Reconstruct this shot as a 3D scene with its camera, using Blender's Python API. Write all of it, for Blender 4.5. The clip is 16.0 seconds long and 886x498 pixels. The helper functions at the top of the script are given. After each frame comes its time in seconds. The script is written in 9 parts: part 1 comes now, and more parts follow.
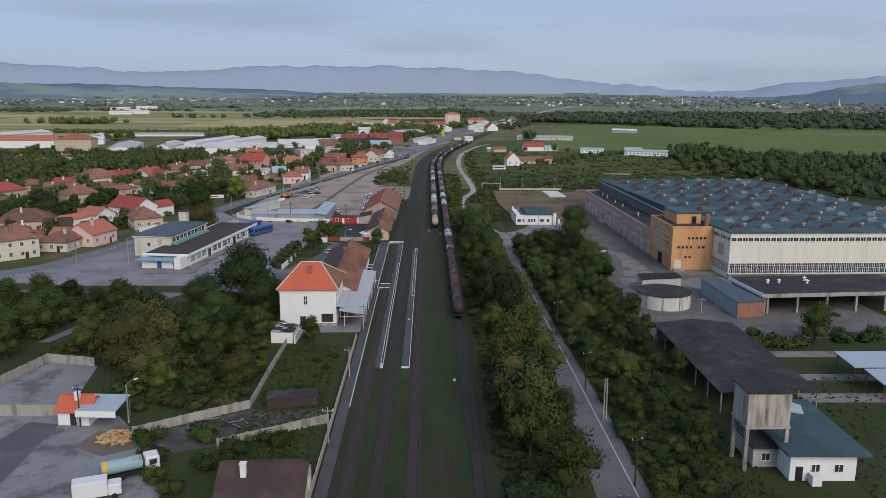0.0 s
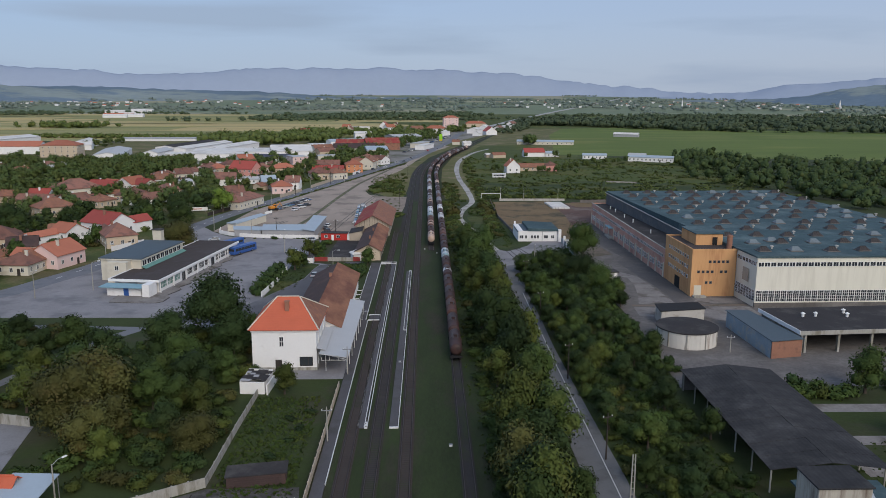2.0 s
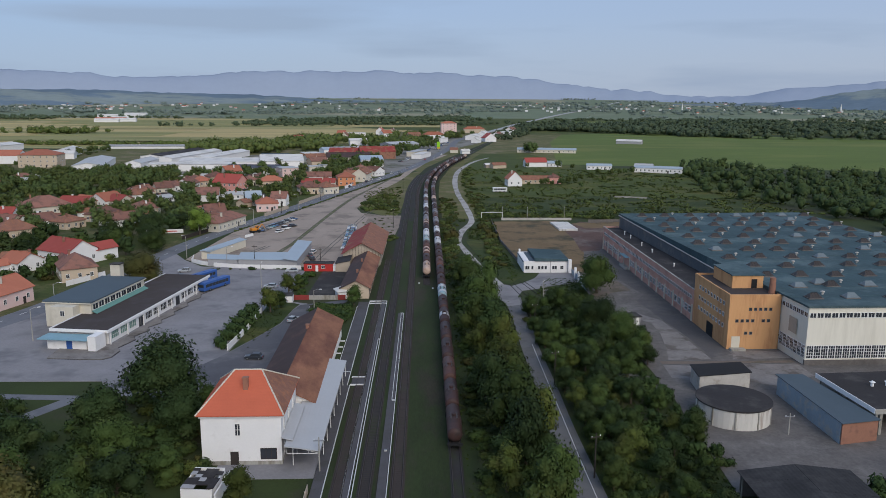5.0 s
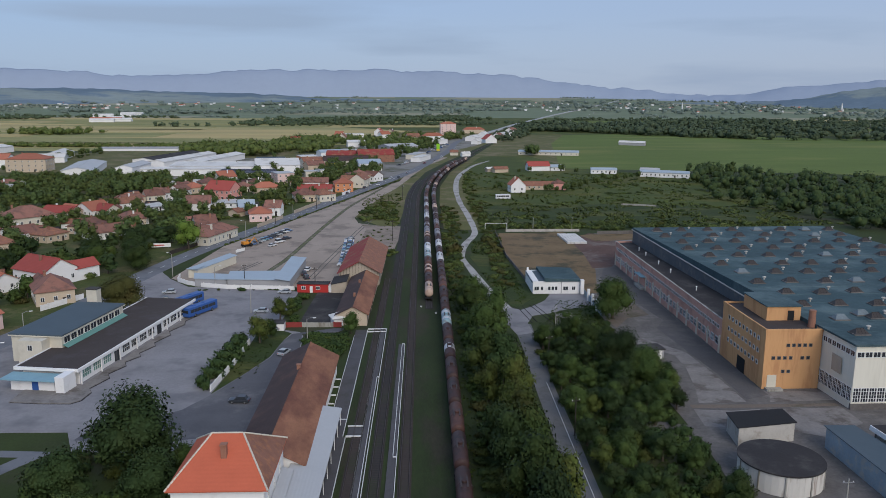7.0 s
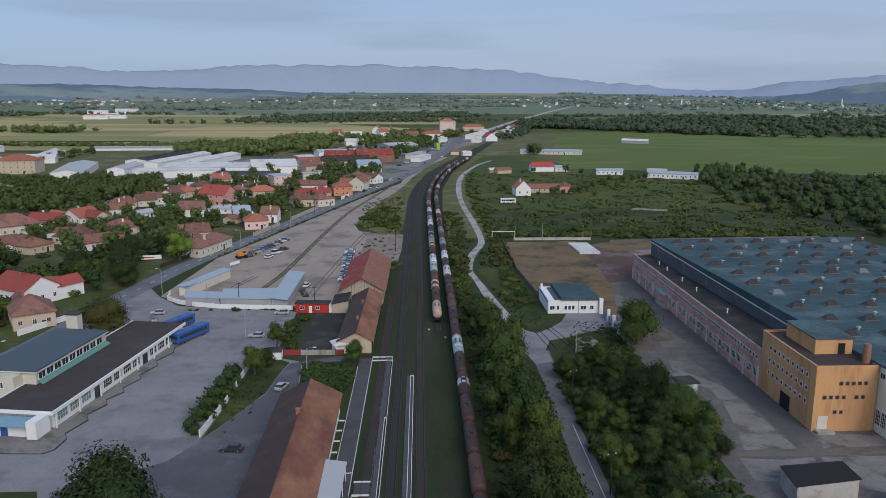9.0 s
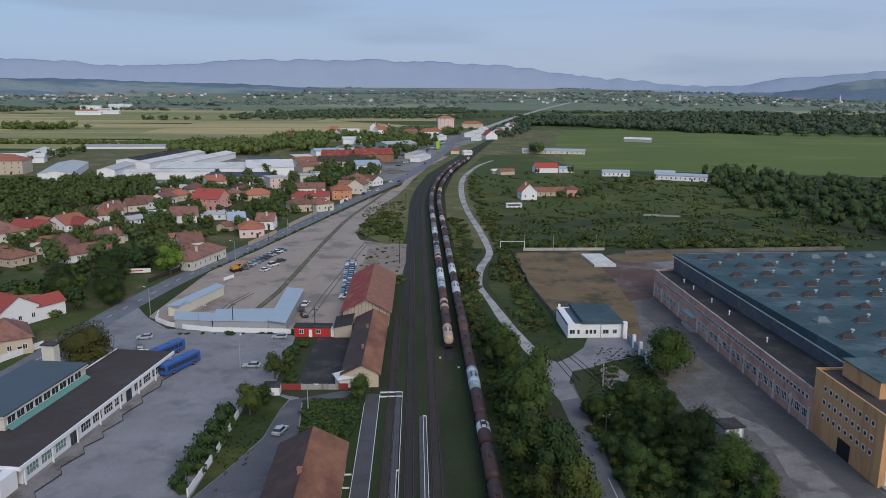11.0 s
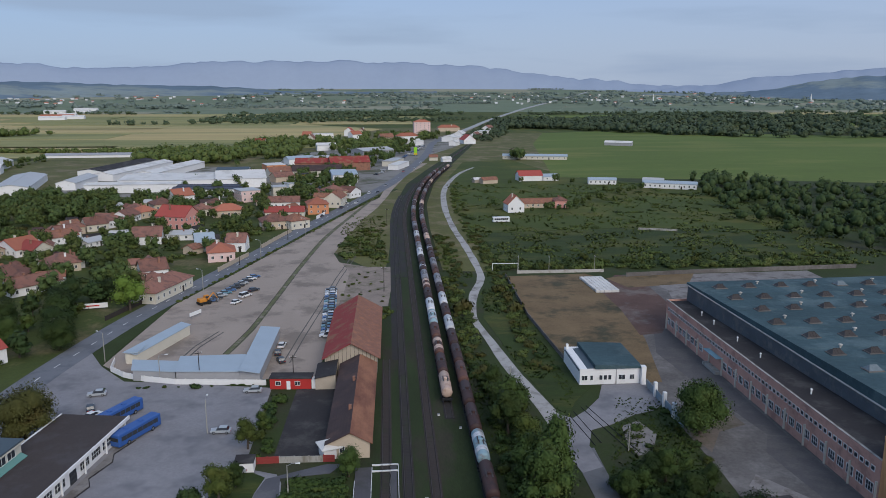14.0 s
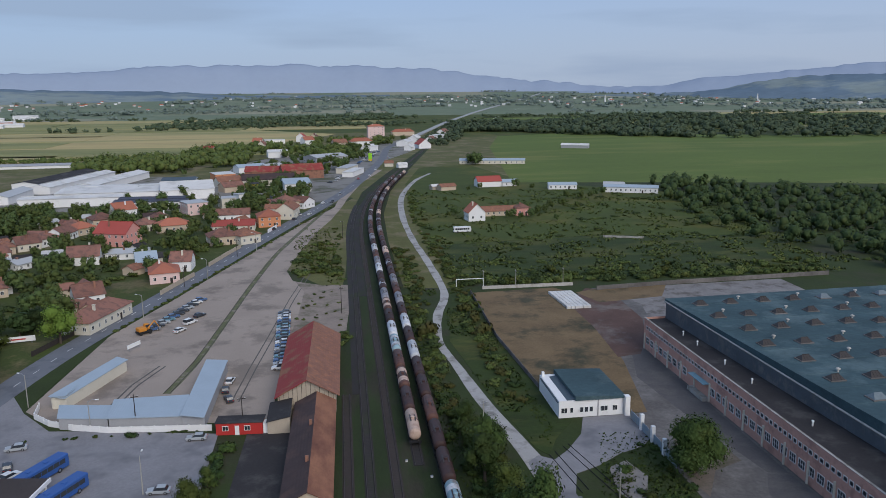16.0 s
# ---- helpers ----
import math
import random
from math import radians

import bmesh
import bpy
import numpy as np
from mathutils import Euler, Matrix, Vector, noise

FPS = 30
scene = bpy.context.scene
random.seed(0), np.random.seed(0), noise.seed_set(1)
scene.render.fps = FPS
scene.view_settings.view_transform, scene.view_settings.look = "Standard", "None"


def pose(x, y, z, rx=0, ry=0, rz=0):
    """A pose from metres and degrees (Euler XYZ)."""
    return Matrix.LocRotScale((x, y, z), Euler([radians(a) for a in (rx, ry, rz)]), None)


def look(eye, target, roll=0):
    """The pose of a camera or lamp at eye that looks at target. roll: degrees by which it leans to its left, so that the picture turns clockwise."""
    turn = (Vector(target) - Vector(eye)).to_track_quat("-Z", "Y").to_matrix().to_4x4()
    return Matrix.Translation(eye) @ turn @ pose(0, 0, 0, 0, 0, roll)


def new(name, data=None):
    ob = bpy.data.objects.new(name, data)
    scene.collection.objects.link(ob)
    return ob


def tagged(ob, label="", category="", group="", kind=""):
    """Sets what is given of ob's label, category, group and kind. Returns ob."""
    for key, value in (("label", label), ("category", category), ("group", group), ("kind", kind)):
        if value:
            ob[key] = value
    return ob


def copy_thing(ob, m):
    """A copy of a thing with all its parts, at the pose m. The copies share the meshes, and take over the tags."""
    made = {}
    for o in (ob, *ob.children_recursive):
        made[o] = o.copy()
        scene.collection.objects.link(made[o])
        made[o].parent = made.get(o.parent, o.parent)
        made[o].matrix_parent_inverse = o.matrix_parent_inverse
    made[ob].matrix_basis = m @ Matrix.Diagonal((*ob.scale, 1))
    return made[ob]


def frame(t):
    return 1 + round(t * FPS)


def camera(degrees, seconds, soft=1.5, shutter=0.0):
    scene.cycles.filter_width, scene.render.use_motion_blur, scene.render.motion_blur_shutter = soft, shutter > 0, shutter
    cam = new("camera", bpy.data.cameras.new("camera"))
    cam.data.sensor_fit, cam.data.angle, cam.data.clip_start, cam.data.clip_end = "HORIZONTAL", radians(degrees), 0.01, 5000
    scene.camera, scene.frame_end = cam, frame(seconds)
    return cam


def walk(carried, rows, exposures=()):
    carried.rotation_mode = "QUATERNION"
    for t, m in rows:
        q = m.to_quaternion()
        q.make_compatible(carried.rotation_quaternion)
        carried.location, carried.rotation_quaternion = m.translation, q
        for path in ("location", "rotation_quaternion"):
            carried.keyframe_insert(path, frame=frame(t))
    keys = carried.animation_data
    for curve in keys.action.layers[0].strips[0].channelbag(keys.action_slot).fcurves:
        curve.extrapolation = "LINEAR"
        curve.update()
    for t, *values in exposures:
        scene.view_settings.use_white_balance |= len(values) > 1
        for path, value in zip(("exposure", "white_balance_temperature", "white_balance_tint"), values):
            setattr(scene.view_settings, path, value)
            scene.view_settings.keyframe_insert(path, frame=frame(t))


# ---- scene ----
cam = camera(59.3, 16.0, soft=0.8)
PATH = [
    (0, look((0.02, 0.00, 52.25), (3.16, 97.98, 32.52), 0.29)),
    (0.5, look((0.43, 5.70, 52.68), (3.58, 103.70, 33.01), 0.26)),
    (1, look((0.74, 11.32, 53.22), (3.96, 109.31, 33.54), 0.26)),
    (1.5, look((0.99, 16.91, 53.69), (4.30, 114.92, 34.11), 0.26)),
    (2, look((1.40, 22.46, 54.23), (4.72, 120.48, 34.71), 0.24)),
    (2.5, look((1.83, 28.01, 54.84), (5.14, 126.04, 35.39), 0.25)),
    (3, look((2.20, 33.45, 55.53), (5.59, 131.49, 36.14), 0.27)),
    (3.5, look((2.52, 38.86, 56.22), (5.97, 136.92, 36.88), 0.28)),
    (4, look((2.82, 44.04, 56.90), (6.31, 142.10, 37.62), 0.29)),
    (6.5, look((2.38, 67.77, 60.55), (6.11, 165.84, 41.35), 0.26)),
    (7, look((1.87, 72.26, 61.49), (5.66, 170.27, 42.03), 0.26)),
    (7.5, look((1.24, 76.59, 62.23), (5.13, 174.58, 42.64), 0.24)),
    (8, look((0.54, 81.10, 62.97), (4.51, 179.05, 43.21), 0.25)),
    (8.5, look((-0.14, 85.57, 63.73), (3.90, 183.48, 43.78), 0.23)),
    (9, look((-0.85, 89.98, 64.48), (3.29, 187.86, 44.40), 0.19)),
    (11.5, look((-4.99, 112.97, 68.33), (-0.18, 210.65, 47.46), 0.33)),
    (12, look((-5.51, 117.08, 69.31), (-0.73, 214.74, 48.35), 0.22)),
    (12.5, look((-6.30, 121.61, 69.86), (-1.35, 219.26, 48.89), 0.26)),
    (13, look((-6.90, 125.99, 70.16), (-1.83, 223.69, 49.44), 0.20)),
    (13.5, look((-7.54, 130.44, 70.92), (-1.25, 228.02, 50.01), 0.15)),
    (14, look((-8.06, 134.88, 71.13), (-0.04, 232.39, 50.44), 0.02)),
    (14.5, look((-8.42, 139.41, 71.50), (1.28, 236.77, 50.79), -0.07)),
    (15, look((-8.76, 143.98, 71.97), (2.52, 241.16, 51.29), -0.15)),
    (15.5, look((-8.70, 148.53, 72.31), (3.93, 245.55, 51.64), -0.28)),
    (16, look((-8.21, 152.83, 72.24), (5.46, 249.77, 51.84), -0.52)),
]
walk(cam, PATH, exposures=[(0.0, 0.0, 6450, 10), (4.0, -0.03, 6300, 10), (9.0, -0.06, 6150, 10), (16.0, -0.05, 6080, 10)])

# ---------- light ----------
world = bpy.data.worlds.new("dusk_sky")
scene.world = world
world.use_nodes = True
wn, wl = world.node_tree.nodes, world.node_tree.links
wn.clear()
SUN_EL, SUN_AZ = 34.0, 160.0      # degrees; azimuth clockwise from +y
sky = wn.new("ShaderNodeTexSky")
sky.sky_type = "NISHITA"
sky.sun_disc = False
sky.sun_elevation, sky.sun_rotation = radians(SUN_EL), radians(SUN_AZ)
sky.air_density, sky.dust_density, sky.ozone_density = 1.0, 2.0, 3.0
tc = wn.new("ShaderNodeTexCoord")
sep = wn.new("ShaderNodeSeparateXYZ")
wl.new(tc.outputs["Generated"], sep.inputs[0])
ramp = wn.new("ShaderNodeValToRGB")
els = ramp.color_ramp.elements
els[0].position, els[0].color = 0.0, (0.47, 0.55, 0.69, 1)
els[1].position, els[1].color = 0.6, (0.36, 0.47, 0.70, 1)
mid = els.new(0.10)
mid.color = (0.40, 0.51, 0.72, 1)
wl.new(sep.outputs["Z"], ramp.inputs[0])
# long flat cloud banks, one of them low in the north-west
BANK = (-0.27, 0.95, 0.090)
cmap = wn.new("ShaderNodeMapping")
cmap.inputs["Scale"].default_value = (2.2, 2.2, 17.0)
wl.new(tc.outputs["Generated"], cmap.inputs[0])
cn = wn.new("ShaderNodeTexNoise")
cn.inputs["Scale"].default_value, cn.inputs["Detail"].default_value, cn.inputs["Roughness"].default_value = 1.5, 5, 0.5
wl.new(cmap.outputs[0], cn.inputs["Vector"])
cr = wn.new("ShaderNodeValToRGB")
cr.color_ramp.elements[0].position, cr.color_ramp.elements[0].color = 0.52, (0, 0, 0, 1)
cr.color_ramp.elements[1].position, cr.color_ramp.elements[1].color = 0.80, (1, 1, 1, 1)
cm = wn.new("ShaderNodeMix")
cm.data_type = "RGBA"
cm.inputs[7].default_value = (0.335, 0.42, 0.58, 1)
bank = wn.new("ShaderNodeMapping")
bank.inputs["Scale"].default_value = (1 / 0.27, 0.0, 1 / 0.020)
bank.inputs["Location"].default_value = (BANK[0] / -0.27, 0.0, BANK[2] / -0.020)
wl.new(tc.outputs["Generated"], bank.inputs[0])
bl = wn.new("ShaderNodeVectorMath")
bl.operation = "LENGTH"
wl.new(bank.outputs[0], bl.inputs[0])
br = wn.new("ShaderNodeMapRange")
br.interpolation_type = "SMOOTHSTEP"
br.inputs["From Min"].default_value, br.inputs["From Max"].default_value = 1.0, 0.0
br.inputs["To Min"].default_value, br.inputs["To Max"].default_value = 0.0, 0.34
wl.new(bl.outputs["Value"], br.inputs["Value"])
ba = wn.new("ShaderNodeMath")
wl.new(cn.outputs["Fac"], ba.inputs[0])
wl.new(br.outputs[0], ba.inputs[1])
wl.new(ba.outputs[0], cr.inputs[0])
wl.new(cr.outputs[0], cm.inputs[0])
side = wn.new("ShaderNodeMapRange")
side.inputs["From Min"].default_value, side.inputs["From Max"].default_value = -0.5, 0.6
wl.new(sep.outputs["X"], side.inputs["Value"])
tint = wn.new("ShaderNodeMix")
tint.data_type = "RGBA"
tint.inputs[6].default_value, tint.inputs[7].default_value = (0.915, 0.975, 1.0, 1), (1.04, 1.0, 0.96, 1)
wl.new(side.outputs[0], tint.inputs[0])
wash = wn.new("ShaderNodeMix")
wash.data_type, wash.blend_type = "RGBA", "MULTIPLY"
wash.inputs[0].default_value = 1.0
wl.new(ramp.outputs[0], wash.inputs[6])
wl.new(tint.outputs[2], wash.inputs[7])
wl.new(wash.outputs[2], cm.inputs[6])
bg1, bg2, add = wn.new("ShaderNodeBackground"), wn.new("ShaderNodeBackground"), wn.new("ShaderNodeAddShader")
bg1.inputs[1].default_value, bg2.inputs[1].default_value = 0.02, 0.82
wl.new(sky.outputs[0], bg1.inputs[0])
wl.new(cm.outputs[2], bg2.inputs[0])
wl.new(bg1.outputs[0], add.inputs[0])
wl.new(bg2.outputs[0], add.inputs[1])
wout = wn.new("ShaderNodeOutputWorld")
wl.new(add.outputs[0], wout.inputs[0])
sun = new("sun", bpy.data.lights.new("sun", "SUN"))
sun.data.energy, sun.data.angle, sun.data.color = 2.2, radians(40), (1.0, 0.90, 0.77)
sa, se = radians(SUN_AZ), radians(SUN_EL)
sun.matrix_world = look((400 * math.sin(sa) * math.cos(se), 400 * math.cos(sa) * math.cos(se), 400 * math.sin(se)), (0, 0, 0))

# ---------- materials ----------
def mat(name, base, rough=0.85, var=0.25, big=0.08, fine=2.0, bump=0.15, metal=0.0, second=None, mixscale=None, mixpos=(0.5, 0.62),
        obj=False, island=False, rand=0.0, stretch=None, wave=None, spec=0.3):
    """base: colour; second: colour of patches; big, fine: noise frequencies per metre; rand: value change from object to object."""
    m = bpy.data.materials.new(name)
    m.use_nodes = True
    n, l = m.node_tree.nodes, m.node_tree.links
    p = n["Principled BSDF"]
    p.inputs["Roughness"].default_value, p.inputs["Metallic"].default_value = rough, metal
    p.inputs["Specular IOR Level"].default_value = spec
    co = n.new("ShaderNodeTexCoord").outputs["Object"] if obj else n.new("ShaderNodeNewGeometry").outputs["Position"]
    if stretch:
        mp = n.new("ShaderNodeMapping")
        mp.inputs["Scale"].default_value = stretch
        l.new(co, mp.inputs[0])
        co = mp.outputs[0]
    def noise_at(s, det=4, r=0.6):
        t = n.new("ShaderNodeTexNoise")
        t.inputs["Scale"].default_value, t.inputs["Detail"].default_value, t.inputs["Roughness"].default_value = s, det, r
        l.new(co, t.inputs["Vector"])
        return t.outputs["Fac"]
    def math_node(op, a, b):
        k = n.new("ShaderNodeMath")
        k.operation = op
        for i, v in enumerate((a, b)):
            if isinstance(v, (int, float)):
                k.inputs[i].default_value = v
            else:
                l.new(v, k.inputs[i])
        return k.outputs[0]
    f1, f2 = noise_at(big), noise_at(fine, 5, 0.7)
    v = math_node("ADD", math_node("MULTIPLY", math_node("SUBTRACT", f1, 0.5), 2.4 * var), math_node("MULTIPLY", math_node("SUBTRACT", f2, 0.5), 2.0 * var))
    v = math_node("ADD", v, 1.0)
    if rand:
        v = math_node("ADD", v, math_node("MULTIPLY", math_node("SUBTRACT", n.new("ShaderNodeObjectInfo").outputs["Random"], 0.5), 2 * rand))
    if island:
        v = math_node("ADD", v, math_node("MULTIPLY", math_node("SUBTRACT", n.new("ShaderNodeNewGeometry").outputs["Random Per Island"], 0.5), 0.5))
    col = None
    if second is not None:
        mx = n.new("ShaderNodeMix")
        mx.data_type = "RGBA"
        mx.inputs[6].default_value, mx.inputs[7].default_value = (*base, 1), (*second, 1)
        rp = n.new("ShaderNodeMapRange")
        rp.inputs[1].default_value, rp.inputs[2].default_value = mixpos
        l.new(noise_at(mixscale or big * 2, 6, 0.65), rp.inputs[0])
        l.new(rp.outputs[0], mx.inputs[0])
        col = mx.outputs[2]
    vm = n.new("ShaderNodeVectorMath")
    vm.operation = "SCALE"
    if col is None:
        vm.inputs[0].default_value = base
    else:
        l.new(col, vm.inputs[0])
    l.new(math_node("MAXIMUM", v, 0.12), vm.inputs["Scale"])
    l.new(vm.outputs[0], p.inputs["Base Color"])
    height = f2
    if wave:
        wv = n.new("ShaderNodeTexWave")
        wv.bands_direction = wave[0]
        wv.inputs["Scale"].default_value, wv.inputs["Distortion"].default_value = wave[1], 0.6
        l.new(co, wv.inputs["Vector"])
        height = math_node("ADD", math_node("MULTIPLY", f2, 0.5), wv.outputs["Fac"])
    if bump:
        b = n.new("ShaderNodeBump")
        b.inputs["Strength"].default_value, b.inputs["Distance"].default_value = bump, 0.08
        l.new(height, b.inputs["Height"])
        l.new(b.outputs[0], p.inputs["Normal"])
    return m


def leaf(name, a, b, c):
    """Foliage: two greens from leaf to leaf, a third colour in patches of the crown."""
    m = bpy.data.materials.new(name)
    m.use_nodes = True
    n, l = m.node_tree.nodes, m.node_tree.links
    p = n["Principled BSDF"]
    p.inputs["Roughness"].default_value, p.inputs["Specular IOR Level"].default_value = 0.75, 0.15
    g = n.new("ShaderNodeNewGeometry")
    oi = n.new("ShaderNodeObjectInfo")
    m1, m2, m3 = (n.new("ShaderNodeMix") for _ in range(3))
    for k in (m1, m2, m3):
        k.data_type = "RGBA"
    m1.inputs[6].default_value, m1.inputs[7].default_value = (*a, 1), (*b, 1)
    tw = n.new("ShaderNodeTexNoise")
    tw.inputs["Scale"].default_value, tw.inputs["Detail"].default_value = 0.9, 2
    l.new(g.outputs["Position"], tw.inputs["Vector"])
    tm = n.new("ShaderNodeMix")
    tm.inputs[0].default_value = 0.45
    l.new(tw.outputs["Fac"], tm.inputs[2])
    l.new(g.outputs["Random Per Island"], tm.inputs[3])
    l.new(tm.outputs[0], m1.inputs[0])
    t = n.new("ShaderNodeTexNoise")
    t.inputs["Scale"].default_value, t.inputs["Detail"].default_value = 0.22, 3
    l.new(g.outputs["Position"], t.inputs["Vector"])
    r = n.new("ShaderNodeMapRange")
    r.inputs[1].default_value, r.inputs[2].default_value = 0.52, 0.75
    l.new(t.outputs["Fac"], r.inputs[0])
    m2.inputs[7].default_value = (*c, 1)
    l.new(r.outputs[0], m2.inputs[0])
    l.new(m1.outputs[2], m2.inputs[6])
    m3.blend_type = "MULTIPLY"
    m3.inputs[0].default_value = 1.0
    rr = n.new("ShaderNodeMapRange")
    rr.inputs[3].default_value, rr.inputs[4].default_value = 0.65, 1.3
    l.new(oi.outputs["Random"], rr.inputs[0])
    l.new(m2.outputs[2], m3.inputs[6])
    l.new(rr.outputs[0], m3.inputs[7])
    l.new(m3.outputs[2], p.inputs["Base Color"])
    return m


def glass(name, tint, rough=0.12):
    m = bpy.data.materials.new(name)
    m.use_nodes = True
    p = m.node_tree.nodes["Principled BSDF"]
    p.inputs["Base Color"].default_value, p.inputs["Roughness"].default_value = (*tint, 1), rough
    p.inputs["Specular IOR Level"].default_value = 0.6
    return m


M = {}
M["grass"] = mat("grass", (0.030, 0.044, 0.010), 0.95, 0.35, 0.06, 1.5, 0.5, second=(0.042, 0.044, 0.021), mixscale=0.045)
M["rough_grass"] = mat("rough_grass", (0.028, 0.044, 0.008), 0.95, 0.55, 0.10, 0.9, 0.8, second=(0.064, 0.070, 0.015), mixscale=0.035, stretch=(0.6, 1.6, 1))
M["farm_grass"] = mat("farm_grass", (0.050, 0.069, 0.011), 0.95, 0.35, 0.03, 0.5, 0.4, second=(0.090, 0.090, 0.018), mixscale=0.02)
M["meadow"] = mat("meadow", (0.096, 0.134, 0.024), 0.95, 0.24, 0.012, 0.25, 0.3, second=(0.138, 0.152, 0.036), mixscale=0.006, stretch=(0.5, 1.4, 1))
M["dry_field"] = mat("dry_field", (0.40, 0.315, 0.140), 0.95, 0.26, 0.012, 0.12, 0.3, second=(0.255, 0.245, 0.100), mixscale=0.007, mixpos=(0.44, 0.60), stretch=(0.28, 2.0, 1))
M["pasture_strip"] = mat("pasture_strip", (0.235, 0.225, 0.086), 0.95, 0.25, 0.012, 0.15, 0.2, second=(0.17, 0.18, 0.066), mixscale=0.008, stretch=(0.3, 1.8, 1))
M["solar_dark"] = mat("solar_dark", (0.045, 0.045, 0.062), 0.35, 0.15, 0.1, 1.0, 0.0)
# far field colours are greyed and paled to carry the haze of the plain
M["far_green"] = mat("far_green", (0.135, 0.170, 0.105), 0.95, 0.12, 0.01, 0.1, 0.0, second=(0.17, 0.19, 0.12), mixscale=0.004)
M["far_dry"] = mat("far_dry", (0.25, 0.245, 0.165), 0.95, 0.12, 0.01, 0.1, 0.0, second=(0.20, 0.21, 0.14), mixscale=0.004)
M["dry_yard"] = mat("dry_yard", (0.160, 0.110, 0.058), 0.95, 0.35, 0.10, 1.5, 0.4, second=(0.058, 0.052, 0.030), mixscale=0.06)
M["asphalt"] = mat("asphalt", (0.150, 0.156, 0.172), 0.85, 0.12, 0.15, 4.0, 0.1, second=(0.12, 0.125, 0.14), mixscale=0.2)
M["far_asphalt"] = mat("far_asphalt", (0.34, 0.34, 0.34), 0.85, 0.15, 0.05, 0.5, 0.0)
M["square"] = mat("square", (0.222, 0.214, 0.222), 0.88, 0.26, 0.09, 1.6, 0.1, second=(0.155, 0.152, 0.162), mixscale=0.10)
M["lane"] = mat("lane", (0.130, 0.130, 0.133), 0.9, 0.16, 0.15, 3.0, 0.15, second=(0.10, 0.10, 0.10), mixscale=0.25)
M["gravel_path"] = mat("gravel_path", (0.36, 0.345, 0.33), 0.95, 0.14, 0.2, 3.0, 0.2, second=(0.19, 0.18, 0.165), mixscale=0.15)
M["gravel"] = mat("gravel", (0.318, 0.262, 0.218), 0.95, 0.18, 0.05, 2.5, 0.2, second=(0.205, 0.170, 0.142), mixscale=0.07)
M["ballast"] = mat("ballast", (0.032, 0.029, 0.029), 0.95, 0.3, 0.3, 4.0, 0.6, second=(0.030, 0.037, 0.018), mixscale=0.25, stretch=(1, 0.4, 1))
M["rust_ballast"] = mat("rust_ballast", (0.050, 0.038, 0.034), 0.95, 0.3, 0.3, 4.0, 0.6, second=(0.034, 0.038, 0.020), mixscale=0.25, stretch=(1, 0.4, 1))
M["track_grass"] = mat("track_grass", (0.024, 0.036, 0.010), 0.95, 0.5, 0.12, 1.5, 0.5, second=(0.036, 0.033, 0.020), mixscale=0.07, stretch=(1.6, 0.4, 1))
M["platform"] = mat("platform", (0.080, 0.077, 0.083), 0.9, 0.22, 0.2, 3.0, 0.15, second=(0.068, 0.066, 0.066), mixscale=0.3)
M["concrete"] = mat("concrete", (0.33, 0.32, 0.29), 0.9, 0.2, 0.25, 2.0, 0.2, second=(0.20, 0.185, 0.15), mixscale=0.6, stretch=(1, 1, 0.25))
M["yard_slab"] = mat("yard_slab", (0.215, 0.212, 0.22), 0.9, 0.22, 0.12, 2.5, 0.15, second=(0.115, 0.110, 0.110), mixscale=0.15)
M["dirty_concrete"] = mat("dirty_concrete", (0.118, 0.108, 0.102), 0.92, 0.48, 0.12, 1.1, 0.25, second=(0.172, 0.160, 0.152), mixscale=0.09, mixpos=(0.46, 0.66))
M["white_wall"] = mat("white_wall", (0.74, 0.73, 0.72), 0.85, 0.05, 0.3, 3.0, 0.05, second=(0.58, 0.56, 0.54), mixscale=0.35, mixpos=(0.58, 0.8))
M["cream_wall"] = mat("cream_wall", (0.58, 0.54, 0.45), 0.85, 0.08, 0.2, 3.0, 0.05, second=(0.45, 0.41, 0.34), mixscale=0.3, mixpos=(0.55, 0.8))
M["hall_wall"] = mat("hall_wall", (0.69, 0.66, 0.565), 0.85, 0.06, 0.1, 2.0, 0.05, second=(0.54, 0.51, 0.43), mixscale=0.4, mixpos=(0.5, 0.8), stretch=(1, 1, 0.1))
M["ochre_wall"] = mat("ochre_wall", (0.57, 0.315, 0.145), 0.85, 0.10, 0.15, 2.5, 0.08, second=(0.46, 0.235, 0.11), mixscale=0.4, stretch=(1, 1, 0.15))
M["pink_brick"] = mat("pink_brick", (0.50, 0.285, 0.225), 0.88, 0.14, 0.2, 3.0, 0.15, second=(0.36, 0.205, 0.165), mixscale=0.25)
M["brick"] = mat("brick", (0.28, 0.140, 0.095), 0.88, 0.2, 0.3, 4.0, 0.2, second=(0.19, 0.10, 0.075), mixscale=0.5)
M["pink_wall"] = mat("pink_wall", (0.62, 0.30, 0.26), 0.85, 0.06, 0.2, 3.0, 0.05)
M["beige_wall"] = mat("beige_wall", (0.50, 0.41, 0.31), 0.85, 0.1, 0.2, 3.0, 0.05)
M["orange_wall"] = mat("orange_wall", (0.56, 0.24, 0.12), 0.85, 0.08, 0.2, 3.0, 0.05)
M["grey_wall"] = mat("grey_wall", (0.33, 0.33, 0.34), 0.85, 0.12, 0.2, 3.0, 0.05)
M["blue_wall"] = mat("blue_wall", (0.22, 0.28, 0.33), 0.85, 0.2, 0.3, 3.0, 0.08, second=(0.30, 0.31, 0.30), mixscale=0.5)
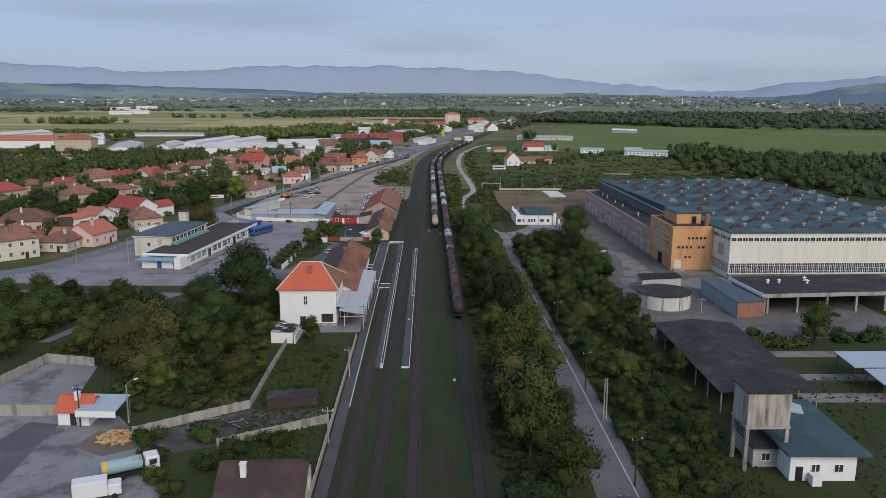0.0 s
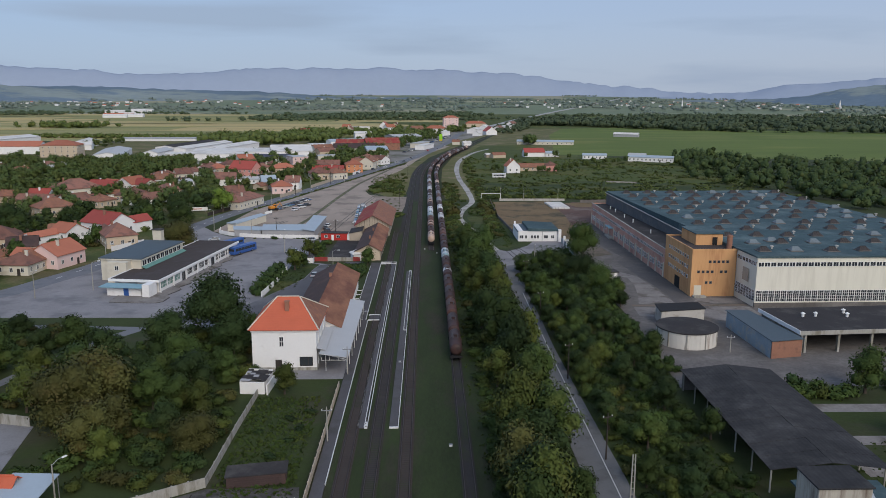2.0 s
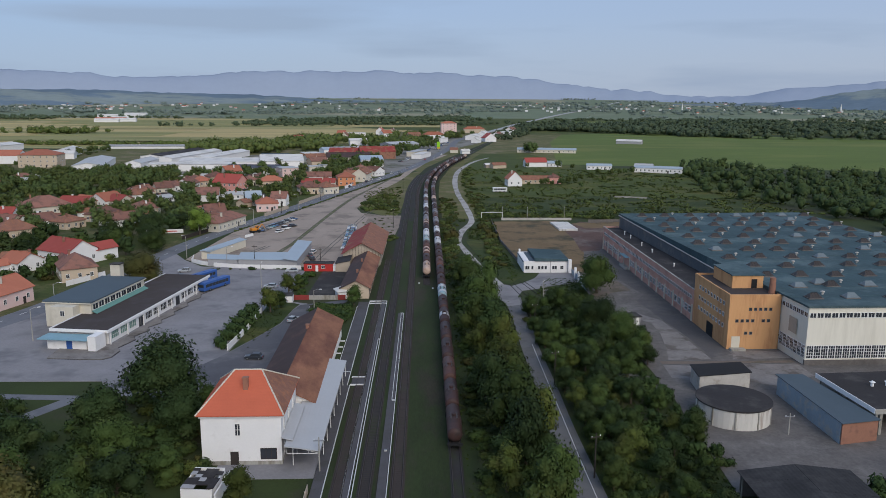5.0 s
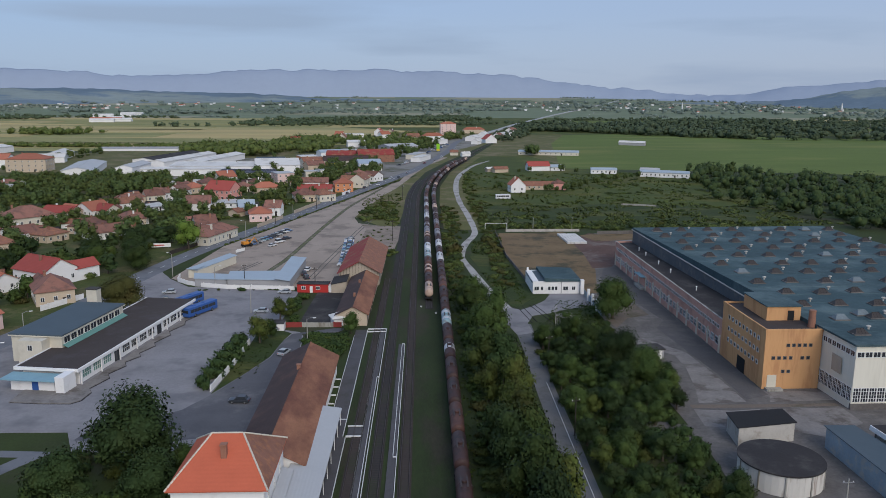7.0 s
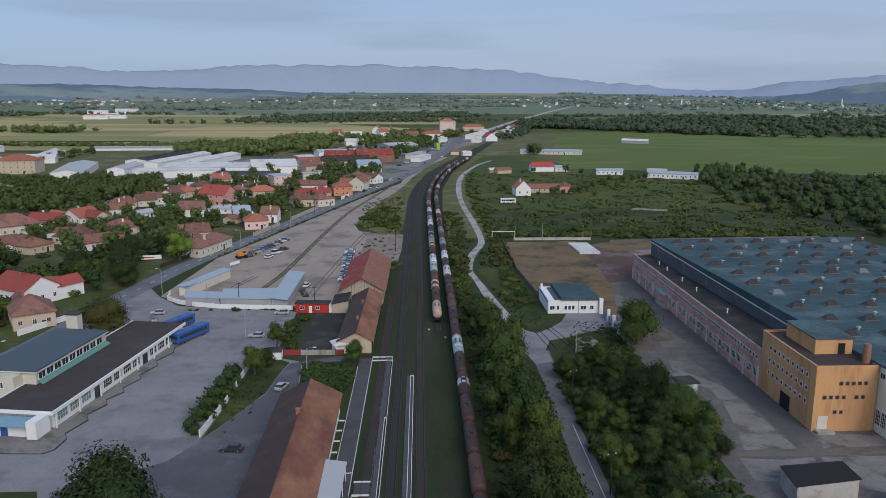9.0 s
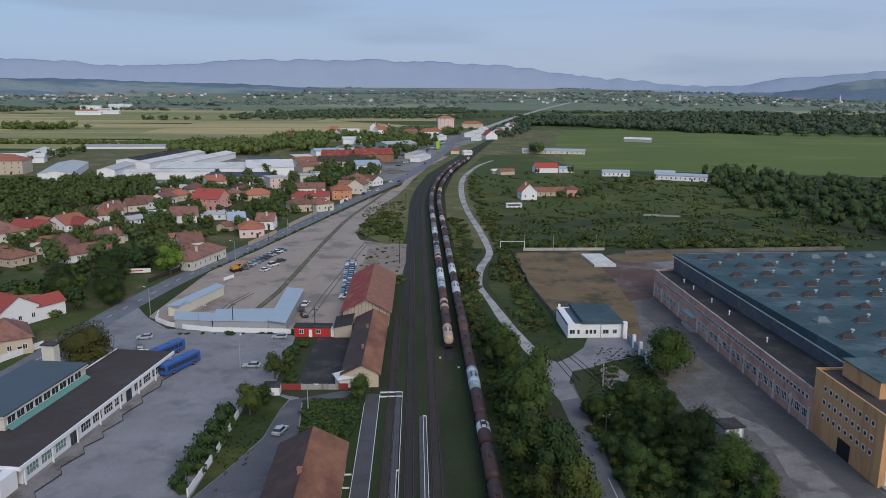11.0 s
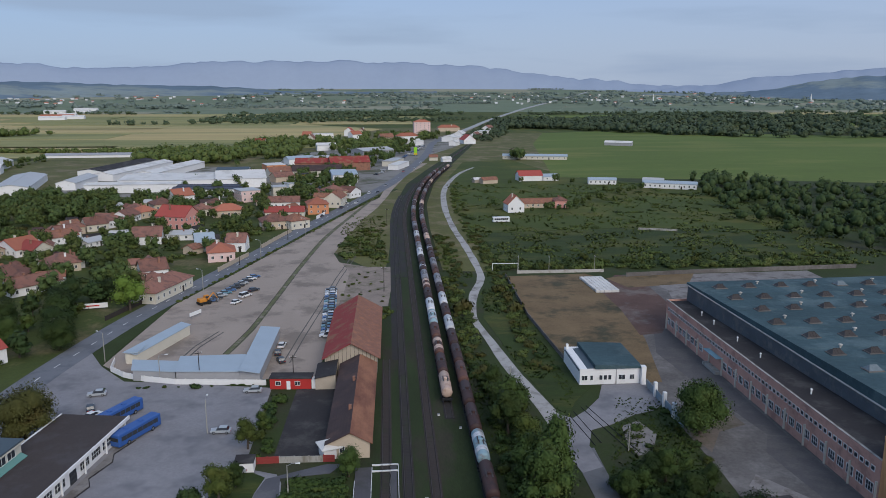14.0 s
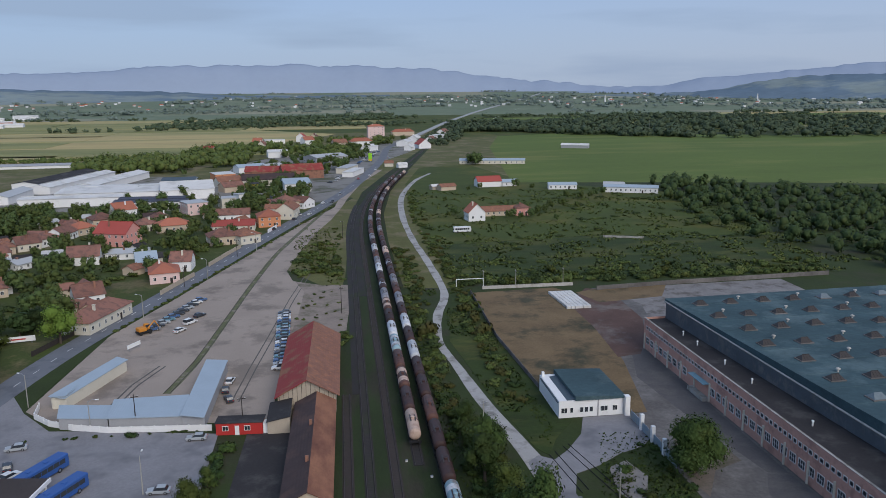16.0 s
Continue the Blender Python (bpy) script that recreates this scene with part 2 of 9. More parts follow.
M["tank_wall"] = mat("tank_wall", (0.40, 0.37, 0.32), 0.9, 0.15, 0.3, 2.5, 0.15, second=(0.12, 0.085, 0.062), mixscale=0.8, mixpos=(0.44, 0.66), stretch=(1, 1, 0.14))
tile = dict(wave=("Z", 1.0), bump=0.18)
M["red_tile"] = mat("red_tile", (0.50, 0.120, 0.062), 0.8, 0.10, 0.3, 3.0, obj=True, **tile)
M["old_tile"] = mat("old_tile", (0.225, 0.108, 0.075), 0.88, 0.30, 0.4, 3.5, obj=True, second=(0.30, 0.135, 0.075), mixscale=0.9, **tile)
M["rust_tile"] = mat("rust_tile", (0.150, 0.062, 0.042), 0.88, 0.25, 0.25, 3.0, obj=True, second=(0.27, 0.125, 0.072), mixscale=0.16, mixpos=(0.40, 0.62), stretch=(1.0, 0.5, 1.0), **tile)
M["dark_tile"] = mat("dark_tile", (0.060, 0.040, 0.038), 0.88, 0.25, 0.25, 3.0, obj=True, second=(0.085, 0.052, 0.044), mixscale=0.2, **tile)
M["brown_tile"] = mat("brown_tile", (0.215, 0.104, 0.078), 0.88, 0.22, 0.3, 3.0, obj=True, rand=0.25, second=(0.135, 0.075, 0.060), mixscale=0.35, **tile)
M["brightred_tile"] = mat("brightred_tile", (0.31, 0.066, 0.052), 0.8, 0.10, 0.3, 3.0, obj=True, rand=0.15, **tile)
M["orange_tile"] = mat("orange_tile", (0.36, 0.130, 0.080), 0.85, 0.12, 0.3, 3.0, obj=True, rand=0.15, **tile)
M["shed_tile"] = mat("shed_tile", (0.26, 0.045, 0.040), 0.85, 0.15, 0.25, 3.0, obj=True, second=(0.24, 0.115, 0.065), mixscale=0.22, **tile)
M["sheet_grey"] = mat("sheet_grey", (0.45, 0.45, 0.45), 0.55, 0.06, 0.2, 2.0, 0.1, metal=0.15, wave=("X", 0.6))
M["sheet_blue"] = mat("sheet_blue", (0.36, 0.42, 0.47), 0.5, 0.08, 0.2, 2.0, 0.1, metal=0.15, wave=("X", 0.6))
M["sheet_white"] = mat("sheet_white", (0.62, 0.60, 0.57), 0.6, 0.08, 0.1, 1.0, 0.08, second=(0.50, 0.48, 0.45), mixscale=0.08, stretch=(1, 1, 1))
M["felt_blue"] = mat("felt_blue", (0.048, 0.082, 0.094), 0.85, 0.36, 0.08, 0.8, 0.1, second=(0.082, 0.122, 0.132), mixscale=0.09, spec=0.2)
M["felt_dark"] = mat("felt_dark", (0.034, 0.031, 0.032), 0.9, 0.3, 0.15, 2.0, 0.15, second=(0.056, 0.052, 0.050), mixscale=0.15)
M["felt_brown"] = mat("felt_brown", (0.056, 0.045, 0.042), 0.9, 0.18, 0.12, 2.0, 0.1, second=(0.066, 0.057, 0.057), mixscale=0.15)
M["slate_blue"] = mat("slate_blue", (0.070, 0.095, 0.115), 0.7, 0.1, 0.15, 2.0, 0.08)
M["eternit"] = mat("eternit", (0.026, 0.026, 0.028), 0.92, 0.45, 0.3, 1.5, 0.2, second=(0.062, 0.060, 0.060), mixscale=0.12, mixpos=(0.46, 0.70), wave=("X", 0.5))
M["green_glass"] = glass("green_glass", (0.16, 0.27, 0.23))
M["clerestory"] = mat("clerestory", (0.085, 0.100, 0.115), 0.5, 0.25, 0.3, 2.0, 0.1, second=(0.14, 0.14, 0.14), mixscale=0.25)
M["dusty_pane"] = mat("dusty_pane", (0.14, 0.17, 0.185), 0.4, 0.2, 0.5, 2.0, 0.0)
M["glass"] = glass("glass", (0.035, 0.040, 0.048))
M["sky_glass"] = mat("sky_glass", (0.050, 0.042, 0.038), 0.45, 0.2, 0.3, 2.0, 0.0)
M["frame_white"] = mat("frame_white", (0.72, 0.72, 0.70), 0.6, 0.05, 0.5, 4.0, 0.0)
M["paint_white"] = mat("paint_white", (0.66, 0.66, 0.66), 0.7, 0.10, 0.4, 5.0, 0.1, second=(0.45, 0.45, 0.44), mixscale=0.8, mixpos=(0.55, 0.75))
M["steel"] = mat("steel", (0.30, 0.30, 0.31), 0.5, 0.1, 0.5, 4.0, 0.0, metal=0.6)
M["rail_steel"] = mat("rail_steel", (0.080, 0.064, 0.060), 0.55, 0.2, 0.5, 4.0, 0.0, metal=0.4)
M["wood"] = mat("wood", (0.042, 0.035, 0.031), 0.9, 0.25, 0.5, 6.0, 0.2)
M["new_wood"] = mat("new_wood", (0.45, 0.30, 0.16), 0.85, 0.2, 0.5, 6.0, 0.2)
M["board"] = mat("board", (0.40, 0.34, 0.27), 0.9, 0.15, 0.4, 5.0, 0.15)
M["bark"] = mat("bark", (0.075, 0.058, 0.045), 0.95, 0.3, 0.8, 6.0, 0.5)
M["old_siding"] = mat("old_siding", (0.115, 0.120, 0.060), 0.95, 0.3, 0.2, 2.0, 0.3, second=(0.19, 0.17, 0.13), mixscale=0.2)
M["tyre_track"] = mat("tyre_track", (0.105, 0.095, 0.085), 0.95, 0.25, 0.2, 2.0, 0.2)
M["pale_slab"] = mat("pale_slab", (0.205, 0.190, 0.180), 0.92, 0.36, 0.2, 1.2, 0.2, second=(0.115, 0.100, 0.090), mixscale=0.16)
M["garden"] = mat("garden", (0.050, 0.066, 0.014), 0.95, 0.45, 0.06, 0.8, 0.5, second=(0.115, 0.098, 0.045), mixscale=0.05)
M["waste"] = mat("waste", (0.100, 0.100, 0.032), 0.95, 0.35, 0.05, 0.8, 0.4, second=(0.165, 0.138, 0.075), mixscale=0.04)
M["town_paving"] = mat("town_paving", (0.21, 0.198, 0.182), 0.9, 0.25, 0.05, 1.0, 0.1, second=(0.082, 0.086, 0.050), mixscale=0.04)
M["brown_gravel"] = mat("brown_gravel", (0.150, 0.122, 0.100), 0.95, 0.3, 0.10, 2.0, 0.3, second=(0.075, 0.072, 0.040), mixscale=0.09)
M["alley"] = mat("alley", (0.092, 0.092, 0.103), 0.9, 0.25, 0.15, 3.0, 0.1, second=(0.130, 0.127, 0.135), mixscale=0.10)
M["pale_pink"] = mat("pale_pink", (0.68, 0.50, 0.47), 0.85, 0.06, 0.2, 3.0, 0.05)
M["red_soil"] = mat("red_soil", (0.105, 0.062, 0.050), 0.95, 0.35, 0.12, 2.0, 0.3, second=(0.150, 0.120, 0.105), mixscale=0.08)
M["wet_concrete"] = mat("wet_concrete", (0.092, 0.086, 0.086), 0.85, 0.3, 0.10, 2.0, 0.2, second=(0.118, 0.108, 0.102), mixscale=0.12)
M["stained_white"] = mat("stained_white", (0.42, 0.40, 0.37), 0.88, 0.15, 0.3, 2.5, 0.1, second=(0.25, 0.22, 0.18), mixscale=0.5, mixpos=(0.5, 0.75))
M["scrap_soil"] = mat("scrap_soil", (0.060, 0.056, 0.052), 0.95, 0.4, 0.3, 2.0, 0.4, second=(0.105, 0.098, 0.092), mixscale=0.4)
M["rust_frame"] = mat("rust_frame", (0.13, 0.07, 0.045), 0.85, 0.2, 0.5, 4.0, 0.1)
M["worn_gravel"] = mat("worn_gravel", (0.245, 0.198, 0.165), 0.95, 0.3, 0.12, 1.5, 0.3, second=(0.100, 0.098, 0.055), mixscale=0.14, mixpos=(0.5, 0.68))
M["limewash"] = mat("limewash", (0.56, 0.54, 0.50), 0.9, 0.12, 0.3, 2.5, 0.15, second=(0.20, 0.145, 0.11), mixscale=0.7, mixpos=(0.54, 0.72), stretch=(1, 1, 0.14))
M["black"] = mat("black", (0.016, 0.016, 0.017), 0.8, 0.2, 0.5, 4.0, 0.1)
M["tyre"] = mat("tyre", (0.02, 0.02, 0.02), 0.9, 0.1, 1.0, 6.0, 0.0)
M["blue_paint"] = mat("blue_paint", (0.035, 0.095, 0.30), 0.4, 0.06, 0.5, 3.0, 0.0)
M["teal_tin"] = mat("teal_tin", (0.20, 0.34, 0.40), 0.55, 0.12, 0.3, 2.0, 0.08, wave=("Y", 0.6))
M["red_paint"] = mat("red_paint", (0.42, 0.035, 0.030), 0.6, 0.1, 0.5, 3.0, 0.0)
M["orange_paint"] = mat("orange_paint", (0.55, 0.22, 0.03), 0.6, 0.1, 0.5, 3.0, 0.0)
M["yellow_paint"] = mat("yellow_paint", (0.60, 0.42, 0.04), 0.6, 0.1, 0.5, 3.0, 0.0)
M["lime_paint"] = mat("lime_paint", (0.30, 0.62, 0.03), 0.6, 0.05, 0.5, 3.0, 0.0)
M["green_paint"] = mat("green_paint", (0.13, 0.27, 0.24), 0.6, 0.1, 0.5, 3.0, 0.0)
# distance haze is mixed into these blue-grey base colours
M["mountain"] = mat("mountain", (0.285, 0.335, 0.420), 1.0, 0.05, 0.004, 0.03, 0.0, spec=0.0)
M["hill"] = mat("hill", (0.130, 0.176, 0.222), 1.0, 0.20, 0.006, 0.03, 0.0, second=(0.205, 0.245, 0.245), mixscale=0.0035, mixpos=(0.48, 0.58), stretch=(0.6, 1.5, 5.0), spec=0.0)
for nm, c, c2 in (("tank_cream", (0.52, 0.38, 0.30), (0.40, 0.27, 0.21)), ("tank_rust", (0.056, 0.030, 0.027), (0.034, 0.023, 0.022)), ("tank_brown", (0.105, 0.050, 0.038), (0.062, 0.034, 0.030)),
                  ("tank_white", (0.52, 0.53, 0.55), (0.36, 0.34, 0.33)), ("tank_grey", (0.22, 0.22, 0.24), (0.12, 0.10, 0.10)), ("tank_teal", (0.25, 0.36, 0.40), (0.22, 0.20, 0.19))):
    M[nm] = mat(nm, c, 0.6, 0.12, 0.4, 3.0, 0.05, second=c2, mixscale=0.5, rand=0.12)
L_GREEN = leaf("leaf_green", (0.030, 0.052, 0.013), (0.052, 0.080, 0.019), (0.068, 0.083, 0.020))
L_DARK = leaf("leaf_dark", (0.019, 0.036, 0.011), (0.035, 0.058, 0.017), (0.042, 0.058, 0.017))
L_OLIVE = leaf("leaf_olive", (0.046, 0.066, 0.014), (0.080, 0.096, 0.020), (0.076, 0.072, 0.020))
L_AUTUMN = leaf("leaf_autumn", (0.054, 0.053, 0.016), (0.072, 0.076, 0.021), (0.082, 0.062, 0.021))
L_LIGHT = leaf("leaf_light", (0.105, 0.175, 0.028), (0.150, 0.215, 0.036), (0.140, 0.165, 0.036))
# paler, bluer greens: some aerial haze is painted into the leaf colour
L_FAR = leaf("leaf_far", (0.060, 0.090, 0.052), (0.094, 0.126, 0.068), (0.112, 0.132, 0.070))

L_GARDEN = leaf("leaf_garden", (0.066, 0.094, 0.026), (0.112, 0.145, 0.040), (0.145, 0.152, 0.046))
L_WOOD = leaf("leaf_wood", (0.048, 0.076, 0.025), (0.084, 0.118, 0.036), (0.108, 0.128, 0.040))
# leaves farthest off, with the most haze in their colour
L_HAZE = leaf("leaf_haze", (0.110, 0.145, 0.130), (0.145, 0.178, 0.152), (0.155, 0.178, 0.150))
L_GROVE = leaf("leaf_grove", (0.038, 0.066, 0.024), (0.070, 0.104, 0.034), (0.094, 0.116, 0.038))

# ---------- mesh helpers ----------
def mesh_of(bm, material, name, smooth=False):
    me = bpy.data.meshes.new(name)
    bmesh.ops.recalc_face_normals(bm, faces=bm.faces)
    if smooth:
        for f in bm.faces:
            f.smooth = True
    bm.to_mesh(me)
    bm.free()
    for k in material if isinstance(material, (list, tuple)) else (material,):
        me.materials.append(M[k] if isinstance(k, str) else k)
    return me


def part(name, bm, material, parent, label="", smooth=False):
    """One mesh object under a thing or a part."""
    ob = new(name, bm if isinstance(bm, bpy.types.Mesh) else mesh_of(bm, material, name, smooth))
    ob.parent = parent
    return tagged(ob, label)


def thing(name, m, label, category, group="", kind=""):
    ob = new(name)
    ob.matrix_basis = m
    return tagged(ob, label, category, group, kind)


def box(bm, x0, y0, z0, x1, y1, z1, mi=0, bev=0.0):
    v = [bm.verts.new(p) for p in ((x0, y0, z0), (x1, y0, z0), (x1, y1, z0), (x0, y1, z0), (x0, y0, z1), (x1, y0, z1), (x1, y1, z1), (x0, y1, z1))]
    fs = [bm.faces.new([v[i] for i in q]) for q in ((0, 3, 2, 1), (4, 5, 6, 7), (0, 1, 5, 4), (1, 2, 6, 5), (2, 3, 7, 6), (3, 0, 4, 7))]
    for f in fs:
        f.material_index = mi
    if bev:
        bmesh.ops.bevel(bm, geom=list({e for f in fs for e in f.edges}), offset=bev, segments=1, affect="EDGES")
    return bm


def one_box(*a, bev=0.0):
    return box(bmesh.new(), *a, bev=bev)


def prism(bm, pts, z0, z1):
    """Upright prism on a plan polygon; z0 and z1 may be numbers."""
    lo = [bm.verts.new((x, y, z0)) for x, y in pts]
    hi = [bm.verts.new((x, y, z1)) for x, y in pts]
    bm.faces.new(lo[::-1])
    bm.faces.new(hi)
    for i in range(len(pts)):
        j = (i + 1) % len(pts)
        bm.faces.new((lo[i], lo[j], hi[j], hi[i]))
    return bm


def loft(bm, sec, axis, a0, a1):
    """A section (pairs) drawn out along an axis: for axis x the pairs are (y, z), for y they are (x, z)."""
    def at(p, a):
        return (a, p[0], p[1]) if axis == "x" else (p[0], a, p[1])
    A = [bm.verts.new(at(p, a0)) for p in sec]
    B = [bm.verts.new(at(p, a1)) for p in sec]
    bm.faces.new(A)
    bm.faces.new(B[::-1])
    for i in range(len(sec)):
        j = (i + 1) % len(sec)
        bm.faces.new((A[i], B[i], B[j], A[j]))
    return bm


def tube(bm, p, q, r0, r1=None, n=8):
    """A tapered round bar from p to q."""
    r1 = r0 if r1 is None else r1
    p, q = Vector(p), Vector(q)
    rot = (q - p).to_track_quat("Z", "Y").to_matrix()
    A = [bm.verts.new(p + rot @ Vector((r0 * math.cos(k * math.tau / n), r0 * math.sin(k * math.tau / n), 0))) for k in range(n)]
    B = [bm.verts.new(q + rot @ Vector((r1 * math.cos(k * math.tau / n), r1 * math.sin(k * math.tau / n), 0))) for k in range(n)]
    bm.faces.new(A[::-1])
    bm.faces.new(B)
    for i in range(n):
        j = (i + 1) % n
        bm.faces.new((A[i], A[j], B[j], B[i]))
    return bm


def hip(bm, x0, y0, x1, y1, z, rise, eave=0.18, inset=None):
    """A hipped roof with its ridge along the longer side."""
    w, d = x1 - x0, y1 - y0
    k = (min(w, d) / 2 if inset is None else inset)
    if w >= d:
        r = [((x0 + k), (y0 + y1) / 2), ((x1 - k), (y0 + y1) / 2)]
    else:
        r = [((x0 + x1) / 2, y0 + k), ((x0 + x1) / 2, y1 - k)]
    c = [(x0, y0), (x1, y0), (x1, y1), (x0, y1)]
    lo = [bm.verts.new((*p, z)) for p in c]
    up = [bm.verts.new((*p, z + eave)) for p in c]
    t = [bm.verts.new((*p, z + eave + rise)) for p in r]
    bm.faces.new(lo[::-1])
    for i in range(4):
        bm.faces.new((lo[i], lo[(i + 1) % 4], up[(i + 1) % 4], up[i]))
    if w >= d:
        for f in ((up[0], up[1], t[1], t[0]), (up[1], up[2], t[1]), (up[2], up[3], t[0], t[1]), (up[3], up[0], t[0])):
            bm.faces.new(f)
    else:
        for f in ((up[0], up[1], t[0]), (up[1], up[2], t[1], t[0]), (up[2], up[3], t[1]), (up[3], up[0], t[0], t[1])):
            bm.faces.new(f)
    return bm


def slabs(bm, w, d, h, rise, over=0.45, th=0.16, cx=0.0):
    """The two slopes of a gabled roof with its ridge along x."""
    s = rise / (d / 2)
    for sg in (1, -1):
        y = sg * (d / 2 + over)
        z = h - over * s
        sec = [(0, h + rise), (y, z), (y, z + th), (0, h + rise + th)]
        loft(bm, sec, "x", cx - w / 2 - over, cx + w / 2 + over)
    return bm


WIN = {}
FAR_WIN = {}


def far_window(w, h, fm, gm):
    bm = bmesh.new()
    box(bm, -w / 2, -0.02, 0, w / 2, 0.05, h, 0)
    box(bm, -w / 2 + 0.12, 0.05, 0.12, w / 2 - 0.12, 0.07, h - 0.12, 1)
    return mesh_of(bm, (fm, gm), "window")


def window(parent, x, y, z, rz, w=1.0, h=1.3, nx=2, nz=1, fm="frame_white", gm="glass", name="window", pane=True):
    """A window on a wall: frame with bars, and the pane behind them. Local y points out of the wall."""
    key = (w, h, nx, nz, fm, gm)
    if key not in WIN:
        bm, t = bmesh.new(), 0.09
        xs, zs = [-w / 2, -w / 2 + t], [0, t]
        for i in range(1, nx):
            xs += [-w / 2 + w * i / nx - 0.035, -w / 2 + w * i / nx + 0.035]
        for i in range(1, nz):
            zs += [h * i / nz - 0.03, h * i / nz + 0.03]
        xs += [w / 2 - t, w / 2]
        zs += [h - t, h]
        vs = [[bm.verts.new((x_, 0.07, z_)) for x_ in xs] for z_ in zs]
        fs = [bm.faces.new((vs[j][i], vs[j][i + 1], vs[j + 1][i + 1], vs[j + 1][i])) for j in range(len(zs) - 1) for i in range(len(xs) - 1) if i % 2 == 0 or j % 2 == 0]
        ex = bmesh.ops.extrude_face_region(bm, geom=fs)
        for v in ex["geom"]:
            if isinstance(v, bmesh.types.BMVert):
                v.co.y = -0.02
        WIN[key] = (mesh_of(bm, fm, "window_frame"), mesh_of(one_box(-w / 2 + t, 0.004, t, w / 2 - t, 0.03, h - t), gm, "pane"))
    f = part(name, WIN[key][0], None, parent)
    f.matrix_basis = pose(x, y, z, 0, 0, rz)
    if pane:
        part("pane", WIN[key][1], None, f)
    else:
        f.data = FAR_WIN.setdefault(key, far_window(w, h, fm, gm))
    return f


def sheet(name, pts, z, material, label, category, subdiv=0):
    """A paved or grown piece of ground: a closed slab on the plan polygon."""
    ob = new(name, mesh_of(prism(bmesh.new(), pts, -0.6, z), material, name))
    return tagged(ob, label, category, kind="structure")


def ribbon(name, centre, width, z, material, label, category):
    """A road along a centre line with an even width (or one width a point)."""
    c = [Vector((x, y, 0)) for x, y in centre]
    fine = []
    for i in range(len(c) - 1):
        a, b = c[max(i - 1, 0)], c[min(i + 2, len(c) - 1)]
        p, q = c[i], c[i + 1]
        for k in range(6):
            t = k / 6
            fine.append((0.5 * ((2 * p) + (q - a) * t + (2 * a - 5 * p + 4 * q - b) * t * t + (-a + 3 * p - 3 * q + b) * t ** 3), i + t))
    fine.append((c[-1], len(c) - 1))
    bm = bmesh.new()
    rows = []
    for i, (p, u) in enumerate(fine):
        d = (fine[min(i + 1, len(fine) - 1)][0] - fine[max(i - 1, 0)][0]).normalized()
        s = Vector((d.y, -d.x, 0))
        w = width if isinstance(width, (int, float)) else width[int(u)] + (width[min(int(u) + 1, len(width) - 1)] - width[int(u)]) * (u - int(u))
        wob = 0.12 * w * noise.noise((p.x * 0.11, p.y * 0.11, 3.0)) if category == "path" else 0
        gz = 0.0 if p.y < 2200 else 56 * min(1.0, (p.y - 2200) / 2400) ** 1.4 + 0.4
        rows.append([bm.verts.new(p + s * (k * (w / 2 + wob)) + Vector((0, 0, zz + gz))) for k, zz in ((-1, -0.5), (-1, z), (1, z), (1, -0.5))])
    for a, b in zip(rows, rows[1:]):
        for j in range(3):
            bm.faces.new((a[j], a[j + 1], b[j + 1], b[j]))
    return tagged(new(name, mesh_of(bm, material, name)), label, category, kind="structure")


# ---------- ground, roads, fields ----------
def track_x(off, y):
    """The line of the tracks: straight past the station, then a long bend to the right."""
    x = off + 0.0125 * y
    if y > 520:
        x += 4.3e-4 * (min(y, 760) - 520) ** 2 + 0.206 * max(0, y - 760)
    return x


def ground_z(y):
    """The plain climbs slowly towards the hills."""
    return 0.0 if y < 2200 else 56 * min(1.0, (y - 2200) / 2400) ** 1.4


bm = bmesh.new()
gx = list(range(-4600, 4601, 400))
gy = [-400, 0, 150, 300, 600, 1000, 1600] + list(range(2200, 4800, 100))
grid = [[bm.verts.new((x, y, ground_z(y))) for x in gx] for y in gy]
for a, b in zip(grid, grid[1:]):
    for i in range(len(gx) - 1):
        bm.faces.new((a[i], a[i + 1], b[i + 1], b[i]))
tagged(new("ground", mesh_of(bm, "grass", "ground")), "dark green rough grass and soil reaching to the hills", "ground", kind="structure")

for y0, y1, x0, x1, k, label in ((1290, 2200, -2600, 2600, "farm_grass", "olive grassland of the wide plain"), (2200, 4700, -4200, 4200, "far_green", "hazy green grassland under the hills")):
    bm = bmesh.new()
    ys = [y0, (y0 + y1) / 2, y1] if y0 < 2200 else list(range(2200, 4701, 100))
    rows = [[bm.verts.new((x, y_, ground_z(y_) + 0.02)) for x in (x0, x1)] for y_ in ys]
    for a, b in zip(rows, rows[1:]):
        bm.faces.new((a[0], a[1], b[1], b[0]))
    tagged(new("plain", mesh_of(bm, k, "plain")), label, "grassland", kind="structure")

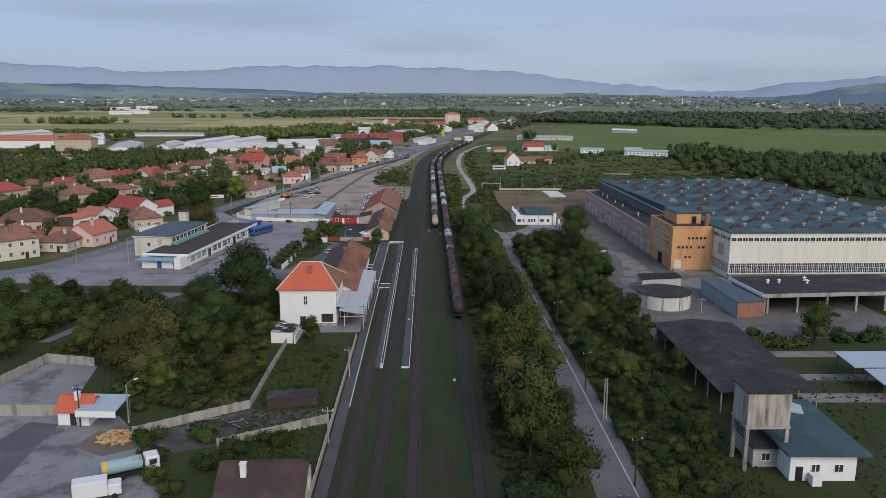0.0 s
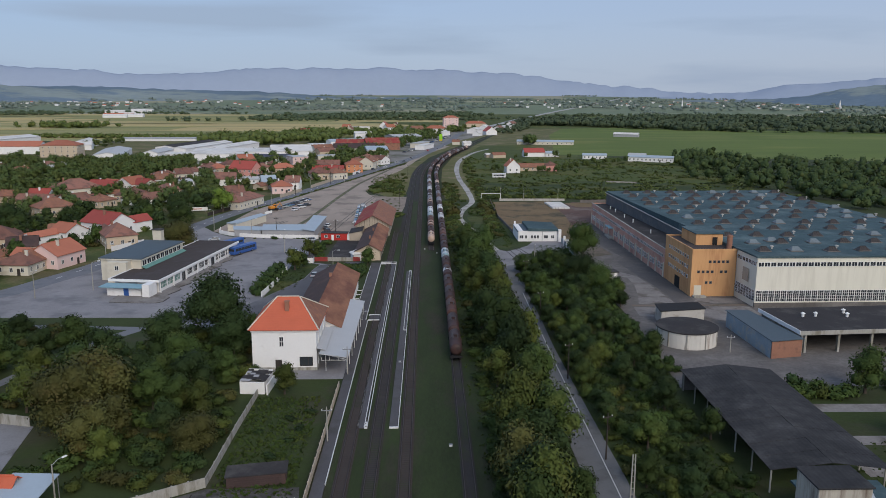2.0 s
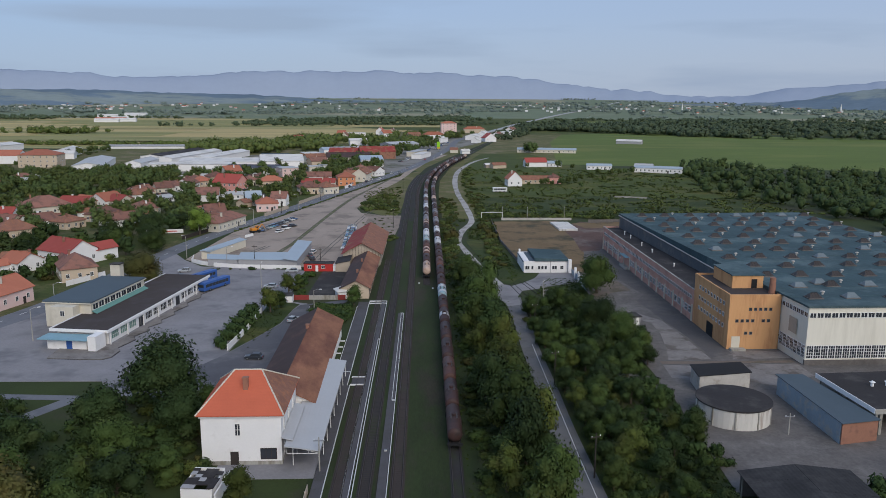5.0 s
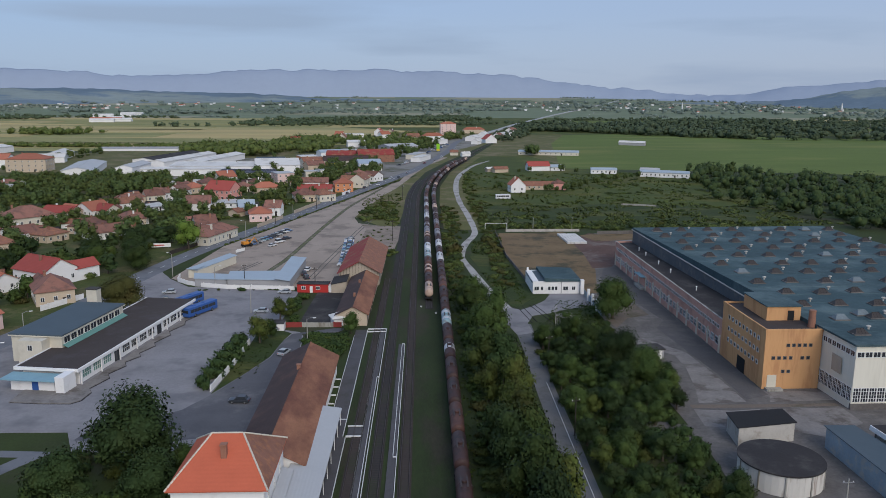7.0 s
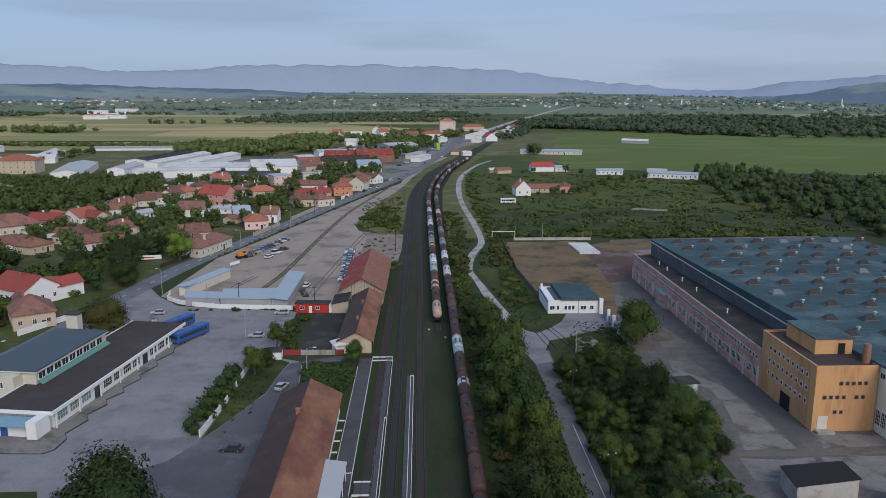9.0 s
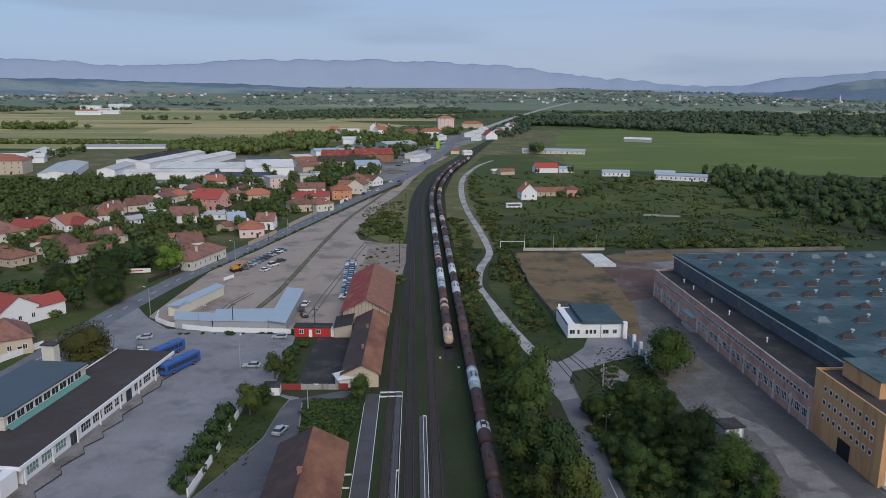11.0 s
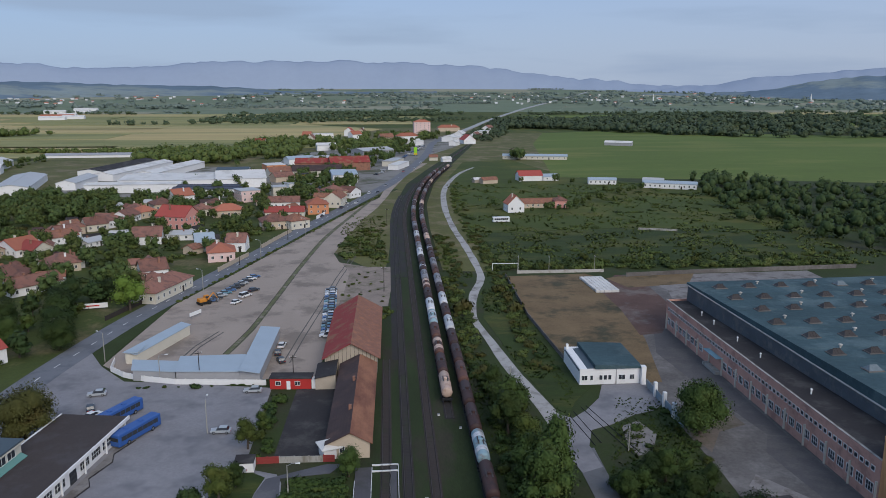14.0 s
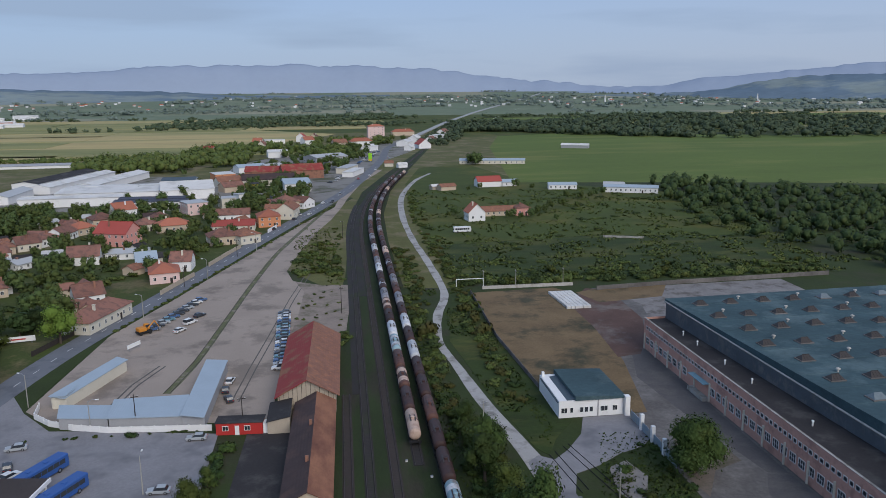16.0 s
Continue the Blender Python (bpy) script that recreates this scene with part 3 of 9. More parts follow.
# farm land in long strips towards the hills
rng = random.Random(4)
bm_sets = {"meadow": bmesh.new(), "pasture_strip": bmesh.new(), "dry_field": bmesh.new(), "farm_grass": bmesh.new(), "far_green": bmesh.new(), "far_dry": bmesh.new()}
y = 980.0
while y < 4500:
    h = 50 + 0.04 * y + rng.random() * 50
    x = -3600 + rng.random() * 200
    while x < 3600:
        w = 180 + rng.random() * 520
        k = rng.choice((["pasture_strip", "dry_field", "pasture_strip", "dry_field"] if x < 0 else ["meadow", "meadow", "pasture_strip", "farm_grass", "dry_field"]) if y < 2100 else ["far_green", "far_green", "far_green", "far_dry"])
        mid_x = x + w / 2
        road_x = 42 + 0.265 * (y - 930)
        if not (-330 < mid_x < 760 and y < 1420) and abs(mid_x - road_x) > w / 2 + 14:
            s = rng.uniform(-0.06, 0.06) * w
            q = [(x + 4, y), (x + w - 4, y + s), (x + w - 4, y + h - 6 + s), (x + 4, y + h - 6)]
            t = bm_sets[k]
            up = [t.verts.new((px, py, ground_z(py) + 0.35)) for px, py in q]
            lo = [t.verts.new((px, py, ground_z(py) - 0.5)) for px, py in q]
            t.faces.new(up)
            for i in range(4):
                t.faces.new((lo[i], lo[(i + 1) % 4], up[(i + 1) % 4], up[i]))
        x += w
    y += h
for k, label in (("meadow", "green meadows in long strips across the plain"), ("dry_field", "dry yellowish stubble fields across the plain"), ("pasture_strip", "olive-yellow pasture strips across the plain"), ("farm_grass", "darker pasture strips across the plain"), ("far_green", "haze-paled green far fields under the hills"), ("far_dry", "haze-paled stubble far fields under the hills")):
    tagged(new("field", mesh_of(bm_sets[k], k, "field")), label, "field", kind="structure")

sheet("meadow", [(128, 735), (330, 690), (470, 640), (760, 560), (1250, 700), (1200, 1180), (700, 1180), (340, 1330), (235, 1290), (180, 1080), (150, 880)], 0.06, "meadow", "wide mown green meadow beyond the farm sheds", "meadow")
sheet("dry_meadow", [(-1500, 1010), (-700, 950), (-330, 930), (-180, 990), (-60, 1240), (0, 1420), (-300, 1750), (-1200, 1950), (-2000, 1700)], 0.06, "dry_field", "wide dry yellow-green grassland beyond the town", "meadow")
sheet("pasture", [(36, 430), (190, 425), (205, 500), (120, 515), (40, 505)], 0.05, "rough_grass", "overgrown dark green pasture behind the factory wall", "pasture")
sheet("farm_grass", [(36, 505.2), (120, 515.2), (205, 500.2), (232, 560), (240, 640), (140, 735), (118, 880), (70, 860), (46, 740), (36, 600)], 0.055, "farm_grass", "olive-green grazed grass around the farm sheds", "pasture")

ROAD = [(-330, 138), (-180, 196), (-121, 224), (-106, 250), (-97, 285), (-92, 330), (-84.5, 374), (-73, 418), (-60, 468), (-46.5, 522), (-30, 585), (-13, 650), (8, 745), (40, 938), (62, 1120), (104, 1270), (157, 1480), (212, 1700), (318, 2080), (382, 2298), (487, 2597), (659, 3045), (761, 3301), (1040, 4000)]
ribbon("road", ROAD, 8.2, 0.10, "asphalt", "grey asphalt main road with worn centre dashes", "road")
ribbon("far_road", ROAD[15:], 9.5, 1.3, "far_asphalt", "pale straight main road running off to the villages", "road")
bm = bmesh.new()
for (x0, y0), (x1, y1) in zip(ROAD[3:12], ROAD[4:13]):
    L = math.hypot(x1 - x0, y1 - y0)
    ux, uy = (x1 - x0) / L, (y1 - y0) / L
    s = 1.0
    while s + 3 < L:
        a, b = (x0 + ux * s, y0 + uy * s), (x0 + ux * (s + 3), y0 + uy * (s + 3))
        n_ = (-uy * 0.09, ux * 0.09)
        prism(bm, [(a[0] - n_[0], a[1] - n_[1]), (b[0] - n_[0], b[1] - n_[1]), (b[0] + n_[0], b[1] + n_[1]), (a[0] + n_[0], a[1] + n_[1])][::-1], 0.10, 0.112)
        s += 9
tagged(new("road_marking", mesh_of(bm, "paint_white", "road_marking")), "white dashed centre line worn on the road", "road marking", kind="structure")

sheet("pavement", [(-122, 216), (-100, 209.5), (-62, 209), (-58, 201), (-33, 199), (-23.5, 199), (-23.5, 258), (-28, 270), (-34.5, 273), (-34.5, 313), (-58, 318), (-71, 320), (-80, 331), (-88, 345), (-93, 320), (-95, 290), (-102, 258), (-112, 238)], 0.07, "square", "worn grey asphalt station square with patches", "square")
sheet("footway", [(-112, 205), (-61, 201), (-70, 186), (-78, 160), (-80.5, 160), (-73, 187), (-66, 199), (-112, 202)], 0.05, "asphalt", "narrow grey asphalt footway through the shrubs", "footpath")
sheet("gravel_lot", [(-80, 332), (-70, 322), (-37, 319), (-24, 318), (-23, 368), (-16, 372), (-14, 380), (-14, 436), (-24.8, 447), (-28, 464), (-24.7, 496), (-16.6, 553), (-9.4, 590), (-2.5, 640), (1, 671), (14, 758), (30, 824), (36, 850), (30, 852), (22, 824), (6, 758), (-4.5, 671), (-8, 632), (-25, 578), (-38, 530), (-51, 480), (-64, 430), (-76, 388)], 0.06, "gravel", "pale compacted gravel yard with tyre tracks", "parking lot")
ribbon("old_siding_strip", [(-50, 338), (-46.5, 360), (-43.5, 396), (-40, 440), (-34, 500), (-24, 560), (-10, 640)], 2.0, 0.075, "old_siding", "grass-grown disused siding across the gravel yard", "siding")
bm = bmesh.new()
pts = [(-50, 338), (-46.5, 360), (-43.5, 396), (-40, 440), (-34, 500), (-24, 560), (-10, 640)]
for (x0, y0), (x1, y1) in zip(pts, pts[1:]):
    for o in (-0.75, 0.75):
        tube(bm, (x0 + o, y0, 0.12), (x1 + o, y1, 0.12), 0.09, n=4)
tagged(new("old_rail", mesh_of(bm, "rail_steel", "old_rail")), "rusty rails sunk in the gravel yard", "rail", kind="structure")
# darker sheet beside the wing, drawn out west over the square
sheet("alley", [(-35.5, 206), (-24.2, 204), (-24.2, 250), (-25.8, 252), (-27.2, 268.5), (-18.1, 269.7), (-16.0, 273.2), (-19, 273.4), (-29.8, 268.5), (-31.0, 263.3), (-32.2, 250), (-36.5, 237), (-40.6, 226), (-44, 219), (-51, 213.5), (-58, 211), (-59.5, 205.5), (-46, 204)], 0.078, "alley", "darker patchy alley sheet beside the station wing", "alley")
sheet("grass_patch", [(-40.4, 227), (-36.5, 237.4), (-32.3, 250.4), (-31.1, 263.6), (-30.0, 269), (-33.0, 271.5), (-38.9, 271), (-39.0, 257), (-39.4, 243)], 0.084, "rough_grass", "brownish grass patch along the white wall", "lawn")
sheet("grass_patch", [(-25.5, 251), (-15.6, 247), (-14.6, 262), (-15.0, 269.4), (-18.1, 269.5), (-26.9, 268.3)], 0.08, "grass", "overgrown grass between alley and platform", "lawn")
sheet("town_ground", [(-520, 230), (-200, 190), (-121, 226), (-106, 252), (-97, 287), (-92, 332), (-84.5, 376), (-73, 420), (-60, 470), (-46.5, 524), (-30, 587), (-13, 652), (-60, 680), (-100, 668), (-330, 690), (-520, 640)], 0.03, "garden", "green and brown garden plots of the town", "garden")
sheet("town_paving", [(-13, 653), (8, 747), (42, 932), (80, 1040), (150, 1290), (100, 1290), (40, 1126), (0, 1080), (-70, 1000), (-100, 930), (-100, 672), (-60, 682)], 0.032, "town_paving", "grey paved and gravelled yards of the shops", "yard")
sheet("town_ground", [(-520, 641), (-330, 691), (-101, 671), (-101, 903), (-330, 904), (-520, 904)], 0.031, "waste", "weedy green land round the works", "waste ground")
sheet("town_paving", [(-232, 664), (-143, 640), (-92, 640), (-85, 745), (-150, 835), (-235, 860)], 0.037, "town_paving", "pale paved yard of the white works", "yard")
sheet("waste_ground", [(-14, 438), (36, 425), (46, 505), (150, 735), (150, 880), (235, 1290), (150, 1290), (85, 1120), (42, 930), (8, 745), (-13, 650), (-30, 585), (-30, 470)], 0.028, "waste", "olive and tan weedy ground beside the railway", "waste ground")
sheet("waste_ground", [(-330, 906), (-130, 902), (-70, 1002), (0, 1082), (40, 1128), (85, 1122), (190, 1440), (-10, 1440), (-64, 1240), (-180, 988), (-330, 928)], 0.029, "waste", "olive weedy land behind the shops", "waste ground")
sheet("dark_yard", [(-29.5, 276), (-18, 275), (-18, 312), (-28.4, 312)], 0.09, "felt_dark", "dark asphalt yard beside the low goods shed", "yard")
sheet("west_yard", [(-110, 60), (-36, 60), (-34, 96), (-39, 108), (-49, 121), (-58, 122), (-62, 145), (-72, 148), (-76, 131), (-100, 118)], 0.07, "yard_slab", "pale cracked concrete yard of the timber depot", "yard")
sheet("factory_yard", [(55, 283), (55, 264), (54, 246), (54, 232), (54, 222), (54, 209), (46, 212), (44, 206), (54, 200), (51, 160), (112, 160), (112, 236), (84, 236), (84, 352), (116, 416), (84, 417), (76, 410), (66, 342), (58, 309), (56, 309)], 0.06, "dirty_concrete", "stained grey concrete yard around the factory", "yard")
sheet("drive", [(27.4, 276), (27.6, 290), (30.3, 292.5), (33.1, 290.2), (37.0, 294), (41.8, 300.6), (44.8, 308.6), (56, 308.8), (56, 297), (52.3, 292.9), (46.8, 290.8), (40.8, 286.5), (35.6, 284.1), (33.2, 277), (33.4, 268), (29, 266)], 0.074, "square", "grey gravelly drive curving to the factory gate", "drive")
bm = bmesh.new()
for (x0, y0), (x1, y1) in (((32.6, 292.5), (34.4, 277)), ((34.1, 293.5), (35.9, 278)), ((36.4, 295.5), (41.0, 272)), ((37.7, 296.4), (42.3, 273))):
    tube(bm, (x0, y0, 0.08), (x1, y1, 0.08), 0.11, n=4)
tagged(new("old_rail", mesh_of(bm, "black", "old_rail")), "dark disused rails crossing the gate drive", "rail", kind="structure")
sheet("rubble_patch", [(42.5, 285.4), (46.8, 287.8), (48.5, 281), (45, 273), (41.6, 272), (41, 277)], 0.066, "pale_slab", "pale rubble and broken concrete in the weeds", "rubble")
sheet("rear_apron", [(86, 415.5), (158, 418), (156, 358), (84, 355), (93, 394)], 0.064, "pale_slab", "pale broken concrete apron behind the hall", "yard")
for a in ([(57.7, 258.8), (61.0, 262.9), (64.6, 257), (68.3, 250.8), (69.4, 236), (69.9, 219.9), (59.9, 219.6), (62.2, 228.3), (64.4, 240), (64.8, 249)], [(57.7, 216.5), (65.0, 215.6), (71, 216.3), (70.9, 208.6), (61.3, 207.8), (57.0, 208.4)],
          [(77.5, 226.2), (91.3, 224.6), (90.4, 220.6), (74.7, 219.8)], [(72.4, 216.2), (88, 216.6), (88, 209), (78, 203), (72.2, 206)]):
    sheet("concrete_slab", a, 0.070, "pale_slab", "worn pale concrete slabs in the factory yard", "slab")
# darker strips of concrete hugging the office block and the wing
sheet("wet_strip", [(71.1, 278.4), (75.2, 277), (76.0, 250.6), (76.0, 226.5), (76.1, 223.7), (70.5, 221.2), (70.2, 236), (69.0, 250.8), (67.3, 271.4)], 0.072, "wet_concrete", "darker concrete along the office block", "yard")
sheet("wet_strip", [(71.4, 279), (75.2, 278), (76.2, 352), (71, 346), (66, 330), (68.5, 300)], 0.072, "wet_concrete", "darker concrete along the factory wing", "yard")
sheet("drain", [(57.7, 218.9), (70, 218.6), (88, 218.8), (88, 217.4), (70, 217.0), (57.7, 217.1)], 0.074, "brown_gravel", "earth-filled drain across the yard", "drain")
sheet("dirt_patch", [(56.5, 272), (62, 281), (69, 284), (68, 296), (62, 300), (58, 290), (55.5, 280)], 0.070, "brown_gravel", "brown dirt on the yard concrete", "yard")
sheet("red_soil", [(69, 398), (81, 417), (86, 415), (88, 400), (87, 378), (80, 358), (73.6, 346.4), (66.6, 345), (69, 372)], 0.074, "red_soil", "reddish brown gravel ground behind the wing", "bare ground")
sheet("verge", [(36.5, 426), (37.6, 366), (39.6, 326), (38.4, 309), (42.6, 308.4), (35.8, 299), (32.6, 292), (30.6, 296), (27.2, 321), (25.4, 345), (23.6, 366), (27.5, 392), (31, 410), (32.6, 426)], 0.05, "rough_grass", "green rough grass between path and field", "verge")
sheet("scrap_ground", [(-44, 112.4), (-36, 118.4), (-28.2, 123.4), (-15.2, 123.6), (-14.6, 118.6), (-22, 114.2), (-30, 109.6), (-37, 107.6)], 0.05, "scrap_soil", "dark littered ground between two garden walls", "bare ground")
sheet("dirt_patch", [(-50, 115.5), (-43.4, 114.6), (-42.2, 109), (-46, 106.6), (-51.5, 109.8)], 0.075, "brown_gravel", "brown bark and dirt round the firewood", "bare ground")
sheet("drive", [(-80, 60), (-60, 60), (-56.6, 100), (-57.4, 118), (-62.5, 119), (-66, 100)], 0.076, "alley", "dark worn asphalt drive across the depot yard", "drive")
sheet("east_yard", [(60, 92), (62, 124), (67, 140), (66, 158), (110, 150), (120, 90)], 0.055, "grass", "weedy grass strips beside the factory sheds", "yard")
for a, b in ((148, 151.6), (135, 138.3), (124.5, 128.6)):
    sheet("footway", [(67, a), (130, a - 1), (130, b - 1), (67, b)], 0.065, "pale_slab", "weathered concrete walkway between grass strips", "footpath")
sheet("dry_field", [(39.5, 418), (38, 366), (40.5, 327), (54.6, 326), (56.5, 309.5), (60, 309), (67, 342), (75, 412), (70, 420)], 0.065, "dry_yard", "bare brown dry ground behind the factory wall", "bare ground")
sheet("scrub_patch", [(76, 412), (85, 416), (112, 417), (104, 402), (80, 398)], 0.075, "dry_yard", "reddish bare soil by the rear wall", "bare ground")
ribbon("lane", [(26.8, 40), (27.0, 75), (27.3, 100), (28.0, 113), (28.4, 126), (28.4, 138), (28.6, 161), (28.9, 185), (29.6, 205), (30.0, 230), (31.0, 254), (31.4, 276)], [8.0, 8.0, 7.2, 6.4, 6.0, 5.9, 5.3, 4.8, 4.4, 4.2, 4.4, 5.0], 0.06, "lane", "patched grey asphalt lane beside the tracks", "lane")
sheet("worn_gravel", [(-20, 369), (-12, 373), (-6, 379), (-3.5, 420), (-3, 437), (-13, 438), (-24, 446), (-20, 430), (-21, 400), (-23, 372)], 0.066, "worn_gravel", "brown dirty gravel with weeds by the goods shed", "bare ground")
ribbon("path", [(31, 270), (28.4, 295), (24.8, 320), (22.4, 345), (20.6, 366), (23.6, 392), (28.6, 412), (30.2, 430), (30.0, 475), (28.9, 525), (30.2, 587), (35.2, 655), (44, 710), (57, 765), (74, 811)], [5.0, 3.8, 3.0, 2.5, 2.3, 2.7, 2.9, 2.7, 3.0, 3.0, 3.3, 3.7, 3.5, 3.2, 2.6], 0.07, "gravel_path", "pale gravel path winding beside the tracks", "path")
# joint line down the middle of the lane
bm = bmesh.new()
jl = [(28.9, 85), (29.2, 112), (29.5, 140), (29.7, 170), (30.3, 205), (30.8, 232)]
for (x0, y0), (x1, y1) in zip(jl, jl[1:]):
    prism(bm, [(x0 - 0.05, y0), (x0 + 0.05, y0), (x1 + 0.05, y1), (x1 - 0.05, y1)], 0.05, 0.072)
tagged(new("road_marking", mesh_of(bm, "paint_white", "road_marking")), "faded white edge line on the lane", "road marking", kind="structure")
sheet("verge", [(-86, 347), (-80.5, 334), (-76, 386), (-64, 430), (-51, 480), (-38, 530), (-25, 578), (-8, 632), (5, 672), (3, 676), (-14, 634), (-31, 580), (-43.5, 526), (-56, 474), (-69, 424), (-79.5, 378)], 0.05, "grass", "grass verge between road and gravel yard", "verge")

# ---------- railway ----------
sheet("track_bed", [(track_x(-16, 20), 20), (track_x(11, 20), 20), (track_x(11, 300), 300), (track_x(10.5, 520), 520), (track_x(10, 600), 600), (track_x(9, 700), 700), (track_x(7, 800), 800), (track_x(2, 1100), 1100), (track_x(-6, 1100), 1100), (track_x(-10, 800), 800), (track_x(-11, 700), 700), (track_x(-9.5, 600), 600), (track_x(-10.5, 450), 450), (track_x(-13, 420), 420), (track_x(-16, 300), 300)], 0.04, "track_grass", "weedy grass between the station tracks", "track bed")


def strip(name, o0, o1, y0, y1, z, material, label, category, kind="structure", step=12.0):
    """A slab that follows the tracks between two offsets."""
    bm = bmesh.new()
    n = max(1, int((y1 - y0) / step))
    rows = []
    for i in range(n + 1):
        y = y0 + (y1 - y0) * i / n
        a, b = track_x(o0, y), track_x(o1, y)
        rows.append([bm.verts.new(p) for p in ((a, y, -0.3), (a, y, z), (b, y, z), (b, y, -0.3))])
    for r, s in zip(rows, rows[1:]):
        for j in range(4):
            bm.faces.new((r[j], r[(j + 1) % 4], s[(j + 1) % 4], s[j]))
    bm.faces.new(rows[0])
    bm.faces.new(rows[-1][::-1])
    return tagged(new(name, mesh_of(bm, material, name)), label, category, kind=kind)


TRACKS = [(-11.05, 30, 330, "rust_ballast"), (-6.95, 30, 640, "ballast"), (-2.05, 30, 1090, "rust_ballast"), (2.75, 292, 900, "ballast"), (7.2, 60, 830, "ballast")]
for off, y0, y1, bed in TRACKS:
    strip("ballast_bed", off - 1.1, off + 1.1, y0, y1, 0.10, bed, "dark stone ballast under a rusty track", "ballast")
    tr = thing("railway_track", pose(0, 0, 0), "rusty steel rails on old wooden sleepers in ballast", "railway track", "station tracks", "structure")
    for k in (-0.75, 0.75):
        bm = bmesh.new()
        rows = []
        n = int((y1 - y0) / 8)
        for i in range(n + 1):
            y = y0 + (y1 - y0) * i / n
            x = track_x(off + k, y)
            rows.append([bm.verts.new(p) for p in ((x - 0.07, y, 0.14), (x - 0.045, y, 0.30), (x + 0.045, y, 0.30), (x + 0.07, y, 0.14))])
        for r, s in zip(rows, rows[1:]):
            for j in range(3):
                bm.faces.new((r[j], r[j + 1], s[j + 1], s[j]))
        part("rail", bm, "rail_steel", tr)
    bm = bmesh.new()
    y = y0 + 0.3
    while y < (0 if off > 5 else min(y1, 420)):
        x = track_x(off, y)
        box(bm, x - 1.15, y - 0.12, 0.02, x + 1.15, y + 0.12, 0.112)
        y += 0.62
    tagged(part("sleeper", bm, "wood", tr), kind="stuff")
# extra sidings towards the yard throat
for off, y0, y1 in ((-8.4, 330, 640), (-4.5, 420, 700)):
    strip("ballast_bed", off - 1.25, off + 1.25, y0, y1, 0.07, "ballast", "dark stone ballast of the yard throat", "ballast")

strip("platform_main", -16.8, -13.7, 205, 271, 0.28, "platform", "dark asphalt station platform with white edges", "platform")
strip("platform_main", -15.0, -13.2, 20, 205, 0.26, "platform", "narrow asphalt platform strip along the fence", "platform")
strip("platform_front", -31, -15.1, 166, 205, 0.07, "square", "grey paved forecourt by the station house", "platform")
strip("platform_island", -10.15, -9.05, 143, 272, 0.20, "platform", "narrow low island platform between tracks", "platform")
strip("platform_island", -5.1, -3.75, 143, 259, 0.20, "platform", "narrow low island platform between tracks", "platform")


def kerb(o, y0, y1, w=0.11, z=0.30, name="platform_edge"):
    strip(name, o - w / 2, o + w / 2, y0, y1, z, "paint_white", "white painted concrete platform edge", "kerb")


def crossbar(o0, o1, y, w=0.3, z=0.30):
    strip("platform_edge", o0, o1, y - w / 2, y + w / 2, z, "paint_white", "white painted end of a platform edge", "kerb", step=1)


for o, y0, y1 in ((-13.2, 124, 205), (-13.7, 205.5, 271), (-16.8, 212, 266), (-10.3, 143, 272), (-9.2, 143, 236), (-8.75, 143, 236), (-8.75, 236.5, 272), (-3.6, 143, 197), (-4.25, 197.2, 259), (-3.6, 197.2, 259)):
    kerb(o, y0, y1)
for o0, o1, y in ((-9.2, -8.75, 143), (-9.2, -8.75, 144), (-9.2, -8.75, 145), (-5.1, -3.6, 143), (-4.25, -3.6, 197), (-4.25, -3.6, 259), (-9.2, -8.75, 236), (-13.7, -8.75, 272), (-13.7, -8.75, 269.6), (-13.2, -10.4, 205.6), (-13.2, -10.4, 210), (-16.8, -13.7, 213)):
    crossbar(o0, o1, y)
strip("level_crossing", -13.0, -10.4, 206, 209.8, 0.18, "platform", "boarded foot crossing between platforms", "crossing")
for i in range(6):
    crossbar(-18.6, -17.1, 212 + 4.6 * i, 0.25, 0.22)
# small pits and point boxes by the tracks
for o, y in ((4.9, 136), (0.4, 294), (4.6, 287), (-4.4, 175)):
    b = thing("point_box", pose(track_x(o, y), y, 0.0), "small white metal point box beside the track", "point box", "point boxes")
    part("housing", one_box(-0.25, -0.2, 0, 0.25, 0.2, 0.38, bev=0.03), "paint_white", b)
    part("lid", one_box(-0.27, -0.22, 0.38, 0.27, 0.22, 0.43), "steel", b)

# tyre tracks and patched seams on the yards
def wheel_marks(pts, gap, w, material, label, z):
    bm = bmesh.new()
    for side in (-gap / 2, gap / 2):
        for (x0, y0), (x1, y1) in zip(pts, pts[1:]):
            L = math.hypot(x1 - x0, y1 - y0)
            nx, ny = -(y1 - y0) / L, (x1 - x0) / L
            prism(bm, [(x0 + nx * (side - w / 2), y0 + ny * (side - w / 2)), (x1 + nx * (side - w / 2), y1 + ny * (side - w / 2)), (x1 + nx * (side + w / 2), y1 + ny * (side + w / 2)), (x0 + nx * (side + w / 2), y0 + ny * (side + w / 2))], z - 0.05, z)
    tagged(new("tyre_track", mesh_of(bm, material, "tyre_track")), label, "tyre track", kind="structure")


wheel_marks([(-61, 331), (-59, 345), (-55, 358)], 1.6, 0.5, "tyre_track", "dark tyre tracks in the gravel yard", 0.066)
wheel_marks([(-33, 330), (-31, 352), (-28, 380), (-24, 420), (-19, 460)], 1.7, 0.35, "tyre_track", "dark tyre tracks in the gravel yard", 0.065)


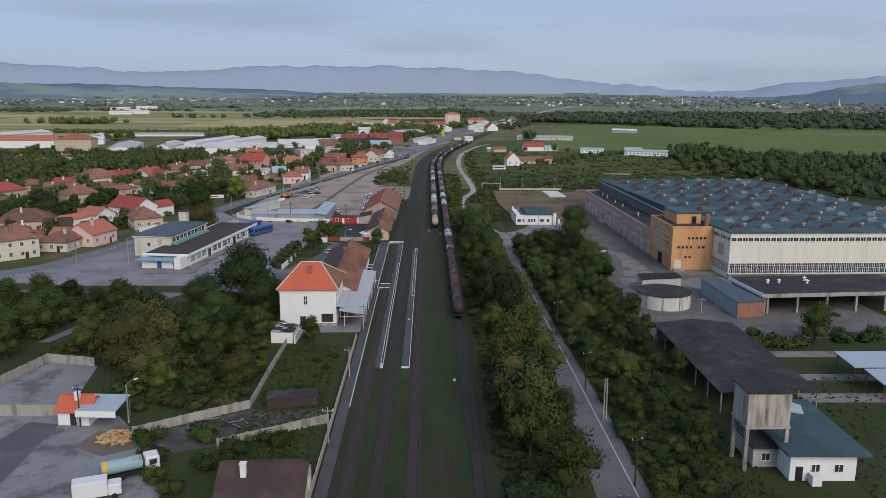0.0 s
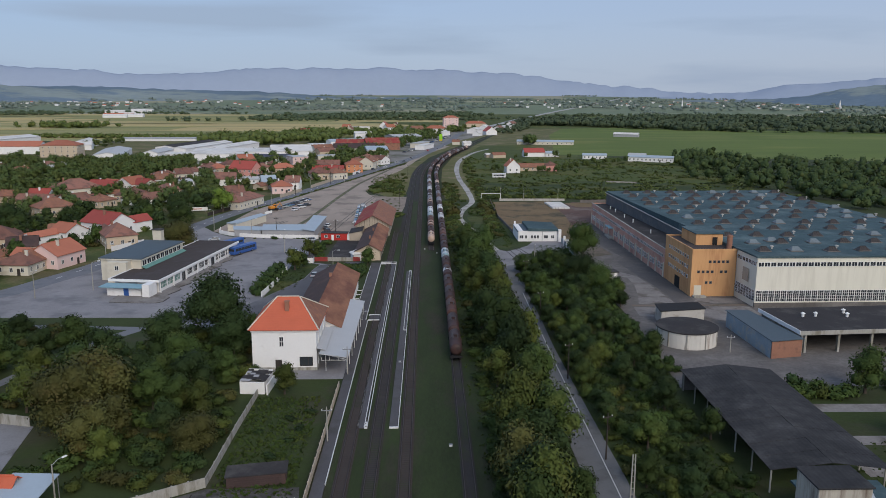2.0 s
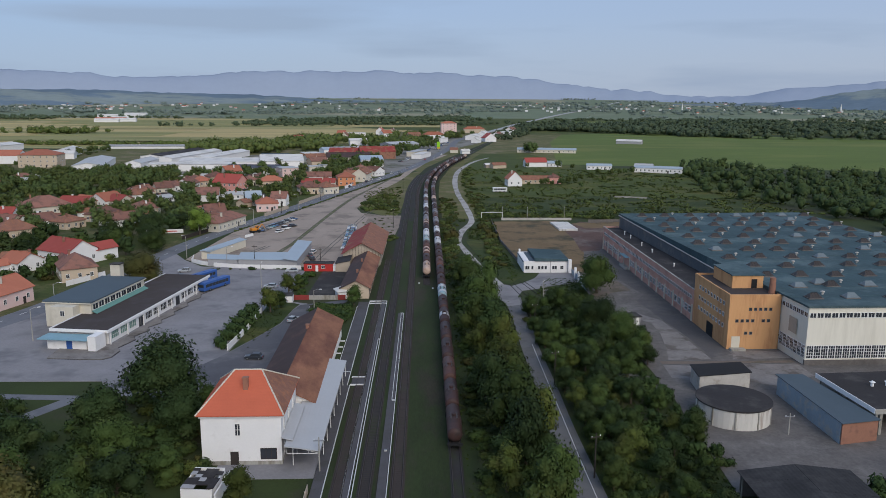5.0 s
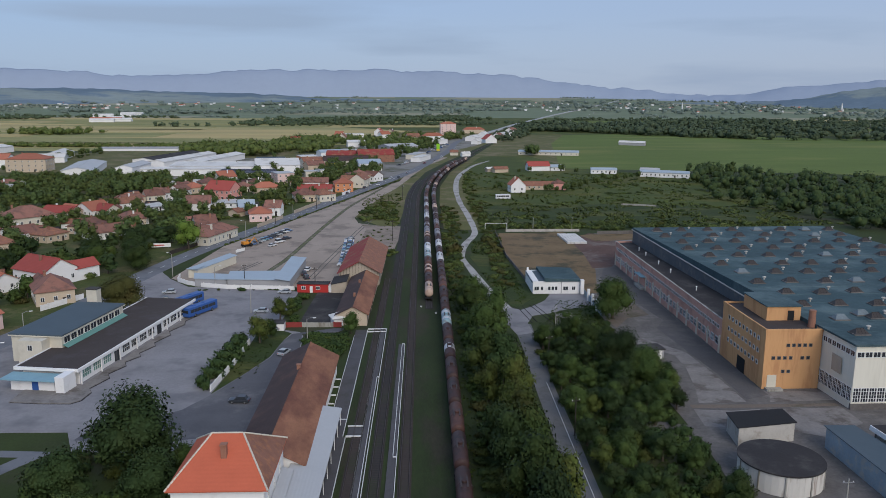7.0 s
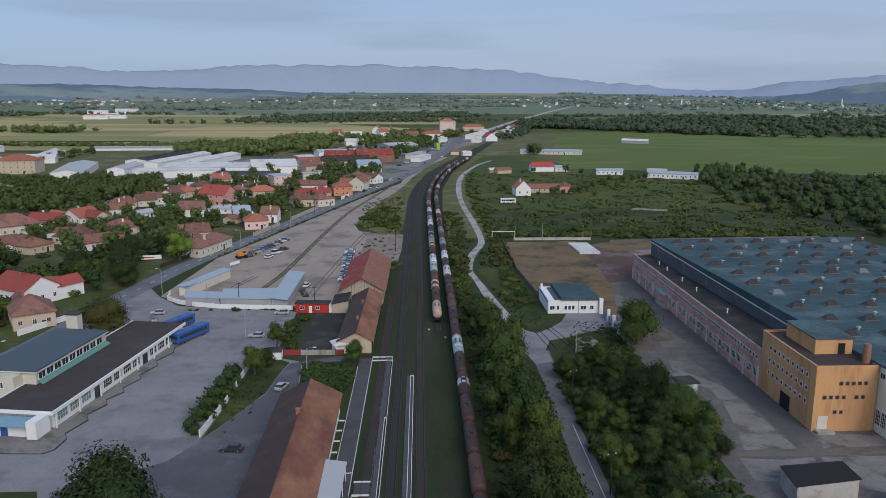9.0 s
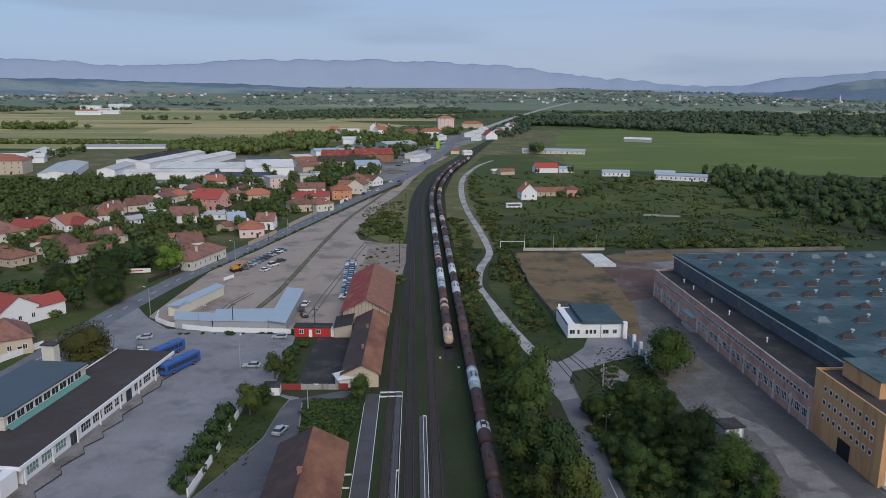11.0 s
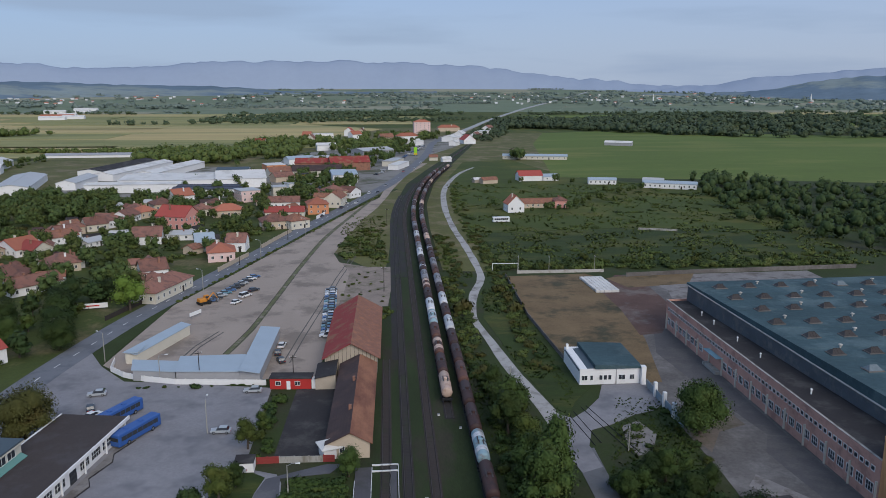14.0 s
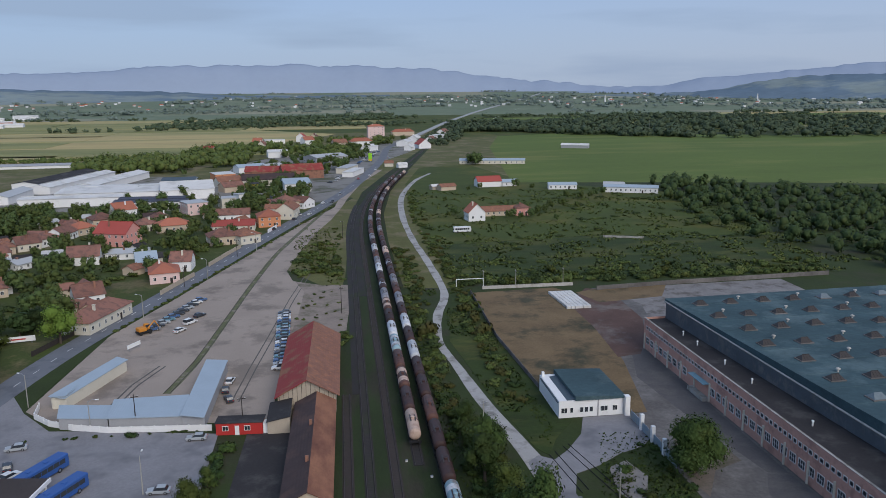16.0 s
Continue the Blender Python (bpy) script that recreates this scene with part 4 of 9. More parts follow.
# ---------- rolling stock ----------
def tank_wagon(body, band=None, L=11.6, name="tank_wagon", label="rust-brown railway tank wagon standing on the track"):
    """A four-axle tank wagon, along local y, on rails 0.3 m up."""
    w = thing(name, pose(0, 0, 0.30), label, "tank wagon", "parked tank wagons")
    r, zc = 1.28, 2.30
    bm = bmesh.new()
    n = 20
    prof = [(-L / 2, 0.02), (-L / 2 + 0.05, 0.62), (-L / 2 + 0.18, 1.02), (-L / 2 + 0.45, 1.25), (-L / 2 + 0.6, 1.28), (-0.06, 1.28), (0, 1.30), (0.06, 1.28), (L / 2 - 0.6, 1.28), (L / 2 - 0.45, 1.25), (L / 2 - 0.18, 1.02), (L / 2 - 0.05, 0.7), (L / 2, 0.02)]
    rings = [[bm.verts.new((rr * math.cos(k * math.tau / n), y, zc + rr * math.sin(k * math.tau / n))) for k in range(n)] for y, rr in prof]
    for a, b in zip(rings, rings[1:]):
        for k in range(n):
            bm.faces.new((a[k], a[(k + 1) % n], b[(k + 1) % n], b[k]))
    bm.faces.new(rings[0])
    bm.faces.new(rings[-1])
    part("tank", bm, body, w, smooth=True)
    bm = bmesh.new()
    tube(bm, (0, 0, zc + r - 0.06), (0, 0, zc + r + 0.28), 0.42, 0.40, 12)
    tube(bm, (0, 0, zc + r + 0.28), (0, 0, zc + r + 0.36), 0.46, 0.30, 12)
    part("manhole", bm, body, w)
    bm = bmesh.new()
    box(bm, -0.35, -1.6, zc + r + 0.05, -0.62, 1.6, zc + r - 0.01)
    box(bm, 0.35, -1.6, zc + r + 0.05, 0.62, 1.6, zc + r - 0.01)
    part("walkway", bm, "rail_steel", w)
    bm = bmesh.new()
    for sx in (-0.2, 0.2):
        tube(bm, (1.38, sx, 0.9), (1.33, sx, zc + 0.45), 0.03, n=5)
        tube(bm, (1.33, sx, zc + 0.45), (0.6, sx, zc + r + 0.08), 0.03, n=5)
    for i in range(6):
        tube(bm, (1.37, -0.2, 1.0 + 0.30 * i), (1.37, 0.2, 1.0 + 0.32 * i), 0.02, n=4)
    part("ladder", bm, "rail_steel", w)
    bm = bmesh.new()
    box(bm, -0.55, -L / 2 - 0.35, 0.72, 0.55, L / 2 + 0.35, 1.02)
    for sy in (-1, 1):
        box(bm, -1.3, sy * (L / 2 + 0.2) - 0.12, 0.70, 1.3, sy * (L / 2 + 0.2) + 0.12, 1.08)
        for sx in (-0.875, 0.875):
            tube(bm, (sx, sy * (L / 2 + 0.3), 0.9), (sx, sy * (L / 2 + 0.72), 0.9), 0.09, 0.09, 8)
            tube(bm, (sx, sy * (L / 2 + 0.70), 0.9), (sx, sy * (L / 2 + 0.78), 0.9), 0.24, 0.22, 10)
    for y in (-L / 2 + 1.6, L / 2 - 1.6):
        box(bm, -1.1, y - 0.3, 0.9, 1.1, y + 0.3, 1.35)
    part("underframe", bm, "black", w)
    if band:
        for y in (-L / 4, L / 4) if band[1] == 2 else (0,):
            bm = bmesh.new()
            half = band[2]
            A = [[bm.verts.new((1.295 * math.cos(a), yy, zc + 1.295 * math.sin(a))) for a in [radians(-40 + 13 * k) for k in range(21)]] for yy in (y - half, y + half)]
            B = [[bm.verts.new((1.27 * math.cos(a), yy, zc + 1.27 * math.sin(a))) for a in [radians(-40 + 13 * k) for k in range(21)]] for yy in (y - half, y + half)]
            for k in range(20):
                bm.faces.new((A[0][k], A[0][k + 1], A[1][k + 1], A[1][k]))
                for s in (0, 1):
                    bm.faces.new((A[s][k], A[s][k + 1], B[s][k + 1], B[s][k]))
            part("band", bm, band[0], w, "paler painted stripe")
    bg = mesh_of(box(box(box(bmesh.new(), -1.1, -1.25, 0.32, -0.9, 1.25, 0.72), 0.9, -1.25, 0.32, 1.1, 1.25, 0.72), -0.9, -0.2, 0.4, 0.9, 0.2, 0.7), "black", "bogie")
    ws = tube(bmesh.new(), (-0.82, 0, 0.46), (0.82, 0, 0.46), 0.08, n=6)
    for s in (-0.75, 0.75):
        tube(ws, (s - 0.06, 0, 0.46), (s + 0.06, 0, 0.46), 0.46, n=14)
    ws = mesh_of(ws, "rail_steel", "wheelset")
    for y in (-L / 2 + 1.9, L / 2 - 1.9):
        b = part("bogie", bg, None, w)
        b.location = (0, y, 0)
        for dy in (-0.9, 0.9):
            k = part("wheelset", ws, None, b)
            k.location = (0, dy, 0)
    return w


PROTO = {
    "cream": tank_wagon("tank_cream", label="faded pinkish-cream railway tank wagon on the track"),
    "rust": tank_wagon("tank_rust", label="dark rust-brown railway tank wagon on the track"),
    "brown": tank_wagon("tank_brown", label="reddish-brown railway tank wagon on the track"),
    "banded": tank_wagon("tank_brown", ("tank_cream", 2, 1.3), label="brown railway tank wagon with two cream stripes"),
    "white": tank_wagon("tank_white", label="dirty white railway tank wagon on the track"),
    "whiteband": tank_wagon("tank_rust", ("tank_white", 1, 1.6), label="dark rusty tank wagon with one white stripe"),
    "grey": tank_wagon("tank_grey", label="grimy grey railway tank wagon on the track"),
    "teal": tank_wagon("tank_teal", ("tank_white", 2, 0.9), label="pale blue-grey railway tank wagon on the track"),
}
USED = set()


def set_wagon(kind, off, y):
    d = 0.6
    a = math.degrees(math.atan2(track_x(off, y + d) - track_x(off, y - d), 2 * d))
    m = pose(track_x(off, y), y, 0.30, 0, 0, -a)
    if kind not in USED:
        USED.add(kind)
        PROTO[kind].matrix_basis = m
    else:
        copy_thing(PROTO[kind], m)


PITCH = 13.2
left = ["cream", "rust", "banded", "brown", "teal", "white", "rust", "banded", "grey", "whiteband", "rust", "white", "grey", "brown", "white", "rust", "grey"]
for i in range(36):
    set_wagon(left[i] if i < len(left) else ["rust", "brown", "grey", "rust", "whiteband", "brown"][i % 6], 2.75, 306 + PITCH * i)
right = ["rust", "rust", "brown", "rust", "rust", "whiteband", "rust", "teal", "rust", "rust", "brown", "rust", "rust", "white", "rust", "white", "rust", "grey", "brown"]
for i in range(48):
    set_wagon(right[i] if i < len(right) else ["rust", "rust", "brown", "grey", "rust", "whiteband", "rust", "cream"][i % 8], 7.2, 181 + PITCH * i)


# ---------- houses ----------
HOUSE_N = [0]


def house(x, y, w, d, h, rot=0, roof="gable", rm="brown_tile", wm="cream_wall", rise=None, chimney=True, storeys=1, label="", wins=True, name="house", cat="house", gables=True):
    """A house with its ridge along local x; the front is local -y."""
    HOUSE_N[0] += 1
    if y > 640 and name not in ("apartment_block", "barn", "brick_block", "shop_hall"):
        wins = False
    r = random.Random(HOUSE_N[0])
    if name == "house" and y < 660:
        w, d = w * 1.12, d * 1.1
    rise = rise or d * 0.32
    colour = {"brown_tile": "brown tiled", "brightred_tile": "bright red tiled", "orange_tile": "orange tiled", "red_tile": "orange-red tiled", "dark_tile": "dark tiled", "sheet_grey": "grey sheet", "sheet_blue": "blue-grey sheet", "sheet_white": "pale flat", "old_tile": "old tiled", "felt_dark": "dark felt", "slate_blue": "blue sheet", "shed_tile": "faded red"}.get(rm, "tiled")
    wall = {"white_wall": "white", "cream_wall": "cream", "beige_wall": "beige", "pink_wall": "pink", "orange_wall": "orange", "grey_wall": "grey", "brick": "brick", "ochre_wall": "ochre"}.get(wm, "plain")
    hs = thing(name, pose(x, y, 0, 0, 0, rot), label or f"{wall} house with a {colour} {roof} roof by its garden", cat, "town houses" if name == "house" else "")
    bm = bmesh.new()
    if roof == "gable":
        loft(bm, [(-d / 2, 0), (d / 2, 0), (d / 2, h), (0, h + rise), (-d / 2, h)], "x", -w / 2, w / 2)
    else:
        box(bm, -w / 2, -d / 2, 0, w / 2, d / 2, h)
    part("wall", bm, wm, hs)
    bm = bmesh.new()
    if roof == "gable":
        slabs(bm, w, d, h, rise)
    elif roof == "hip":
        hip(bm, -w / 2 - 0.5, -d / 2 - 0.5, w / 2 + 0.5, d / 2 + 0.5, h, rise)
    else:
        box(bm, -w / 2 - 0.3, -d / 2 - 0.3, h, w / 2 + 0.3, d / 2 + 0.3, h + 0.3)
    rf = part("roof", bm, rm, hs)
    if roof != "flat":
        bm = tube(bmesh.new(), (-w / 2 + (0 if roof == "gable" else min(w, d) / 2), 0, h + rise + 0.2), (w / 2 - (0 if roof == "gable" else min(w, d) / 2), 0, h + rise + 0.2), 0.14, n=6)
        if roof == "gable" or w > d + 0.5:
            part("ridge", bm, rm, rf)
        else:
            bm.free()
    if chimney and roof != "flat":
        cx, cy = (r.random() - 0.5) * w * 0.5, (0.12 + 0.1 * r.random()) * d * r.choice((-1, 1))
        zt = h + rise + 0.7
        bm = one_box(cx - 0.35, cy - 0.35, h + rise * 0.4, cx + 0.35, cy + 0.35, zt)
        box(bm, cx - 0.45, cy - 0.45, zt, cx + 0.45, cy + 0.45, zt + 0.12)
        part("chimney", bm, r.choice(("brick", "cream_wall", "white_wall")), hs)
    if name == "house" and roof != "flat" and y < 700 and r.random() < 0.8:
        # a lower wing towards the back of the plot
        ww, wl_ = min(6.0, w * 0.55), r.uniform(6, 12)
        x0 = r.choice((-w / 2 + 0.2, w / 2 - ww - 0.2))
        wing = part("wing", loft(bmesh.new(), [(x0, 0), (x0 + ww, 0), (x0 + ww, h * 0.85), (x0 + ww / 2, h * 0.85 + rise * 0.6), (x0, h * 0.85)], "y", d / 2 - 0.6, d / 2 + wl_), wm, hs)
        k = rise * 0.6 / (ww / 2)
        bm = bmesh.new()
        for sg in (-1, 1):
            xe = x0 + ww / 2 + sg * (ww / 2 + 0.4)
            loft(bm, [(x0 + ww / 2, h * 0.85 + rise * 0.6 + 0.02), (x0 + ww / 2, h * 0.85 + rise * 0.6 + 0.18), (xe, h * 0.85 - 0.4 * k + 0.18), (xe, h * 0.85 - 0.4 * k + 0.02)][::sg], "y", d / 2 - 0.9, d / 2 + wl_ + 0.3)
        part("wing_roof", bm, rm, wing)
    if wins:
        sh = h / storeys
        for lx, ly, L_, rz in ((0, -d / 2, w, 180), (0, d / 2, w, 0), (w / 2, 0, d, -90), (-w / 2, 0, d, 90)):
            a = radians(rz + rot)
            nx_, ny_ = -math.sin(a), math.cos(a)
            if nx_ * (0 - x) + ny_ * (80 - y) < 0:
                continue
            n_ = max(1, int(L_ / (3.2 if y < 700 else 5)))
            for s in range(storeys):
                for i in range(n_):
                    k = -L_ / 2 + L_ * (i + 0.5) / n_
                    window(hs, lx or k, ly or k, s * sh + sh * 0.32, rz, 1.1, min(1.4, sh * 0.5), pane=y < 900)
        bm = one_box(-0.5, -0.06, 0, 0.5, 0.05, 2.1)
        dr = part("door", bm, "wood", hs)
        dr.location = (w * 0.22 if w > 7 else 0, -d / 2 - 0.02, 0)
    return hs


# streets of the town (x, y, width, depth, wall height, turn)
house(-83.5, 402.2, 21.8, 9.0, 3.8, 74, "hip", "brown_tile", "cream_wall", 2.8)
house(-93.6, 427.5, 8.4, 9.0, 4.0, 27, "gable", "brown_tile", "white_wall", 3.2)
house(-74.1, 457.7, 9.6, 11.0, 4.0, 13, "hip", "orange_tile", "pale_pink", 2.8)
house(-85.1, 477.7, 7.1, 9.0, 4.4, 16, "gable", "sheet_blue", "white_wall", 3.0)
house(-70.4, 475.8, 7.3, 9.0, 4.4, -1, "gable", "brown_tile", "white_wall", 3.0)
house(-114.1, 495.4, 11.3, 11.0, 4.0, 8, "gable", "brown_tile", "white_wall", 3.4)
house(-98.3, 503.4, 15.7, 8.0, 2.8, 4, "gable", "sheet_grey", "white_wall", 1.2)
house(-110.6, 535.9, 14.9, 12.0, 6.4, -20, "gable", "brightred_tile", "pink_wall", 4.5, storeys=2)
house(-150.0, 530.4, 9.2, 9.0, 3.6, 35, "gable", "brown_tile", "cream_wall", 2.8)
house(-145.3, 539.6, 9.0, 9.0, 3.8, 55, "hip", "brown_tile", "white_wall", 2.8)
house(-142.0, 553.8, 11.9, 9.0, 3.6, 79, "gable", "brown_tile", "white_wall", 3.0)
house(-136.7, 567.6, 9.1, 9.0, 3.6, 49, "hip", "orange_tile", "beige_wall", 3.0)
house(-155.6, 508.5, 9.1, 10.0, 3.6, 39, "gable", "brown_tile", "white_wall", 2.8)
house(-157.1, 522.6, 7.5, 9.0, 3.4, 30, "hip", "old_tile", "beige_wall", 2.6)
house(-133.1, 445.0, 11.1, 10.0, 3.4, 49, "hip", "brown_tile", "white_wall", 3.0)
house(-137.6, 489.6, 8.7, 7.0, 2.6, 60, "gable", "sheet_grey", "white_wall", 1.2)
house(-143.1, 576.0, 5.9, 9.0, 3.6, 43, "hip", "brown_tile", "beige_wall", 2.8)
house(-133.8, 594.1, 11.1, 11.0, 3.8, 31, "hip", "brown_tile", "beige_wall", 3.2)
house(-129.4, 618.9, 10.8, 11.0, 5.2, 39, "gable", "orange_tile", "white_wall", 3.6)
house(-106.8, 573.0, 9.4, 9.0, 3.6, 22, "hip", "brown_tile", "cream_wall", 2.8)
house(-91.8, 568.6, 15.0, 10.0, 3.6, 17, "hip", "orange_tile", "beige_wall", 3.0)
house(-103.4, 594.2, 8.1, 9.0, 3.6, 17, "hip", "brown_tile", "cream_wall", 2.8)
house(-61.6, 529.3, 12.0, 10.0, 4.0, 18, "hip", "brown_tile", "beige_wall", 3.2)
house(-51.1, 529.3, 9.5, 10.0, 4.2, 37, "hip", "old_tile", "cream_wall", 3.0)
house(-64.7, 595.7, 17.1, 9.0, 4.0, 4, "gable", "brown_tile", "white_wall", 2.6)
house(-59.8, 562.9, 18.7, 9.0, 3.4, 1, "gable", "brightred_tile", "cream_wall", 2.2)
house(-43.4, 575.1, 10.3, 11.0, 5.6, 11, "hip", "orange_tile", "orange_wall", 3.2, storeys=2)
house(-34.4, 600.3, 15.0, 9.2, 5.6, 81, "gable", "old_tile", "cream_wall", 3.6)
house(-37.1, 634.7, 12.4, 12.0, 4.8, 24, "hip", "brown_tile", "beige_wall", 3.4)
house(-27.8, 637.2, 10.0, 10.2, 4.0, 145, "gable", "brown_tile", "white_wall", 2.8)
house(-181.5, 444.4, 19.4, 14.0, 4.4, 48, "hip", "brown_tile", "cream_wall", 4.6)
house(-174.6, 466.1, 14.6, 9.0, 3.4, -14, "gable", "brightred_tile", "beige_wall", 2.6)
house(-162.4, 474.9, 11.0, 13.0, 3.4, 58, "gable", "orange_tile", "white_wall", 3.6)
house(-154.2, 471.3, 9.4, 9.0, 3.4, -32, "gable", "brightred_tile", "cream_wall", 2.8)
house(-144.1, 423.8, 13.1, 10.0, 3.4, -1, "hip", "brown_tile", "beige_wall", 3.0)
house(-130.4, 410.7, 15.7, 8.0, 3.2, 48, "gable", "brown_tile", "white_wall", 2.6)
house(-132.0, 442.3, 10.2, 9.0, 3.4, 32, "hip", "brown_tile", "beige_wall", 2.8)
house(-155.0, 497.4, 13.1, 9.0, 3.6, 45, "gable", "old_tile", "white_wall", 2.4)
house(-152.2, 403.0, 9.8, 9.0, 3.2, 64, "hip", "old_tile", "beige_wall", 2.6)
house(-130.0, 247.5, 12.1, 10.0, 6.2, 44, "hip", "brown_tile", "cream_wall", 3.4, storeys=2)
house(-149.5, 298.1, 18.2, 12.0, 4.0, 19, "hip", "brown_tile", "beige_wall", 4.0)
house(-120.3, 260.2, 9.4, 9.0, 3.2, -6, "hip", "brown_tile", "cream_wall", 2.8)
house(-119.6, 263.7, 13.2, 9.0, 3.2, 82, "hip", "old_tile", "beige_wall", 2.8)
house(-133.6, 289.1, 8.3, 9.0, 3.2, 22, "gable", "dark_tile", "cream_wall", 2.6)
house(-114.0, 270.7, 11.3, 10.0, 4.4, 74, "gable", "orange_tile", "pale_pink", 3.2)
house(-140.4, 272.9, 7.6, 9.0, 4.0, 30, "hip", "brown_tile", "beige_wall", 3.0)
house(-162.1, 375.3, 14.0, 11.0, 4.2, 43, "hip", "old_tile", "beige_wall", 3.6)
house(-165.8, 405.1, 11.2, 9.0, 3.4, 51, "gable", "brown_tile", "white_wall", 2.6)
house(-182.3, 402.5, 15.9, 9.0, 3.2, -8, "gable", "brown_tile", "beige_wall", 2.8)
house(-190.9, 425.4, 9.2, 8.0, 3.4, 0, "gable", "brightred_tile", "white_wall", 2.6)
house(-206.4, 420.3, 11.0, 9.0, 3.2, 39, "hip", "old_tile", "beige_wall", 2.6)
house(-204.3, 387.4, 15.5, 11.0, 4.0, 67, "hip", "brightred_tile", "beige_wall", 4.0)
house(-280.2, 558.0, 13.0, 10.0, 4.0, 20, "hip", "brown_tile", "white_wall", 3.2)
house(-259.9, 545.7, 14.5, 9.0, 3.4, 57, "hip", "old_tile", "beige_wall", 2.8)
house(-262.6, 589.5, 13.3, 9.0, 3.4, 45, "hip", "brown_tile", "beige_wall", 2.6)
house(-240.2, 562.1, 4.3, 7.0, 5.0, 67, "gable", "sheet_grey", "white_wall", 2.0)
house(-129.9, 315.8, 8.0, 8.7, 3.6, 153, "gable", "orange_tile", "white_wall", 2.6)
house(-119.8, 328.1, 14.5, 11.0, 5.0, -31, "gable", "brightred_tile", "white_wall", 3.6, label="white two-level house with a bright red roof")
house(-107.0, 304.4, 9.4, 12.0, 4.2, 31, "hip", "brown_tile", "beige_wall", 3.8)
house(-181.4, 343.9, 6.8, 9.0, 3.6, 61, "hip", "brown_tile", "cream_wall", 3.0)
house(-90.3, 625.7, 10.8, 13.0, 7.0, 28, "flat", "sheet_grey", "pale_pink", storeys=2, label="pink two-storey block with a flat roof", cat="building")
# shops and yards along the far road
house(-146.5, 1069.6, 12.3, 10.0, 5, -11, "gable", "brightred_tile", "white_wall", 4)
house(-102.0, 1186.4, 11.8, 12.0, 5, -12, "gable", "orange_tile", "cream_wall", 5)
house(-91.4, 1122.9, 12.0, 11.7, 5, 79, "gable", "brown_tile", "cream_wall", 5)
house(-83.8, 1222.5, 26.2, 14.0, 5, 13, "flat", "sheet_white", "white_wall", 0.5, label="low white shop with a pale flat roof", name="shop", cat="shop")
house(-49.2, 1250.0, 12.0, 11.9, 7, 78, "gable", "brightred_tile", "white_wall", 5, storeys=2)
house(-39.4, 1195.5, 14.9, 12.0, 6, 34, "gable", "orange_tile", "white_wall", 4, storeys=2)
house(-32.1, 1263.1, 12.0, 11.2, 6, 78, "gable", "brown_tile", "beige_wall", 4, storeys=2)
house(1.3, 1133.6, 17.4, 12.0, 6, 22, "gable", "old_tile", "beige_wall", 4)
house(28.4, 1149.7, 28.3, 12.0, 6, 10, "hip", "orange_tile", "white_wall", 4)
house(-66.4, 1008.6, 20.7, 18.0, 6, 10, "gable", "sheet_white", "white_wall", 2, chimney=False, label="pale sheet-roofed store hall among trees", name="store_hall", cat="hall")
house(-14.6, 933.1, 36.2, 24.0, 6.5, 33, "gable", "sheet_grey", "grey_wall", 2, chimney=False, label="grey shop hall with a shallow sheet roof", name="shop_hall", cat="shop")
house(-35.3, 723.7, 18.5, 26.0, 6, 11, "gable", "sheet_blue", "white_wall", 2.5, chimney=False, label="white shop hall with a blue-grey roof and a window band", name="shop_hall", cat="shop")
house(-33.5, 801.9, 33.2, 16.0, 7, 13, "gable", "shed_tile", "brick", 4.5, chimney=False, label="long brick building with a red roof", name="brick_hall", cat="building")
house(-64.1, 808.6, 29.3, 16.0, 6, -2, "gable", "shed_tile", "brick", 3.5, chimney=False, label="long brick building with a faded red roof", name="brick_hall", cat="building")
house(-57.1, 759.5, 38.8, 18.0, 5, 7, "gable", "dark_tile", "cream_wall", 3.5, chimney=False, label="long cream building with a dark roof", name="store_hall", cat="building")
house(-63.5, 719.1, 7.2, 10.0, 6, 15, "flat", "felt_dark", "yellow_paint", 0.5, storeys=2, label="yellow two-storey shop with a flat roof", name="shop", cat="shop")
house(-96.9, 804.9, 16.0, 20.0, 5, 20, "flat", "sheet_white", "orange_wall", 0.5, label="orange-walled hall with a pale flat roof", name="store_hall", cat="hall")
house(-80.6, 858.5, 25.1, 16.0, 5, 25, "gable", "sheet_blue", "white_wall", 2, chimney=False, label="white hall with a blue-grey sheet roof", name="store_hall", cat="hall")
house(-60.4, 842.3, 17.8, 14.0, 6, 43, "gable", "sheet_grey", "cream_wall", 2.5, chimney=False, label="cream hall with a grey sheet roof", name="store_hall", cat="hall")
house(-80.6, 725.3, 15.0, 12.0, 4, 29, "gable", "brown_tile", "beige_wall", 3)
house(-86.9, 757.7, 18.1, 12.0, 4.5, 26, "gable", "old_tile", "cream_wall", 3)
house(-68.1, 676.2, 8.0, 9.0, 4.5, 30, "flat", "sheet_grey", "white_wall", 0.5, label="low white shop with a flat roof", name="shop", cat="shop")
house(-74.0, 647.8, 9.1, 10.0, 6, 22, "flat", "sheet_grey", "cream_wall", 0.5, storeys=2, label="cream two-storey block with a flat roof", name="shop", cat="building")
house(9.1, 814.9, 36.5, 9.0, 4, 73, "flat", "sheet_white", "white_wall", 0.5, label="low white roadside shop with a flat roof", name="shop", cat="shop")
house(4.6, 842.7, 34.8, 10.0, 4.5, 72, "flat", "sheet_grey", "cream_wall", 0.5, label="low cream roadside shop with a flat roof", name="shop", cat="shop")
house(56, 1300, 24, 14, 17.0, 5, "hip", "orange_tile", "pale_pink", 3.0, storeys=5, label="pink five-storey block of flats with a red hipped roof", cat="apartment block", name="apartment_block")
